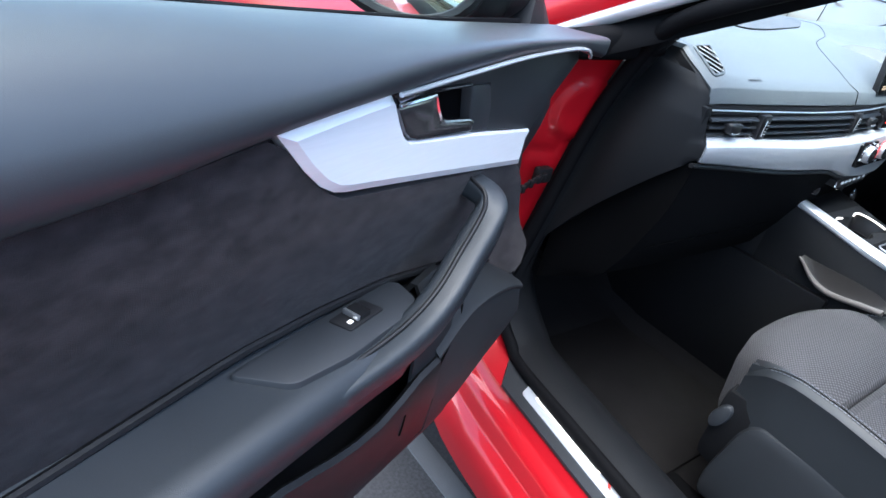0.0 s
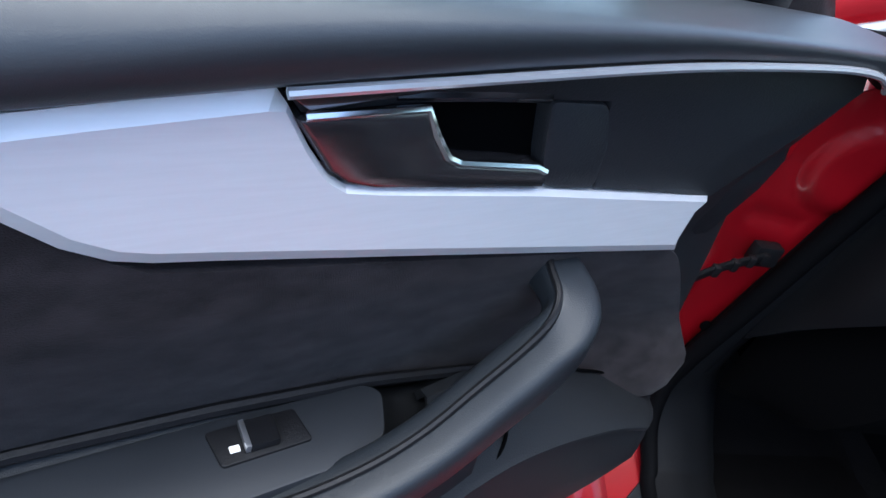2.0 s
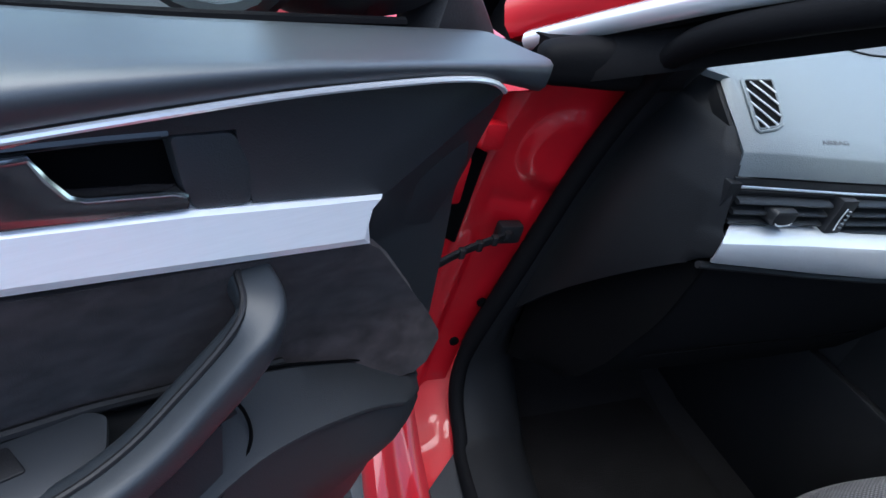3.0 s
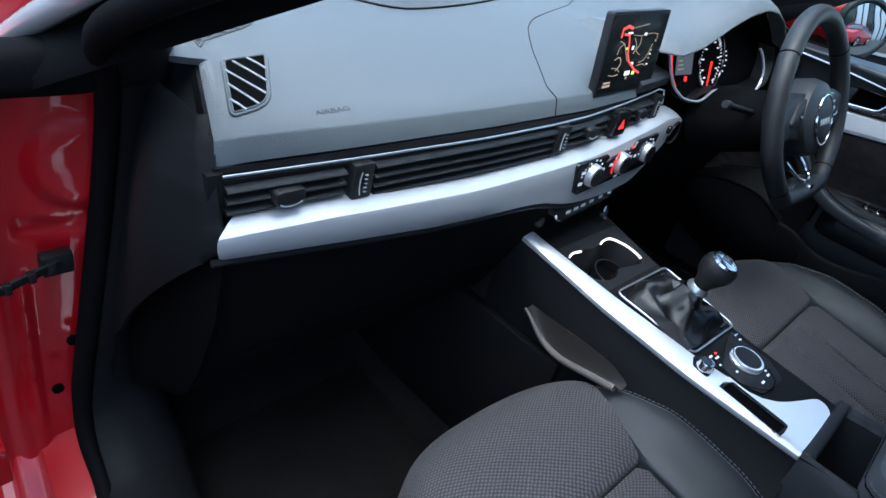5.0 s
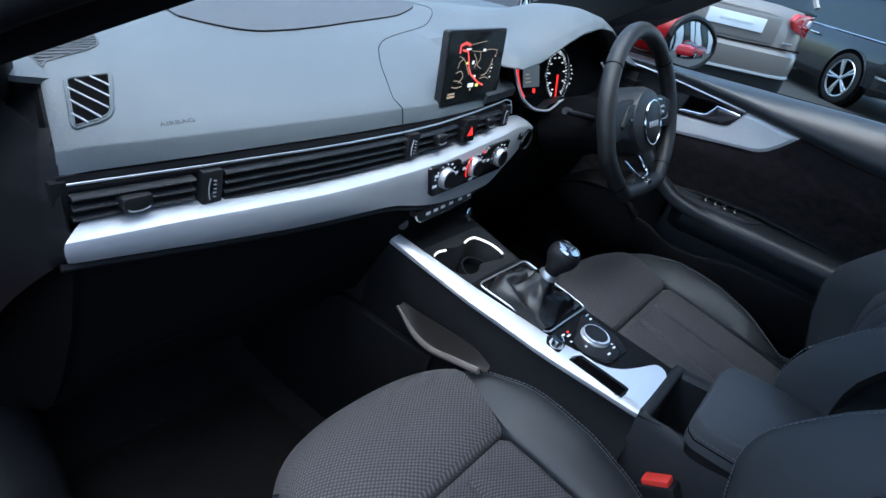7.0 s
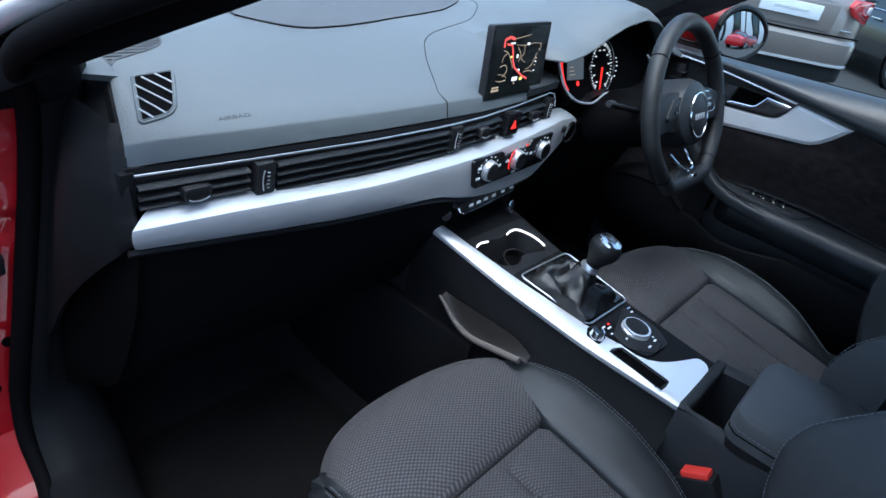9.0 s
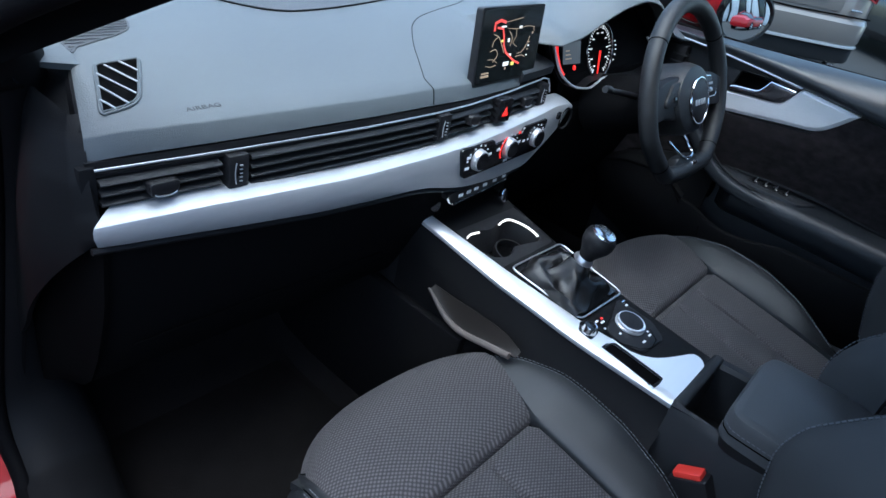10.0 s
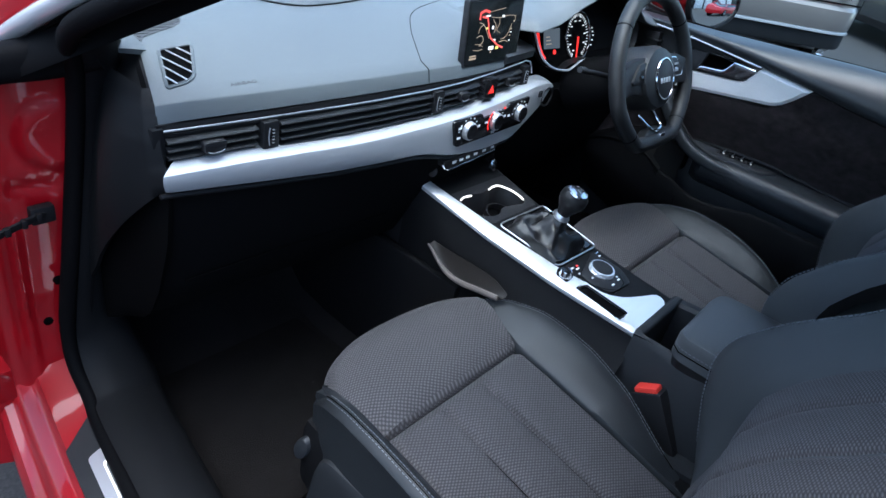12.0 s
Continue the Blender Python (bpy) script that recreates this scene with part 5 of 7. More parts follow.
for k in span(0, 1, 4):
    o = [(0.38 + (a - 0.38) * (1 + 0.03 * k), 0.94 + (b - 0.94) * (1 + 0.02 * k)) for a, b in cpo]
    rows.append([clu(a, min(b, lerp(a, HOOD_Z) - 0.012), 0.0) + Vector((0, -rim_out(a) * k, 0)) for a, b in o])
part("cluster_surround", grid(rows, wrap_cols=True), BLACK, dash)
part("side_air_vent", block(0.675, 0.70, -0.01, 0.05, 0.885, 0.955, 0.006), BLACK, dash)
for k in range(3):
    part("side_slat", block(0.672, 0.70, -0.014, 0.02, 0.898 + 0.017 * k, 0.902 + 0.017 * k, 0.001), PAD_DARK, dash)
part("round_socket", tube([(0.215 + 0.020 * math.cos(a), 0.004, 0.842 + 0.020 * math.sin(a)) for a in [2 * math.pi * j / 24 for j in range(24)]], 0.0022, 6, closed=True), BLACK, dash, "round black socket rim")
part("start_button", lathe([(0.013, 0.0), (0.013, 0.006), (0.010, 0.0075)], Matrix.Translation((0.059, 0.000, 0.716)) @ pose(0, 0, 0, 70, 0, 10), 20), CHROME, dash, "round chrome start button")
part("socket", lathe([(0.010, 0.0), (0.010, 0.004), (0.006, 0.004)], Matrix.Translation((-0.12, 0.012, 0.738)) @ pose(0, 0, 0, 80, 0, -15), 14), DARK_CHROME, dash)

# ---- display ----
disp = thing("display_screen", (-0.01, 0.03, 0.94), "upright black navigation display showing a lit road map", "display")
DO, DX, DZ = Vector((-0.1000, 0.004, 0.936)), Vector((0.180, 0.013, 0.0)), Vector((0.006, 0.015, 0.112))
DNR = DX.cross(DZ).normalized()


def dp(a, b, c):
    return DO + DX * a + DZ * b + DNR * c


part("housing", prism(rounded([(0, 0), (1, 0), (1, 1), (0, 1)], 0.04), dp, -0.011, 0.0, 0.0026), BLACK, disp)
part("panel", prism(rounded([(0.022, 0.035), (0.978, 0.035), (0.978, 0.965), (0.022, 0.965)], 0.03), dp, -0.002, 0.0008), SCREEN_DARK, disp, "glossy dark screen")
part("foot", prism([(0.12, -0.06), (0.9, -0.06), (0.86, 0.05), (0.16, 0.05)], dp, -0.05, -0.006, 0.002), BLACK, disp)


def ribbon(name, pts, w, mat, c=0.0012):
    q = [dp(a, b, c) for a, b in pts]
    rows_ = []
    for i, p in enumerate(q):
        t = (q[min(i + 1, len(q) - 1)] - q[max(i - 1, 0)]).normalized()
        s = t.cross(DNR) * w
        rows_.append([p - s, p + s])
    part(name, shell(rows_, 0.0004), mat, disp)


ribbon("route", [(0.24, 0.74), (0.33, 0.72), (0.36, 0.62), (0.38, 0.50), (0.43, 0.40), (0.50, 0.34), (0.58, 0.27), (0.68, 0.22)], 0.0016, MAP_RED)
ribbon("route", [(0.20, 0.70), (0.20, 0.80), (0.28, 0.83), (0.36, 0.80)], 0.0022, MAP_RED)
ROADS = [[(0.36, 0.80), (0.50, 0.82), (0.64, 0.84)], [(0.20, 0.66), (0.28, 0.62), (0.34, 0.52), (0.40, 0.40)], [(0.40, 0.72), (0.55, 0.70), (0.72, 0.72), (0.86, 0.70)], [(0.44, 0.68), (0.50, 0.58), (0.48, 0.48)], [(0.55, 0.70), (0.56, 0.60), (0.52, 0.52), (0.60, 0.46)],
         [(0.18, 0.44), (0.26, 0.46), (0.30, 0.38), (0.24, 0.30)], [(0.16, 0.34), (0.24, 0.33), (0.31, 0.28)], [(0.14, 0.26), (0.22, 0.24), (0.30, 0.25)], [(0.62, 0.36), (0.70, 0.38), (0.76, 0.46), (0.80, 0.58)], [(0.60, 0.32), (0.70, 0.33), (0.76, 0.30)], [(0.28, 0.62), (0.22, 0.58), (0.20, 0.50)], [(0.84, 0.70), (0.86, 0.64)]]
for k, pts in enumerate(ROADS):
    ribbon("road", [tuple(q)[:2] for q in spline([(a, b, 0) for a, b in pts], 4)], 0.00055 if k % 2 else 0.0004, MAP_TAN, 0.0011)
for a, b, w, h, mt in ((0.34, 0.745, 0.08, 0.022, MAP_WHITE), (0.62, 0.715, 0.045, 0.035, MAP_WHITE), (0.35, 0.56, 0.04, 0.030, MAP_YELLOW), (0.45, 0.56, 0.03, 0.050, MAP_WHITE), (0.50, 0.36, 0.05, 0.035, MAP_WHITE), (0.46, 0.245, 0.09, 0.055, MAP_WHITE), (0.57, 0.235, 0.05, 0.045, MAP_YELLOW), (0.46, 0.185, 0.02, 0.035, MAP_TAN), (0.15, 0.165, 0.11, 0.020, MAP_TAN), (0.15, 0.125, 0.12, 0.030, MAP_TAN),
                    (0.80, 0.50, 0.025, 0.018, MAP_TAN), (0.80, 0.45, 0.025, 0.018, MAP_WHITE), (0.79, 0.40, 0.02, 0.018, MAP_TAN), (0.79, 0.32, 0.025, 0.018, MAP_WHITE), (0.84, 0.62, 0.02, 0.03, MAP_TAN)):
    part("map_label", prism(rounded([(a - w / 2, b - h / 2), (a + w / 2, b - h / 2), (a + w / 2, b + h / 2), (a - w / 2, b + h / 2)], 0.008), dp, 0.0006, 0.0014), mt, disp)

# ---- centre console ----
cons = thing("centre_console", (0, -0.25, 0.3), "black centre console with aluminium edging and lit cup holders", "centre console")


def con_z(y):
    return smooth_lerp(y, [(-0.80, 0.625), (-0.44, 0.632), (-0.27, 0.649), (-0.13, 0.671), (0.03, 0.709), (0.06, 0.715)])


def on_con(a, b, c):
    return Vector((a, b, con_z(b) + c))


WL = [(-0.445, -0.074), (-0.42, -0.077), (-0.313, -0.090), (-0.209, -0.100), (-0.1, -0.112), (0.018, -0.127), (0.055, -0.131)]
INNER = [(-0.335, -0.036), (-0.264, -0.052), (-0.131, -0.074), (0.004, -0.103), (0.038, -0.110)]
rows = []
for y in [0.055, 0.03, 0.0, -0.0201, -0.0202, -0.045, -0.07, -0.095, -0.1159, -0.1160] + span(-0.14, -0.445, 16):
    zt = con_z(y)
    zd = zt - 0.06 if -0.11595 < y < -0.02015 else zt - 0.001
    wl, wr = lerp(y, WL), 0.100
    rows.append([(-0.135, y, 0.30), (-0.132, y, zt - 0.10), (wl - 0.004, y, zt - 0.045), (wl + 0.004, y, zt - 0.020), (wl + 0.008, y, zt - 0.010), (wl + 0.010, y, zt - 0.004), (wl + 0.012, y, zt - 0.001), (wl + 0.0122, y, zd), (wr - 0.02, y, zd), (wr - 0.0198, y, zt - 0.001), (wr, y, zt - 0.012), (wr + 0.006, y, zt - 0.05), (wr + 0.02, y, 0.30)])
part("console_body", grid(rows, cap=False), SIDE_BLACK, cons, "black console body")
rows = []
for y in span(-0.44, -0.95, 14):
    zt = 0.640 - 0.006 * max(0.0, (y + 0.50) / 0.06)
    e = 0.024 * max(0.0, min(1.0, (y + 0.60) / 0.15)) ** 1.5
    rows.append([(-0.112, y, 0.25), (-0.108 + e, y, zt - 0.10), (-0.106 + e, y, zt - 0.050), (-0.1045 + e, y, zt - 0.046), (-0.102 + e, y, zt - 0.014), (-0.094 + e, y, zt - 0.002), (-0.084 + 0.6 * e, y, zt), (-0.074, y, zt - 0.002), (-0.070, y, zt - 0.008), (-0.068, y, 0.54), (0.070, y, 0.54), (0.072, y, zt - 0.006), (0.078, y, zt), (0.092, y, zt), (0.102, y, zt - 0.012), (0.108, y, zt - 0.06), (0.112, y, 0.25)])
part("storage_bin", shell(rows, 0.004), LOWER_TRIM, cons, "console bin behind the trim")
part("bin_front", block(-0.074, 0.095, -0.456, -0.438, 0.50, 0.6385, 0.007, seg=3), LOWER_TRIM, cons)
# aluminium edging: strip along the side, widening at the rear, with an open slot
slot = rounded([(-0.0735, -0.3185), (-0.0445, -0.3225), (-0.0430, -0.4085), (-0.0740, -0.4060)], 0.006)
rows = []
for y in span(0.038, -0.316, 26):
    wl, inner, zt = lerp(y, WL), lerp(y, INNER), con_z(y)
    rows.append([(wl + 0.006, y, zt - 0.015), (wl + 0.001, y, zt - 0.010), (wl, y, zt - 0.003), (wl + 0.005, y, zt + 0.0015), (wl + 0.011, y, zt + 0.003), (inner - 0.003, y, zt + 0.0035), (inner, y, zt + 0.002), (inner, y, zt - 0.004)])
part("metal_edging", grid(rows), EDGING, cons, "brushed aluminium console edging")
rows = []
for y in span(-0.316, -0.4085, 12) + [-0.4090, -0.4105, -0.425, -0.4395]:
    wl, zt = lerp(y, WL), con_z(y)
    sl = lerp(y, [(-0.4395, -0.062), (-0.4105, -0.062), (-0.4090, -0.0748), (-0.316, -0.0748)])
    rows.append([(wl + 0.006, y, zt - 0.015), (wl + 0.001, y, zt - 0.010), (wl, y, zt - 0.003), (wl + 0.004, y, zt + 0.0015), (min(wl + 0.009, sl), y, zt + 0.003), (sl, y, zt + 0.0035), (sl, y, zt - 0.01)])
part("metal_edging", grid(rows), EDGING, cons)
rows = []
for y in span(-0.316, -0.4085, 22) + [-0.4090, -0.4105, -0.416, -0.421, -0.426, -0.431, -0.436, -0.4395]:
    zt = con_z(y)
    sl = lerp(y, [(-0.4395, -0.0618), (-0.4105, -0.0618), (-0.4090, -0.0440), (-0.402, -0.0425), (-0.324, -0.0440), (-0.316, -0.060)])
    rt = lerp(y, [(-0.4395, 0.044), (-0.434, 0.055), (-0.424, 0.060), (-0.414, 0.0565), (-0.4008, 0.025), (-0.3905, 0.003), (-0.3805, -0.0140), (-0.365, -0.030), (-0.3478, -0.0390), (-0.33, -0.0405), (-0.316, -0.0405)])
    rows.append([(sl, y, zt - 0.01), (sl, y, zt + 0.0035), ((sl + rt) / 2, y, zt + 0.0042), (rt, y, zt + 0.0035), (rt, y, zt - 0.004)])
part("metal_plate", grid(rows), EDGING, cons)
# The slot is filled level; black colour stands for its shaded depth.
part("slot_shade_fill", prism(slot, lambda a, b, c: on_con(a, b, c), -0.03, -0.0005), DEEP, cons, "key slot filled level and blackened as shade")
part("slot_rim", tube([on_con(a, b, 0.002) for a, b in slot], 0.0016, 6, closed=True), BLACK, cons)
# cup holders: one figure-of-eight well sunk through a flush plate
well = [(-0.0865, -0.046), (-0.078, -0.0375), (-0.0635, -0.0345), (-0.044, -0.0376), (-0.0186, -0.0439), (0.0076, -0.0385), (0.024, -0.0355), (0.0440, -0.0385), (0.0600, -0.0590), (0.0652, -0.0800), (0.0640, -0.0935), (0.0502, -0.1006), (0.0126, -0.0942), (-0.0099, -0.0915), (-0.0268, -0.1003), (-0.0501, -0.1001), (-0.0752, -0.0876), (-0.0865, -0.067)]
well = [tuple(p)[:2] for p in spline([(a, b, 0) for a, b in well], 4, True)]


def plate_edge(a, b):
    """Where a line from the well's middle through (a, b) meets the plate's border."""
    dx, dy = a + 0.010, b + 0.068
    k = min(((0.0800 if dx > 0 else -0.0905) + 0.010) / dx if abs(dx) > 1e-6 else 9, ((-0.0202 if dy > 0 else -0.1159) + 0.068) / dy if abs(dy) > 1e-6 else 9)
    return -0.010 + dx * k, -0.068 + dy * k


cup = part("cup_holder", grid([[on_con(*plate_edge(a, b), -0.0008) for a, b in well], [on_con(a, b, -0.0008) for a, b in inset(well, -0.0012)], [on_con(a, b, -0.0025) for a, b in well], [on_con(a, b, -0.055) for a, b in inset(well, 0.004)]], wrap_cols=True), BLACK, cons, "twin cup holder well")
part("well_floor", prism(inset(well, 0.002), on_con, -0.058, -0.052), DEEP, cup)
for cx, cy, r in ((-0.052, -0.069, 0.028), (0.022, -0.070, 0.033)):
    part("cup_ring", lathe([(r, 0.0), (r, 0.014), (r - 0.003, 0.014), (r - 0.003, 0.0)], Matrix.Translation((cx, cy, con_z(cy) - 0.052)) @ pose(0, 0, 0, 13, 0, 0), 28, False), BLACK, cup)
for arc in ([(-0.0800, -0.0392), (-0.0720, -0.0368), (-0.0635, -0.0357), (-0.0463, -0.0382)], [(0.009, -0.0396), (0.024, -0.0368), (0.0432, -0.0395), (0.0590, -0.0600), (0.0640, -0.0800), (0.0628, -0.0925)]):
    part("glow_strip", tube([on_con(p.x, p.y, -0.0030) for p in spline([(a, b, 0) for a, b in arc], 5)], 0.0019, 6), LED_WHITE, cup, "white lit strip in the cup holder wall")
# gear lever surround
gf = rounded([(-0.0635, -0.126), (0.086, -0.128), (0.082, -0.266), (-0.050, -0.262)], 0.012)
part("gear_frame", tube([on_con(a, b, 0.003) for a, b in gf], 0.0017, 8, closed=True), KNOB, cons, "chrome frame round the gear lever")
bp = part("button_strip", prism(rounded([(0.055, -0.135), (0.080, -0.135), (0.077, -0.258), (0.052, -0.258)], 0.004), on_con, -0.002, 0.003, 0.001), GLOSS, cons, "strip of small buttons beside the gear lever")
for k in range(5):
    part("button_symbol", block(0.060, 0.069, -0.236 + 0.017 * k, -0.231 + 0.017 * k, 0.0027, 0.0036, 0, on_con), WHITE_MARK, bp)
part("panel_lamp", block(0.006, 0.020, -0.138, -0.134, 0.0005, 0.0035, 0, on_con), GREY_MARK, cons)
# control dial and keys
dial = part("control_dial", lathe([(0.0252, 0.0), (0.0252, 0.003), (0.0238, 0.004), (0.0238, 0.0075), (0.0230, 0.0088), (0.0206, 0.0086)], Matrix.Translation((0.020, -0.316, con_z(-0.316) + 0.002)) @ pose(0, 0, 0, 7, 0, 0), 40), LINE_CHROME, cons, "large chrome-rimmed control dial")
part("dial_top", lathe([(0.0208, 0.0), (0.0202, 0.0014), (0.010, 0.0010)], Matrix.Translation((0.020, -0.316, con_z(-0.316) + 0.0100)) @ pose(0, 0, 0, 7, 0, 0), 36), BLACK, dial)
part("key_plate", prism(rounded([(-0.030, -0.300), (0.062, -0.270), (0.066, -0.335), (0.045, -0.368), (-0.020, -0.362), (-0.034, -0.330)], 0.01), on_con, -0.001, 0.0025, 0.001), BLACK, cons)
for a, b, w, mt in ((-0.0283, -0.2800, 0.012, WHITE_MARK), (-0.0132, -0.2805, 0.008, LED_RED), (-0.0199, -0.2865, 0.016, WHITE_MARK), (0.0640, -0.2790, 0.018, CHROME), (0.0600, -0.2880, 0.010, WHITE_MARK), (-0.0164, -0.3180, 0.007, WHITE_MARK), (0.0042, -0.3513, 0.013, WHITE_MARK), (0.0282, -0.3493, 0.012, WHITE_MARK), (0.0330, -0.3430, 0.006, WHITE_MARK), (-0.0299, -0.2969, 0.006, WHITE_MARK)):
    part("key_symbol", block(a - w * 0.32, a + w * 0.32, b - 0.0016, b + 0.0016, 0.0024, 0.0034, 0.0003, on_con), mt, cons)
part("key_groove", tube([on_con(a, b, 0.0026) for a, b in ((-0.0483, -0.290), (-0.0350, -0.308), (-0.0480, -0.3145), (-0.0186, -0.3533), (0.0019, -0.3664), (0.0289, -0.3611), (0.0431, -0.3435))], 0.0007, 4), DEEP, cons)
part("knob_plate", prism(rounded([(-0.0765, -0.2740), (-0.0560, -0.2640), (-0.0400, -0.2770), (-0.0480, -0.2960), (-0.0765, -0.2985)], 0.006), on_con, -0.001, 0.0042, 0.0006), GLOSS, cons)
sk = part("volume_knob", lathe([(0.0120, 0.0), (0.0120, 0.003), (0.0105, 0.006), (0.0105, 0.0115), (0.0098, 0.0125), (0.0088, 0.0122)], Matrix.Translation((-0.0635, -0.285, con_z(-0.285) + 0.004)) @ pose(0, 0, 0, 7, 0, 0), 26), CHROME, cons, "small chrome volume knob")
part("knob_top", lathe([(0.0090, 0.0), (0.0085, 0.0010), (0.003, 0.0006)], Matrix.Translation((-0.0635, -0.285, con_z(-0.285) + 0.0160)) @ pose(0, 0, 0, 7, 0, 0), 18), GLOSS, sk)
ridge = [(-0.250, 0.600), (-0.215, 0.593), (-0.197, 0.589), (-0.175, 0.585), (-0.152, 0.580), (-0.135, 0.576), (-0.118, 0.5735), (-0.098, 0.5748), (-0.084, 0.579), (-0.069, 0.586), (-0.055, 0.598), (-0.034, 0.614)]
brow_ = [(-0.250, 0.599), (-0.222, 0.599), (-0.205, 0.609), (-0.185, 0.615), (-0.133, 0.6155), (-0.097, 0.6140), (-0.061, 0.6130), (-0.034, 0.6150)]
part("side_ledge", tube([(-0.149, y, smooth_lerp(y, ridge) - 0.001) for y in span(-0.034, -0.212, 26)], 0.0058, 10, flat=0.9, taper=lambda t: 0.25 + 0.75 * math.sin(math.pi * min(0.50, 0.06 + 0.9 * t))), MAT_EDGE, cons, "grey-brown ledge along the console side")
part("side_recess", shell([[(-0.1465 + 0.0115 * k ** 0.5, y, smooth_lerp(y, ridge) + (smooth_lerp(y, brow_) - smooth_lerp(y, ridge)) * k) for k in (0, 0.08, 0.2, 0.4, 0.6, 0.8, 1)] for y in span(-0.036, -0.222, 28)], 0.0015), RECESS, cons, "scooped recess above the ledge, its shade put into the brown", 70)
# Added cover: black put over the tunnel carpet in place of shade.
part("tunnel_shade_cover", block(-0.150, -0.130, -0.120, 0.560, 0.236, 0.556, 0.006), SIDE_BLACK, cons, "black cover on the tunnel side, added for its shade")
part("front_riser", block(-0.13, 0.12, 0.035, 0.12, 0.55, 0.765, 0.01), BLACK, cons)

# gear lever
gl = thing("gear_lever", (0.015, -0.20, 0.66), "manual gear lever with a silver-capped black knob", "gear lever")
tip = Vector((0.013, -0.224, 0.766))
foot = Vector((0.007, -0.194, 0.662))
rows = []
NG = 48
for k, (w, h) in enumerate(((1.0, 0.0), (0.99, 0.009), (0.93, 0.017), (0.84, 0.018), (0.70, 0.020), (0.57, 0.023), (0.46, 0.027), (0.38, 0.033), (0.32, 0.040), (0.28, 0.047), (0.25, 0.053))):
    row = []
    for j in range(NG):
        a = 2 * math.pi * j / NG
        c, s_ = math.cos(a), math.sin(a)
        sq = 1 / max(abs(c), abs(s_)) ** 0.75
        soft = math.sin(math.pi * min(1.0, k / 9.5))
        fold = 1 + soft * (0.20 * math.sin(3 * a + 0.55 * k + 2.2) + 0.10 * math.sin(5 * a - 0.8 * k))
        dz = soft * (0.0085 * math.sin(2 * a + 0.9 * k + 0.4) + 0.005 * math.sin(5 * a + 1.3 * k))
        cx, cy = -0.004 + 0.014 * h / 0.056, -0.196 - 0.010 * h / 0.056
        x, y = cx + 0.055 * w * sq * c * fold, cy + 0.062 * w * sq * s_ * fold
        x, y = max(-0.058, min(0.041, x)), max(-0.262, min(-0.131, y))
        row.append((x, y, con_z(y) + 0.001 + max(0.0, h + dz)))
    rows.append(row)
part("gaiter", grid(rows, wrap_cols=True), GAITER, gl, "black folded leather gaiter", smooth=70)
ax = (tip - foot).normalized()
mk = Matrix.Translation(foot) @ ax.to_track_quat("Z", "Y").to_matrix().to_4x4()
part("collar", lathe([(0.0105, 0.048), (0.0170, 0.052), (0.0172, 0.055), (0.0120, 0.063)], mk, 24), KNOB, gl, "chrome collar")
part("knob", lathe([(0.0125, 0.054), (0.0128, 0.062), (0.0150, 0.070), (0.0195, 0.079), (0.0245, 0.088), (0.0268, 0.097), (0.0258, 0.107), (0.0210, 0.113), (0.018, 0.1135)], mk, 28), BLACK, gl, "black leather knob")
part("cap", lathe([(0.0205, 0.1128), (0.0190, 0.1165), (0.012, 0.1185), (0.003, 0.119)], mk, 28), CHROME, gl, "silver shift pattern cap")
for a in (-0.006, 0.0, 0.006):
    part("shift_mark", tube([mk @ Vector((a, -0.008, 0.119)), mk @ Vector((a, 0.008, 0.119))], 0.0011, 4), BLACK, gl)
part("shift_mark", tube([mk @ Vector((-0.006, 0.0, 0.1193)), mk @ Vector((0.006, 0.0, 0.1193))], 0.0011, 4), BLACK, gl)

# armrest over the bin
ao = rounded([(-0.100, -0.505), (0.062, -0.503), (0.090, -0.512), (0.096, -0.55), (0.096, -0.86), (-0.100, -0.86)], 0.03, 6)
arm = part("armrest", prism(ao, world_place, 0.645, 0.690, 0.011), ARM_LEATHER, cons, "padded black leather armrest lid")
part("lid_base", prism(inset(ao, 0.004), world_place, 0.628, 0.650, 0.0), BLACK, arm)


def stitches(pts, parent, size=0.0011, step=0.0068, duty=0.62, name="stitching"):
    """A dashed seam: one row of short threads along a path."""
    p = [Vector(q) for q in pts]
    bms = []
    acc = 0.0
    total = sum((b - a).length for a, b in zip(p, p[1:]))

    def at(s):
        for a, b in zip(p, p[1:]):
            d_ = (b - a).length
            if s <= d_:
                return a + (b - a) * (s / max(d_, 1e-9))
            s -= d_
        return p[-1]

    s = 0.0
    while s < total - step:
        bms.append(tube([at(s), at(s + step * duty)], size, 4))
        s += step
    part(name, join(*bms), THREAD, parent, "pale grey stitching")


stitches([(0.030, -0.5035, 0.668), (-0.075, -0.5055, 0.668), (-0.090, -0.510, 0.668), (-0.0995, -0.520, 0.668)] + [(-0.1015, y, 0.668) for y in span(-0.535, -0.86, 12)], arm, 0.0008)
part("lid_seam", tube([(0.045, -0.5028, 0.661), (-0.075, -0.5048, 0.661), (-0.091, -0.5095, 0.661), (-0.1005, -0.520, 0.661)] + [(-0.1012, y, 0.661) for y in span(-0.535, -0.86, 6)], 0.0009, 5), DEEP, arm)


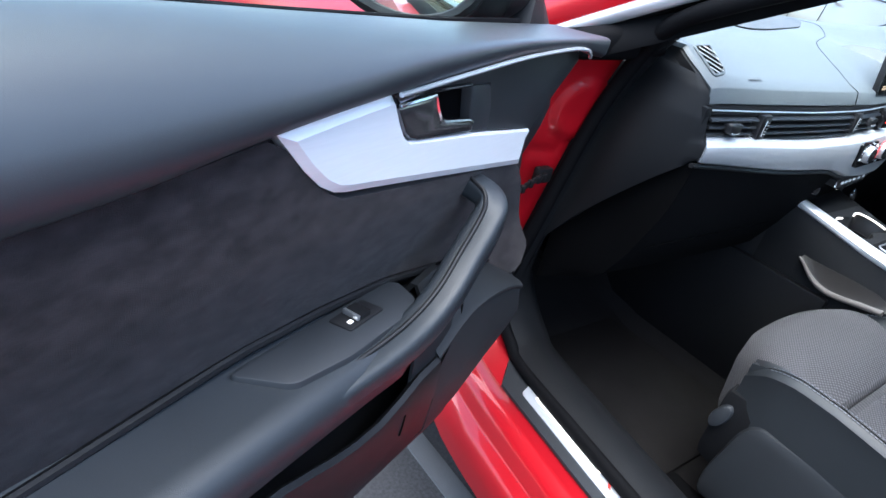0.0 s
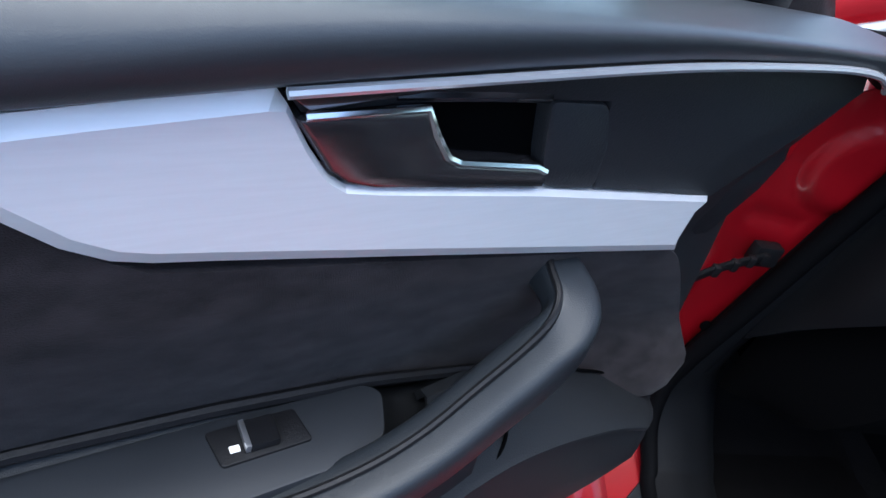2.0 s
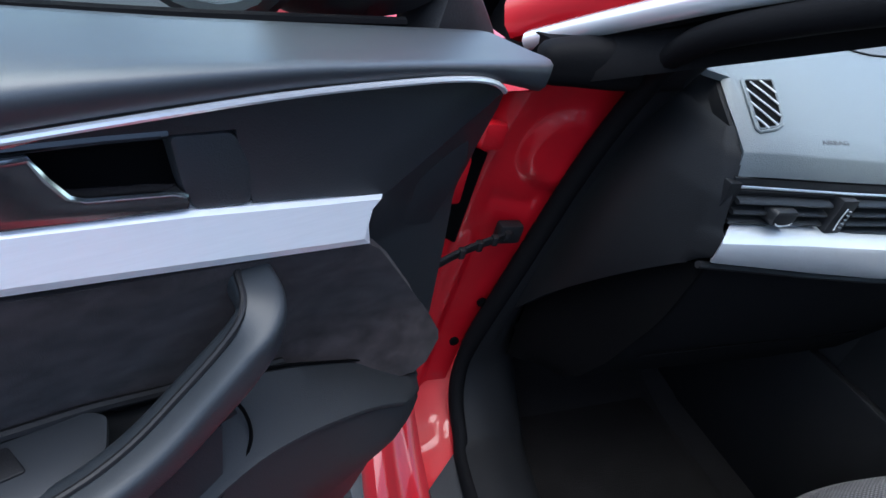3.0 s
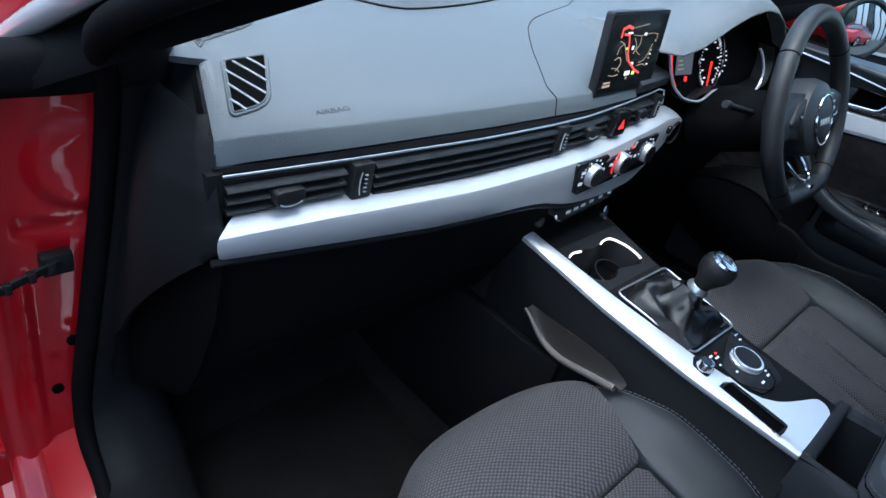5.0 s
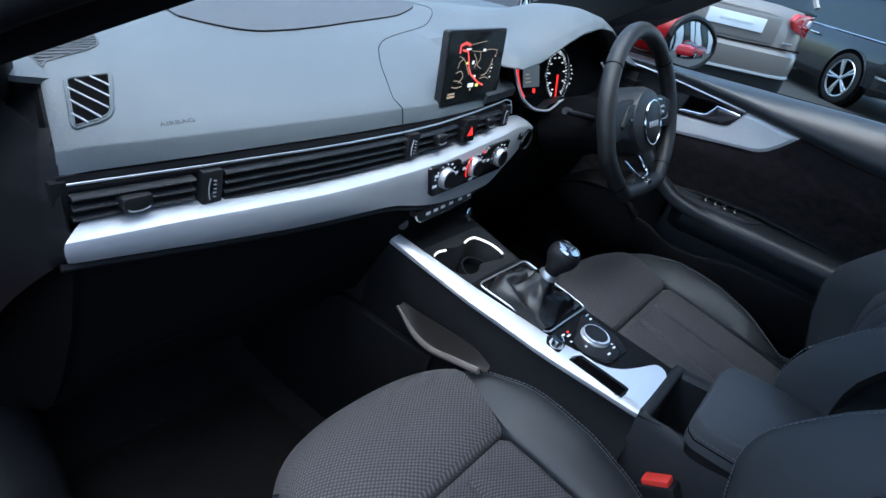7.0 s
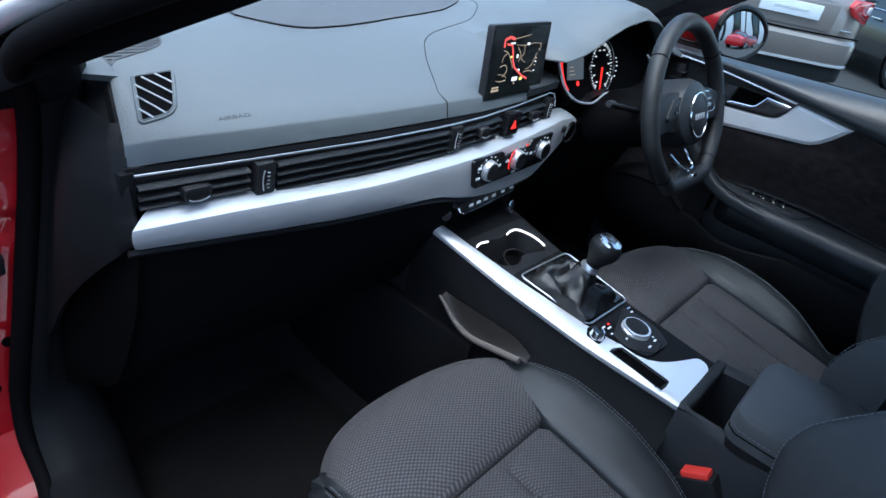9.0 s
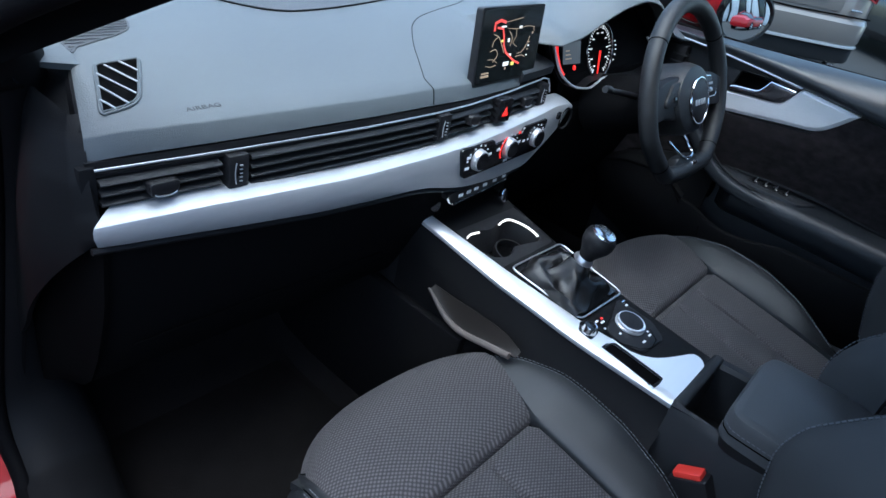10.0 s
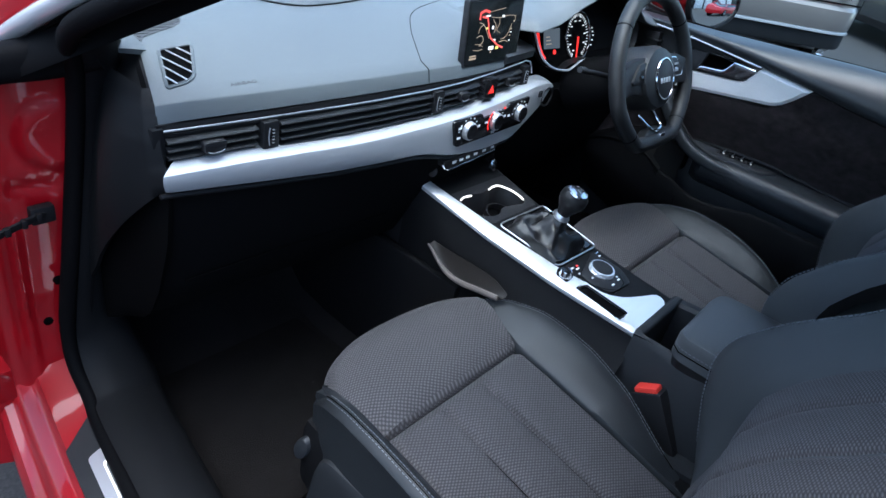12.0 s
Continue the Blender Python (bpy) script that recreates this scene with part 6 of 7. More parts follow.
# ---- seats ----
def build_seat(cx, label):
    s = thing("front_seat", (cx, -0.40, 0.25), label, "car seat", "front seats")
    hw = 0.156

    def inner(y, side):
        return hw + (lerp(y, [(-0.30, 0.0), (-0.27, 0.009), (-0.185, 0.043), (-0.15, 0.047)]) if side > 0 else 0.0)

    def zc(y):
        return smooth_lerp(y, [(-0.66, 0.500), (-0.50, 0.535), (-0.36, 0.560), (-0.315, 0.566), (-0.30, 0.567), (-0.25, 0.574), (-0.20, 0.572), (-0.165, 0.560), (-0.145, 0.540)])

    # front panel rolling over the leading edge
    prof = [(-0.299, 0.548), (-0.298, 0.561), (-0.292, 0.570), (-0.27, 0.5770), (-0.24, 0.5815), (-0.21, 0.5835), (-0.18, 0.5815), (-0.160, 0.576), (-0.142, 0.563), (-0.131, 0.541), (-0.128, 0.50), (-0.135, 0.42)]
    rows = []
    for x in span(-hw, hw, 24):
        k = abs(x) / hw
        bow = 0.025 * (1 - k * k) - (0.036 if x < 0 else 0.012) * k ** 4
        rows.append([(cx + x * inner(y, 1 if x > 0 else -1) / hw, y + bow * max(0, min(1, (y + 0.30) / 0.14)), z - (0.005 * k ** 6 if x > 0 else 0.010 * k ** 3) - 0.002) for y, z in prof])
    part("thigh_panel", shell(rows, 0.02), CLOTH_ROLL, s, "woven charcoal cloth thigh panel")
    # sitting panel with two long flutes
    rows = []
    for y in span(-0.301, -0.64, 26):
        row = []
        for x in span(-hw, hw, 61):
            z = zc(y) - 0.004
            z -= 0.010 * max(0, 1 - abs(y + 0.301) / 0.008)
            for gx in (-0.044, 0.044):
                g = gx * (1 + 0.10 * (-(y + 0.3)) / 0.3)
                depth = min(1.0, max(0.0, (-(y + 0.312)) / 0.02))
                z -= 0.0085 * depth * math.exp(-((x - g) / 0.0036) ** 2)
                z -= 0.004 * depth * math.exp(-((x - g) / 0.015) ** 2)
            z -= 0.008 * max(0, (abs(x) - hw + 0.010) / 0.010)
            row.append((cx + x, y, z))
        rows.append(row)
    part("seat_panel", shell(rows, 0.02), CLOTH, s, "woven charcoal cloth seat panel with two flutes")
    # Black tubes along the bottoms darken the two grooves.
    for gx in (-0.044, 0.044):
        part("flute_line", tube([(cx + gx * (1 - 0.10 * (y + 0.3) / 0.3), y, zc(y) - 0.0155) for y in span(-0.330, -0.63, 16)], 0.0012, 5), DEEP, s)
    # bolsters: the outer one slim, both sinking towards the backrest
    for side in (-1, 1):
        wide = [(-0.66, 0.030), (-0.56, 0.050), (-0.50, 0.064), (-0.42, 0.078), (-0.34, 0.087), (-0.28, 0.087), (-0.22, 0.070), (-0.18, 0.048), (-0.155, 0.026), (-0.142, 0.012)]
        slim = [(-0.66, 0.030), (-0.40, 0.031), (-0.28, 0.026), (-0.22, 0.021), (-0.19, 0.014), (-0.165, 0.004)]

        def crest(y):
            if side < 0:
                return smooth_lerp(y, [(-0.66, 0.475), (-0.56, 0.520), (-0.48, 0.556), (-0.40, 0.576), (-0.30, 0.584), (-0.24, 0.582), (-0.205, 0.572), (-0.18, 0.555), (-0.165, 0.535)])
            return smooth_lerp(y, [(-0.66, 0.475), (-0.56, 0.520), (-0.48, 0.562), (-0.40, 0.584), (-0.30, 0.592), (-0.22, 0.583), (-0.17, 0.566), (-0.142, 0.540)])

        def flank(y):
            return smooth_lerp(y, wide if side > 0 else slim)

        rows = []
        for y in span(-0.142 if side > 0 else -0.165, -0.66, 34):
            w, z0, zt = flank(y), zc(y) - 0.004, crest(y)
            fall = 0.010 if side < 0 else 0.016
            i0 = min(inner(y, side) - hw, w - 0.004)
            row = [(i0, z0 - 0.016), (i0, z0 - 0.003), (i0 + 0.04 * (w - i0), z0 + 0.003), (i0 + 0.30 * (w - i0), z0 + (zt - z0) * 0.42), (i0 + 0.62 * (w - i0), z0 + (zt - z0) * 0.82), (i0 + 0.88 * (w - i0), zt), (w + 0.003, zt - 0.003), (w + 0.010, zt - 0.012), (w + 0.4 * fall + 0.004, zt - 0.035), (w + fall, zt - 0.085), (w + fall, zt - 0.13), (w + 0.5 * fall, zt - 0.17)]
            rows.append([(cx + side * (hw + a), y, z) for a, z in row])
        part("bolster", shell(rows, 0.012 * side), BOLSTER, s, "black leatherette side bolster")
        for off in (-0.006, 0.002):
            stitches([(cx + side * (hw + flank(y) + off), y, crest(y) + (0.0010 if off < 0 else -0.0008)) for y in span(-0.165 if side > 0 else -0.195, -0.58, 34)], s, 0.0007)
        part("bolster_seam", tube([(cx + side * (hw + flank(y) - 0.002), y, crest(y) - 0.0004) for y in span(-0.155 if side > 0 else -0.18, -0.60, 34)], 0.0009, 5), DEEP, s)
    # backrest: leaning centre with side wings
    def edge_y(z):
        return smooth_lerp(z, [(0.50, -0.625), (0.56, -0.604), (0.63, -0.583), (0.70, -0.572), (0.75, -0.585), (0.81, -0.632), (0.877, -0.705), (1.0, -0.795), (1.15, -0.86)])

    def wing_depth(z):
        return smooth_lerp(z, [(0.50, 0.022), (0.55, 0.036), (0.60, 0.060), (0.66, 0.086), (0.71, 0.086), (0.78, 0.068), (0.85, 0.052), (1.0, 0.050), (1.15, 0.050)])

    rows = []
    for t in span(0, 1, 26):
        z = 0.50 + 0.65 * t
        wd = wing_depth(z)
        row = []
        for x in span(-0.275, 0.275, 41):
            k = abs(x) / 0.275
            wing = (k - 0.48) / 0.34 if k > 0.48 else 0.0
            wing = min(1.0, max(0.0, wing)) ** 0.95
            if k > 0.84:
                wing -= ((k - 0.84) / 0.16) ** 2 * 0.9
            row.append((cx + x * (1 - 0.14 * t * t), edge_y(z) - wd + wd * wing - 0.010 * math.exp(-((k - 0.51) / 0.02) ** 2), z))
        rows.append(row)
    part("backrest", shell(rows, 0.09), WING, s, "black leatherette backrest with deep side wings")
    rows = []
    for t in span(0.0, 0.98, 26):
        z = 0.50 + 0.65 * t
        wd = wing_depth(z)
        row = []
        for x in span(-0.140, 0.140, 51):
            y = edge_y(z) - wd + 0.010
            for gx in (-0.052, 0.052):
                y -= 0.010 * math.exp(-((x - gx) / 0.0045) ** 2) + 0.004 * math.exp(-((x - gx) / 0.014) ** 2)
            y -= 0.012 * max(0, (abs(x) - 0.124) / 0.016)
            row.append((cx + x * (1 - 0.14 * t * t), y, z))
        rows.append(row)
    part("back_panel", shell(rows, 0.012), CLOTH_ROLL, s, "woven charcoal cloth back panel with long flutes")
    for side in (-1, 1):
        stitches([(cx + side * 0.228 * (1 - 0.14 * ((z - 0.5) / 0.65) ** 2), edge_y(z) + 0.0008, z) for z in span(0.55, 1.05, 26)], s, 0.0009)
    head = rounded([(-0.13, 1.17), (0.13, 1.17), (0.12, 1.33), (-0.12, 1.33)], 0.05)
    part("headrest", prism([(cx + a, b) for a, b in head], lambda a, b, c: Vector((a, -0.885 + c - 0.1 * (b - 1.17), b)), -0.05, 0.03, 0.025), CLOTH_PLAIN, s)
    # frame, side valance and adjuster
    for side in (-1, 1):
        val = rounded([(-0.188, 0.340), (-0.205, 0.445), (-0.225, 0.480), (-0.40, 0.485), (-0.68, 0.50), (-0.72, 0.40), (-0.60, 0.30), (-0.19, 0.290)], 0.02)
        part("side_valance", prism(val, lambda a, b, c, side=side: Vector((cx + side * (0.172 + c if side < 0 else 0.235 + c), a, b)), -0.03, 0.025, 0.012), LOWER_TRIM, s, "black plastic side valance")
        part("rail", block(cx + side * 0.19 - 0.02, cx + side * 0.19 + 0.02, -0.75, -0.14, 0.238, 0.275, 0.006), DEEP, s)
    paddle = [(0.0135 * math.cos(2 * math.pi * j / 20), 0.027 * math.sin(2 * math.pi * j / 20)) for j in range(20)]
    part("adjuster", prism(paddle, lambda a, b, c: Vector((cx - 0.182 - c - 0.1 * a, -0.169 + a - 0.25 * b, 0.446 + b)), -0.02, 0.012, 0.005), PAD_DARK, s, "seat adjustment paddle")
    part("cushion_base", block(cx - 0.185, cx + 0.205, -0.66, -0.15, 0.34, 0.50, 0.03), SIDE_BLACK, s)
    return s


seat = build_seat(-0.351, "charcoal cloth and black leatherette passenger seat")
drv = copy_thing(seat, Matrix.Translation((0.351, -0.40, 0.25)))
tagged(drv, "charcoal cloth and black leatherette driver's seat")

# belt buckle
bk = thing("seat_belt_buckle", (-0.112, -0.50, 0.40), "black seat belt buckle with a red release button", "seat belt")
bt = pose(-0.110, -0.505, 0.576, -33, 0, 0)
part("stalk", block(-0.015, 0.015, -0.027, 0.027, -0.13, -0.003, 0.005, lambda a, b, c: bt @ Vector((a, b, c))), BLACK, bk)
part("release_button", block(-0.011, 0.011, -0.0195, 0.0195, -0.006, 0.005, 0.003, lambda a, b, c: bt @ Vector((a, b, c))), BUCKLE_RED, bk, "red release button")

# ---- steering wheel ----
sw = thing("steering_wheel", (0.375, -0.148, 0.919), "black leather flat-bottomed steering wheel", "steering wheel")
tiltw = radians(21.6)


def wp(a, b, c):
    """a to the right, b up the wheel's plane, c towards the driver."""
    return Vector((0.375 + a, -0.148 + b * math.sin(tiltw) - c * math.cos(tiltw), 0.919 + b * math.cos(tiltw) + c * math.sin(tiltw)))


R = 0.170
ring = []
for k in range(64):
    a = 2 * math.pi * k / 64
    x, z = R * math.cos(a), R * math.sin(a)
    if z < -0.05:
        x *= 1 - 0.22 * ((-0.05 - z) / 0.12) ** 1.3
    if z < -0.132:
        z = -0.132 - 0.12 * (-0.132 - z)
    ring.append((x, z))
rim_p = [wp(x, z, 0.0) for x, z in ring]
part("rim", tube(rim_p, 0.0165, 14, closed=True, up=(0, -1, 0.4)), WHEEL_SKIN, sw, "thick black leather rim")
for a in (40, 140, 222, 318):
    x, z = ring[round(a / 360 * 64)]
    tdir = Vector((-z, x)).normalized() * 0.0012
    part("rim_seam", tube([wp(x - tdir.x, z - tdir.y, 0), wp(x + tdir.x, z + tdir.y, 0)], 0.0170, 14, up=(0, -1, 0.4)), DEEP, sw)
hub = [(0.080 * math.cos(2 * math.pi * j / 32), 0.066 * math.sin(2 * math.pi * j / 32) * (1.0 if j < 16 else 1.05)) for j in range(32)]
part("hub", prism(hub, lambda a, b, c: wp(a, b, c), -0.05, 0.022, 0.022), WHEEL_SKIN, sw, "black airbag hub")
for side in (-1, 1):
    spo = [(side * 0.050, 0.046), (side * 0.110, 0.040), (side * 0.160, 0.026), (side * 0.162, -0.028), (side * 0.110, -0.024), (side * 0.050, -0.036)]
    sp_ = part("spoke", prism(spo, lambda a, b, c: wp(a, b, c), -0.012, 0.008, 0.004), BLACK, sw)
    keys = rounded([(side * 0.052, 0.037), (side * 0.090, 0.034), (side * 0.124, 0.002), (side * 0.118, -0.006), (side * 0.066, -0.006)], 0.006)
    part("key_pad", prism(keys, lambda a, b, c: wp(a, b, c), 0.0, 0.013, 0.003), BLACK, sp_, "black key pad")
    if side > 0:
        part("key_edge", tube([wp(a, b, 0.0115) for a, b in keys], 0.0013, 5, closed=True), CHROME, sp_)
    for kb in (0.006, 0.020):
        part("key_symbol", block(0.078, 0.098, kb - 0.0022, kb + 0.0022, 0.0125, 0.0136, 0, lambda a, b, c, side=side: wp(side * a, b, c)), GREY_MARK if side < 0 else CLIMATE, sp_)
    part("roller", lathe([(0.004, -0.006), (0.005, 0), (0.004, 0.006)], Matrix.Translation(wp(side * 0.086, 0.008, 0.012)) @ pose(0, 0, 0, 0, 90, 0), 12), KNOB if side > 0 else GLOSS, sp_)
low_sp = rounded([(-0.034, -0.108), (0.036, -0.108), (0.060, -0.120), (0.085, -0.142), (-0.085, -0.142), (-0.060, -0.120)], 0.008)
lsp = part("lower_spoke", prism(low_sp, lambda a, b, c: wp(a, b, c), -0.016, 0.004, 0.005), WHEEL_SKIN, sw)
part("spoke_outline", tube([wp(p.x, p.y, p.z) for p in spline([(-0.042, -0.074, -0.016), (-0.037, -0.088, -0.008), (-0.022, -0.107, 0.004), (0.004, -0.1125, 0.007), (0.022, -0.106, 0.004), (0.028, -0.086, -0.008), (0.029, -0.066, -0.022)], 5)], 0.0030, 8), CHROME, lsp, "chrome spoke outline")
part("badge", prism(rounded([(0.002, -0.121), (0.024, -0.121), (0.024, -0.129), (0.002, -0.129)], 0.002), lambda a, b, c: wp(a, b, c), 0.003, 0.0150, 0.001), CHROME, sw, "small silver badge")
part("emblem_plate", lathe([(0.042, 0.010), (0.042, 0.0245), (0.039, 0.0265)], Matrix.Translation(wp(0, -0.004, 0)) @ Matrix(((1, 0, 0, 0), (0, math.sin(tiltw), -math.cos(tiltw), 0), (0, math.cos(tiltw), math.sin(tiltw), 0), (0, 0, 0, 1))), 32), BLACK, sw)
part("emblem_ring", tube([wp(0.0425 * math.cos(a), -0.004 + 0.0425 * math.sin(a), 0.0250) for a in [2 * math.pi * j / 36 for j in range(36)]], 0.0020, 6, closed=True), CHROME, sw, "chrome emblem ring")
for k in range(4):
    part("emblem_bar", block(-0.0245 + 0.0130 * k, -0.0165 + 0.0130 * k, -0.012, -0.001, 0.0262, 0.0280, 0.001, lambda a, b, c: wp(a, b, c)), CLIMATE, sw)
part("column_shroud", grid([[wp(r * math.cos(a), r * 0.85 * math.sin(a) - 0.01, c) for a in [2 * math.pi * j / 20 for j in range(20)]] for r, c in ((0.050, -0.028), (0.062, -0.05), (0.068, -0.10), (0.075, -0.19))], wrap_cols=True, cap=True), FASCIA, sw, "black steering column shroud")
for side in (-1, 1):
    part("stalk", tube([wp(side * 0.05, 0.01, -0.075), wp(side * 0.115, 0.025, -0.078), wp(side * 0.165, 0.034, -0.075)], 0.0055, 10), BLACK, sw, "control stalk")
    part("stalk_end", tube([wp(side * 0.158, 0.034, -0.075), wp(side * 0.164, 0.036, -0.075), wp(side * 0.178, 0.038, -0.074), wp(side * 0.182, 0.038, -0.073)], 0.0065, 12, flat=0.9), PAD_DARK, sw, "grey stalk end")



# ---- parked cars ----
def build_wheel(owner, m, r=0.33, rim=0.245):
    w = part("wheel", lathe([(rim - 0.01, -0.10), (r - 0.03, -0.105), (r - 0.006, -0.09), (r, -0.06), (r, 0.06), (r - 0.006, 0.09), (r - 0.03, 0.105), (rim, 0.10), (rim - 0.01, 0.03)], m, 40), TYRE, owner, "black tyre on an alloy wheel")
    part("rim", lathe([(rim + 0.004, 0.098), (rim - 0.004, 0.108), (rim - 0.016, 0.104), (rim - 0.022, 0.06)], m, 40, False), RIM, w, "bright alloy rim")
    part("rim_well", lathe([(rim - 0.015, 0.030), (rim - 0.018, 0.040), (0.02, 0.042)], m, 24), DEEP, w)
    part("hub_cap", lathe([(0.045, 0.07), (0.042, 0.092), (0.03, 0.098)], m, 20), RIM, w)
    for k in range(5):
        for off in (-0.11, 0.11):
            a = 2 * math.pi * k / 5 + 0.3
            b = a + off
            p, q = Vector((0.03 * math.cos(a), 0.03 * math.sin(a), 0.088)), Vector(((rim - 0.012) * math.cos(b), (rim - 0.012) * math.sin(b), 0.098))
            part("spoke", tube([m @ p, m @ ((p + q) / 2 + Vector((0, 0, 0.006))), m @ q], 0.015, 8, flat=1.0), RIM, w)
    return w


def build_car(name, m, label, paint, length=4.5, width=1.84, height=1.45, suv=False):
    """A parked car; its own x runs to its right, y forwards, from the middle of its length."""
    c = thing(name, m.translation, label, "car", "parked cars")
    L, W = length / 2, width / 2
    belt = 1.10 if suv else 0.90
    sections = [(-L, 0.62, 0.90, 0.45), (-L + 0.06, 0.80, 0.96, 0.36), (-L + 0.18, 0.93, 0.99, 0.30), (-L + 0.42, 0.99, 1.0, 0.24), (-L * 0.5, 1.0, 1.0, 0.22), (0, 1.0, 1.0, 0.22), (L * 0.45, 1.0, 0.98, 0.22), (L - 0.4, 0.97, 0.86, 0.24), (L - 0.06, 0.90, 0.78, 0.28), (L, 0.80, 0.62, 0.40)]
    def rear_y(a):
        return -L + lerp(abs(a) / W, [(0.0, 0.0), (0.58, 0.0), (0.72, 0.03), (0.80, 0.06), (0.93, 0.18), (0.99, 0.42)])

    rows = []
    for i, (y, wf, top, bot) in enumerate(sections):
        w = W * wf
        zt = belt * top
        rows.append([m @ Vector((x, y, z)) for x, z in ((-w * 0.9, bot), (-w, bot + 0.10), (-w, 0.62), (-w * 0.97, zt - 0.10), (-w * 0.90, zt - 0.02), (-w * 0.5, zt), (w * 0.5, zt), (w * 0.90, zt - 0.02), (w * 0.97, zt - 0.10), (w, 0.62), (w, bot + 0.10), (w * 0.9, bot))])
    part("body", grid(rows, wrap_cols=True, cap=True), paint, c)
    cab = [(-L + 0.10 if suv else -L + 0.30, belt - 0.02, 0.90), (-L + 0.45 if suv else -L + 0.95, height - 0.06, 0.74), (-0.2, height, 0.72), (0.35, height - 0.03, 0.72), (1.15, belt - 0.02, 0.86)]
    rows = []
    for y, z, wf in cab:
        w = W * wf
        rows.append([m @ Vector((x, y, zz)) for x, zz in ((-W * 0.92, belt - 0.06), (-w, z - 0.03), (-w * 0.8, z), (w * 0.8, z), (w, z - 0.03), (W * 0.92, belt - 0.06))])
    part("cabin_glass", grid(rows, wrap_cols=True, cap=True), CAR_GLASS, c, "dark tinted cabin glass")
    part("roof", shell([[m @ Vector((W * 0.70 * k, y, z)) for k in span(-1, 1, 7)] for y, z in ((-L + 0.50 if suv else -L + 1.0, height - 0.045), (-0.2, height + 0.012), (0.36, height - 0.018))], -0.01), paint, c)
    for side in (-1, 1):
        part("pillar", tube([m @ Vector((side * W * 0.90, -L + 0.15 if suv else -L + 0.4, belt)), m @ Vector((side * W * 0.735, -L + 0.5 if suv else -L + 1.0, height - 0.05)), m @ Vector((side * W * 0.725, 0.35, height - 0.02)), m @ Vector((side * W * 0.87, 1.15, belt - 0.01))], 0.035, 8), paint, c)
        part("waist_trim", tube([m @ Vector((side * W * 0.915, -L + 0.5, belt - 0.02)), m @ Vector((side * W * 0.925, 1.0, belt - 0.04))], 0.010, 6), CHROME, c, "bright waistline trim")
        for y in (-0.55, 0.35):
            part("handle", block(-0.1, 0.1, -0.012, 0.012, -0.012, 0.012, 0.006, lambda a, b, d_, side=side, y=y: m @ Vector((side * (W + 0.005 + b), y + a, belt - 0.14 + d_))), CHROME, c, "bright door handle")
            part("door_gap", tube([m @ Vector((side * (W + 0.001), y + 0.22, 0.32)), m @ Vector((side * (W + 0.001), y + 0.22, 0.70)), m @ Vector((side * W * 0.97, y + 0.22, belt - 0.10))], 0.004, 5), DEEP, c)
        for y in (-L + 0.92, L - 0.88):
            arch = [m @ Vector((side * (W + 0.004), y + 0.385 * math.cos(a), 0.33 + 0.385 * math.sin(a))) for a in span(0, math.pi, 16)]
            # Black disc flush on the body stands for the arch's shaded hollow.
            part("wheel_arch_shade", lathe([(0.385, -0.12), (0.385, 0.0), (0.02, 0.004)], m @ pose(side * (W + 0.001), y, 0.33, 0, side * 90, 0), 32), DEEP, c)
            part("arch_lip", tube(arch, 0.012, 6), paint, c)
            build_wheel(c, m @ pose(side * (W - 0.085), y, 0.33, 0, side * 90, 0))
        part("tail_lamp", prism(rounded([(side * W * 0.93, belt - 0.06), (side * W * 0.90, belt - 0.26), (side * W * 0.62, belt - 0.20), (side * W * 0.55, belt - 0.13), (side * W * 0.62, belt - 0.07)], 0.02), lambda a, b, d_: m @ Vector((a, rear_y(a) - d_, b)), -0.10, 0.035, 0.015), LAMP_RED, c, "red tail lamp")
        part("lamp_core", prism(rounded([(side * W * 0.88, belt - 0.10), (side * W * 0.86, belt - 0.17), (side * W * 0.76, belt - 0.15), (side * W * 0.78, belt - 0.10)], 0.015), lambda a, b, d_: m @ Vector((a, rear_y(a) - d_, b)), 0.03, 0.042, 0.004), LAMP_CLEAR, c)
        part("head_lamp", prism(rounded([(side * W * 0.90, 0.70), (side * W * 0.88, 0.58), (side * W * 0.52, 0.60), (side * W * 0.50, 0.66)], 0.02), lambda a, b, d_: m @ Vector((a, L - 0.06 + d_ - 0.4 * max(0, abs(a) / W - 0.75), b)), -0.05, 0.04, 0.01), LAMP_CLEAR, c)
        part("exhaust", lathe([(0.04, 0), (0.04, 0.06), (0.033, 0.06), (0.033, 0.02)], m @ pose(side * W * 0.6, -L + 0.02, 0.30, 90, 0, 0), 16), CHROME, c)
    part("rear_recess", block(-W * 0.48, W * 0.48, -L - 0.012, -L + 0.10, belt - 0.36, belt - 0.13, 0.02, lambda a, b, d_: m @ Vector((a, b, d_))), paint, c)
    part("number_plate", block(-0.30, 0.26, -L - 0.030, -L - 0.01, belt - 0.28, belt - 0.165, 0.004, lambda a, b, d_: m @ Vector((a, b, d_))), PLATE_WHITE, c, "white rear plate with faint printing")
    part("plate_print", block(-0.18, 0.14, -L - 0.034, -L - 0.029, belt - 0.232, belt - 0.215, 0, lambda a, b, d_: m @ Vector((a, b, d_))), CLADDING, c)
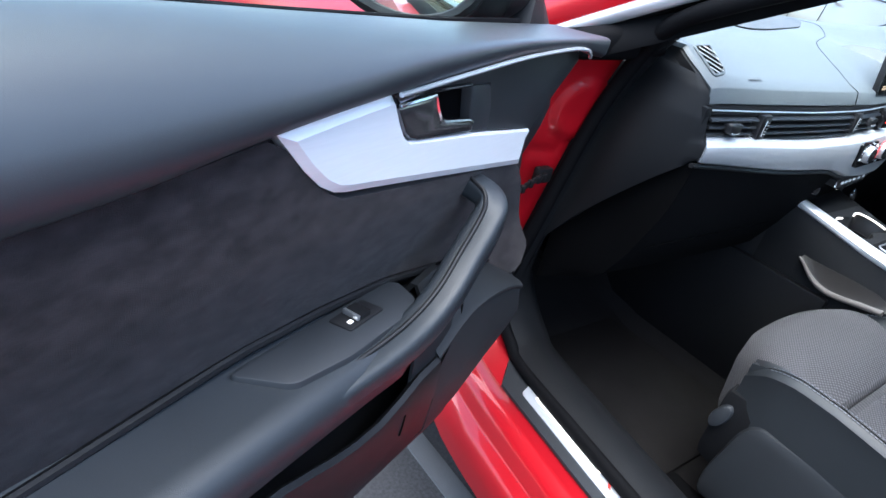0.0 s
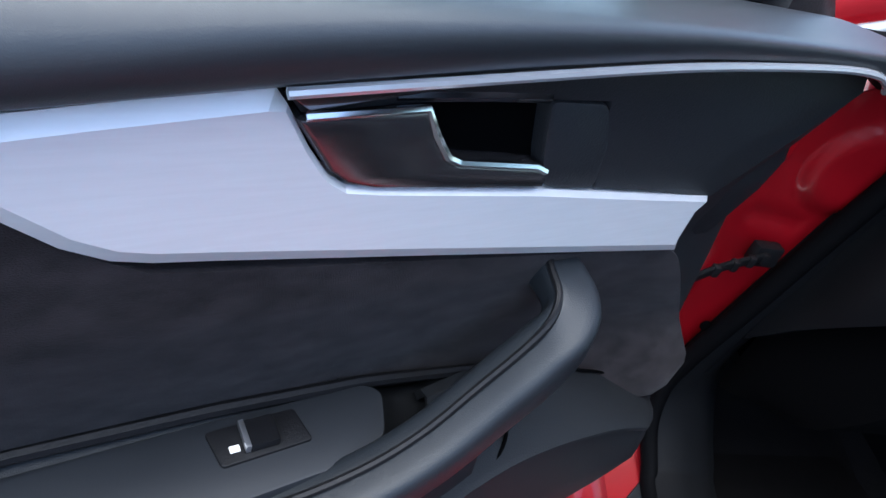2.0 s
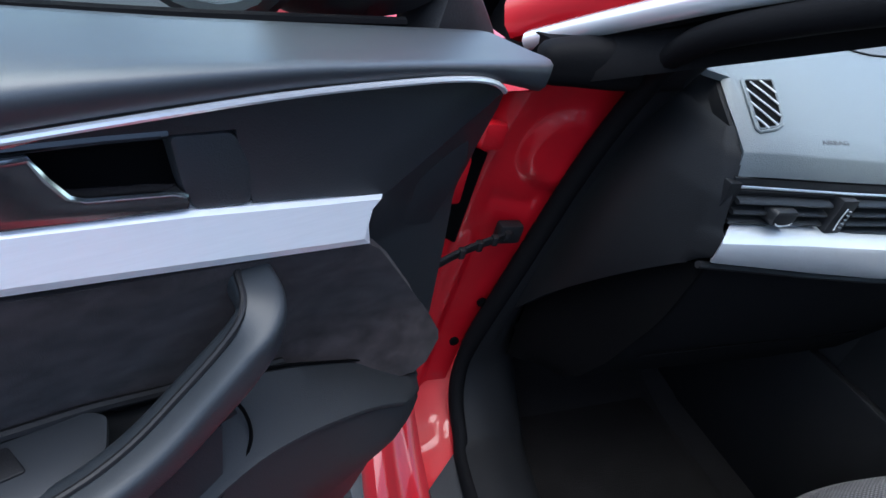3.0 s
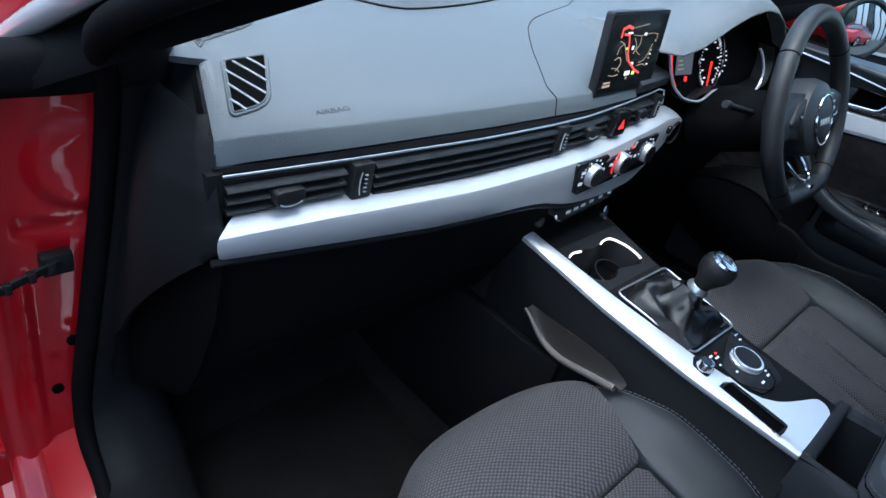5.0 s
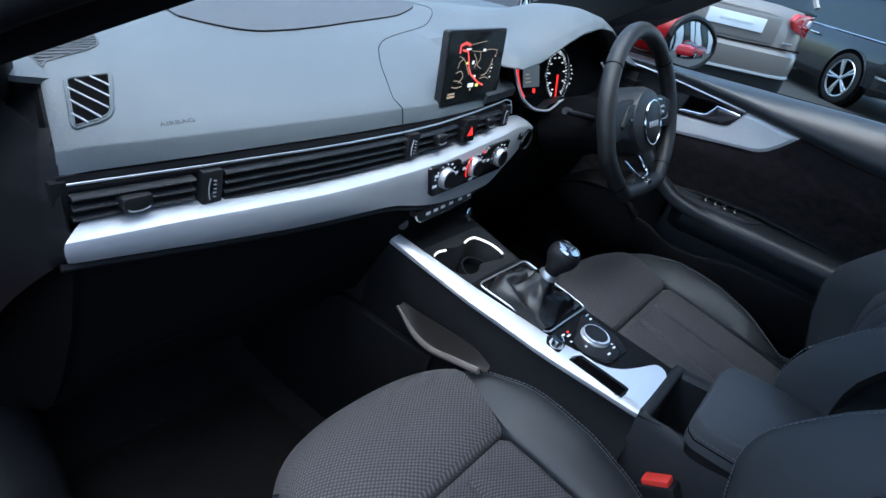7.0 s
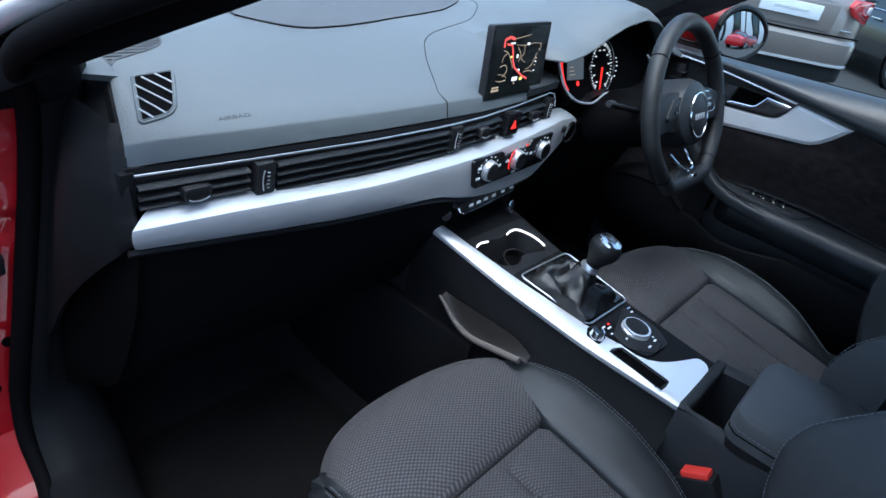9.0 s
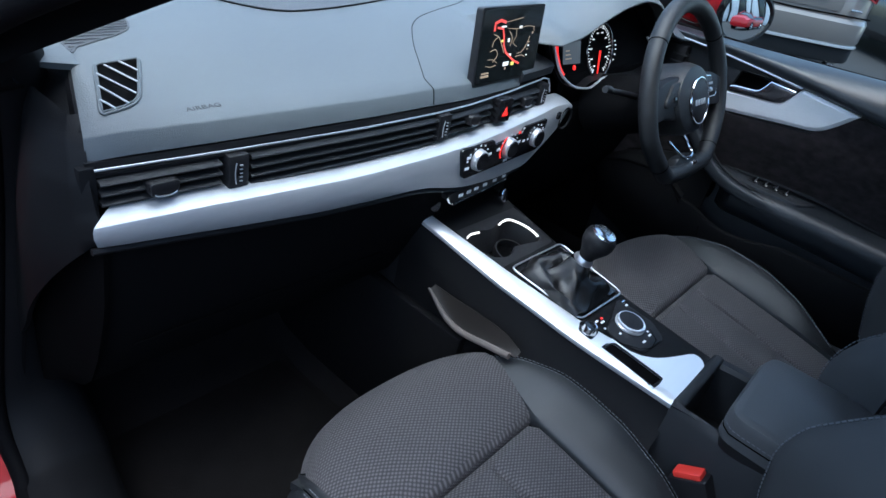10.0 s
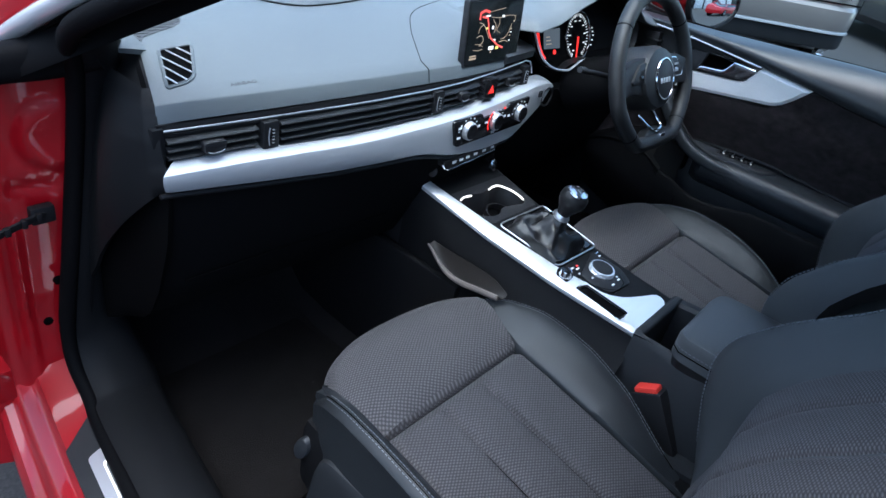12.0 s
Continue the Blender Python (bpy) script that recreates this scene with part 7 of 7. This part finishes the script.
    def wrap(z0, z1, out):
        return grid([[m @ Vector((a, rear_y(a) + b, z)) for b, z in ((0.05, z0), (-out + 0.01, z0), (-out, z0 + 0.015), (-out, z1 - 0.03), (-out + 0.03, z1), (0.05, z1))] for a in span(-W * 0.985, W * 0.985, 24)], wrap_cols=True, cap=True)

    part("bumper_band", wrap(0.50, 0.70 if suv else 0.63, 0.05), paint, c)
    part("bumper_trim", wrap(0.475, 0.505, 0.058), BUMPER_SILVER, c, "silver strip along the bumper")
    part("lower_valance", wrap(0.34, 0.49, 0.025), TYRE, c, "black plastic lower bumper")
    part("tailgate_gap", tube([m @ Vector((x, -L - 0.014, belt - 0.385 + 0.02 * abs(x))) for x in span(-W * 0.8, W * 0.8, 9)], 0.007, 5), DEEP, c)
    for x in (-0.55, 0.55):
        part("badge", block(x - 0.05, x + 0.05, -L - 0.022, -L - 0.008, belt - 0.335, belt - 0.315, 0.003, lambda a, b, d_: m @ Vector((a, b, d_))), CHROME, c)
    return c


for side in (-1, 1):
    for y in (0.98, -1.86):
        build_wheel(car, pose(side * 0.815, y, 0.33, 0, side * 90, 0))
build_car("parked_suv", pose(6.93, 2.50, 0, 0, 0, -45), "grey-brown metallic estate car parked with its tail this way", SILVER_PAINT, 4.5, 1.76, 1.62, True)
build_car("parked_saloon", pose(11.0, 0.64, 0, 0, 0, -45), "black saloon car parked side on with alloy wheels", BLACK_PAINT, 4.7, 1.84, 1.43, False)
build_car("parked_hatchback", pose(8.6, -11.5, 0, 0, 0, 62), "bright red hatchback parked behind", RED, 4.1, 1.78, 1.45, True)

# glazed showroom behind, seen in the wing mirror
room = thing("showroom", (6, -20, 0), "white clad showroom building with tall window bars", "building", kind="structure")
part("wall", block(-16, 26, -24, -22, 0, 6.5, 0.05), CLADDING, room)
for k in range(22):
    x = -12 + 1.6 * k
    part("window", block(x - 0.65, x + 0.65, -22.0, -21.95, 0.4, 5.4, 0.01), CAR_GLASS if k % 3 == 1 else LAMP_CLEAR, room)
    part("mullion", block(x + 0.72, x + 0.88, -22.05, -21.8, 0.0, 6.3, 0.02), BLACK, room)
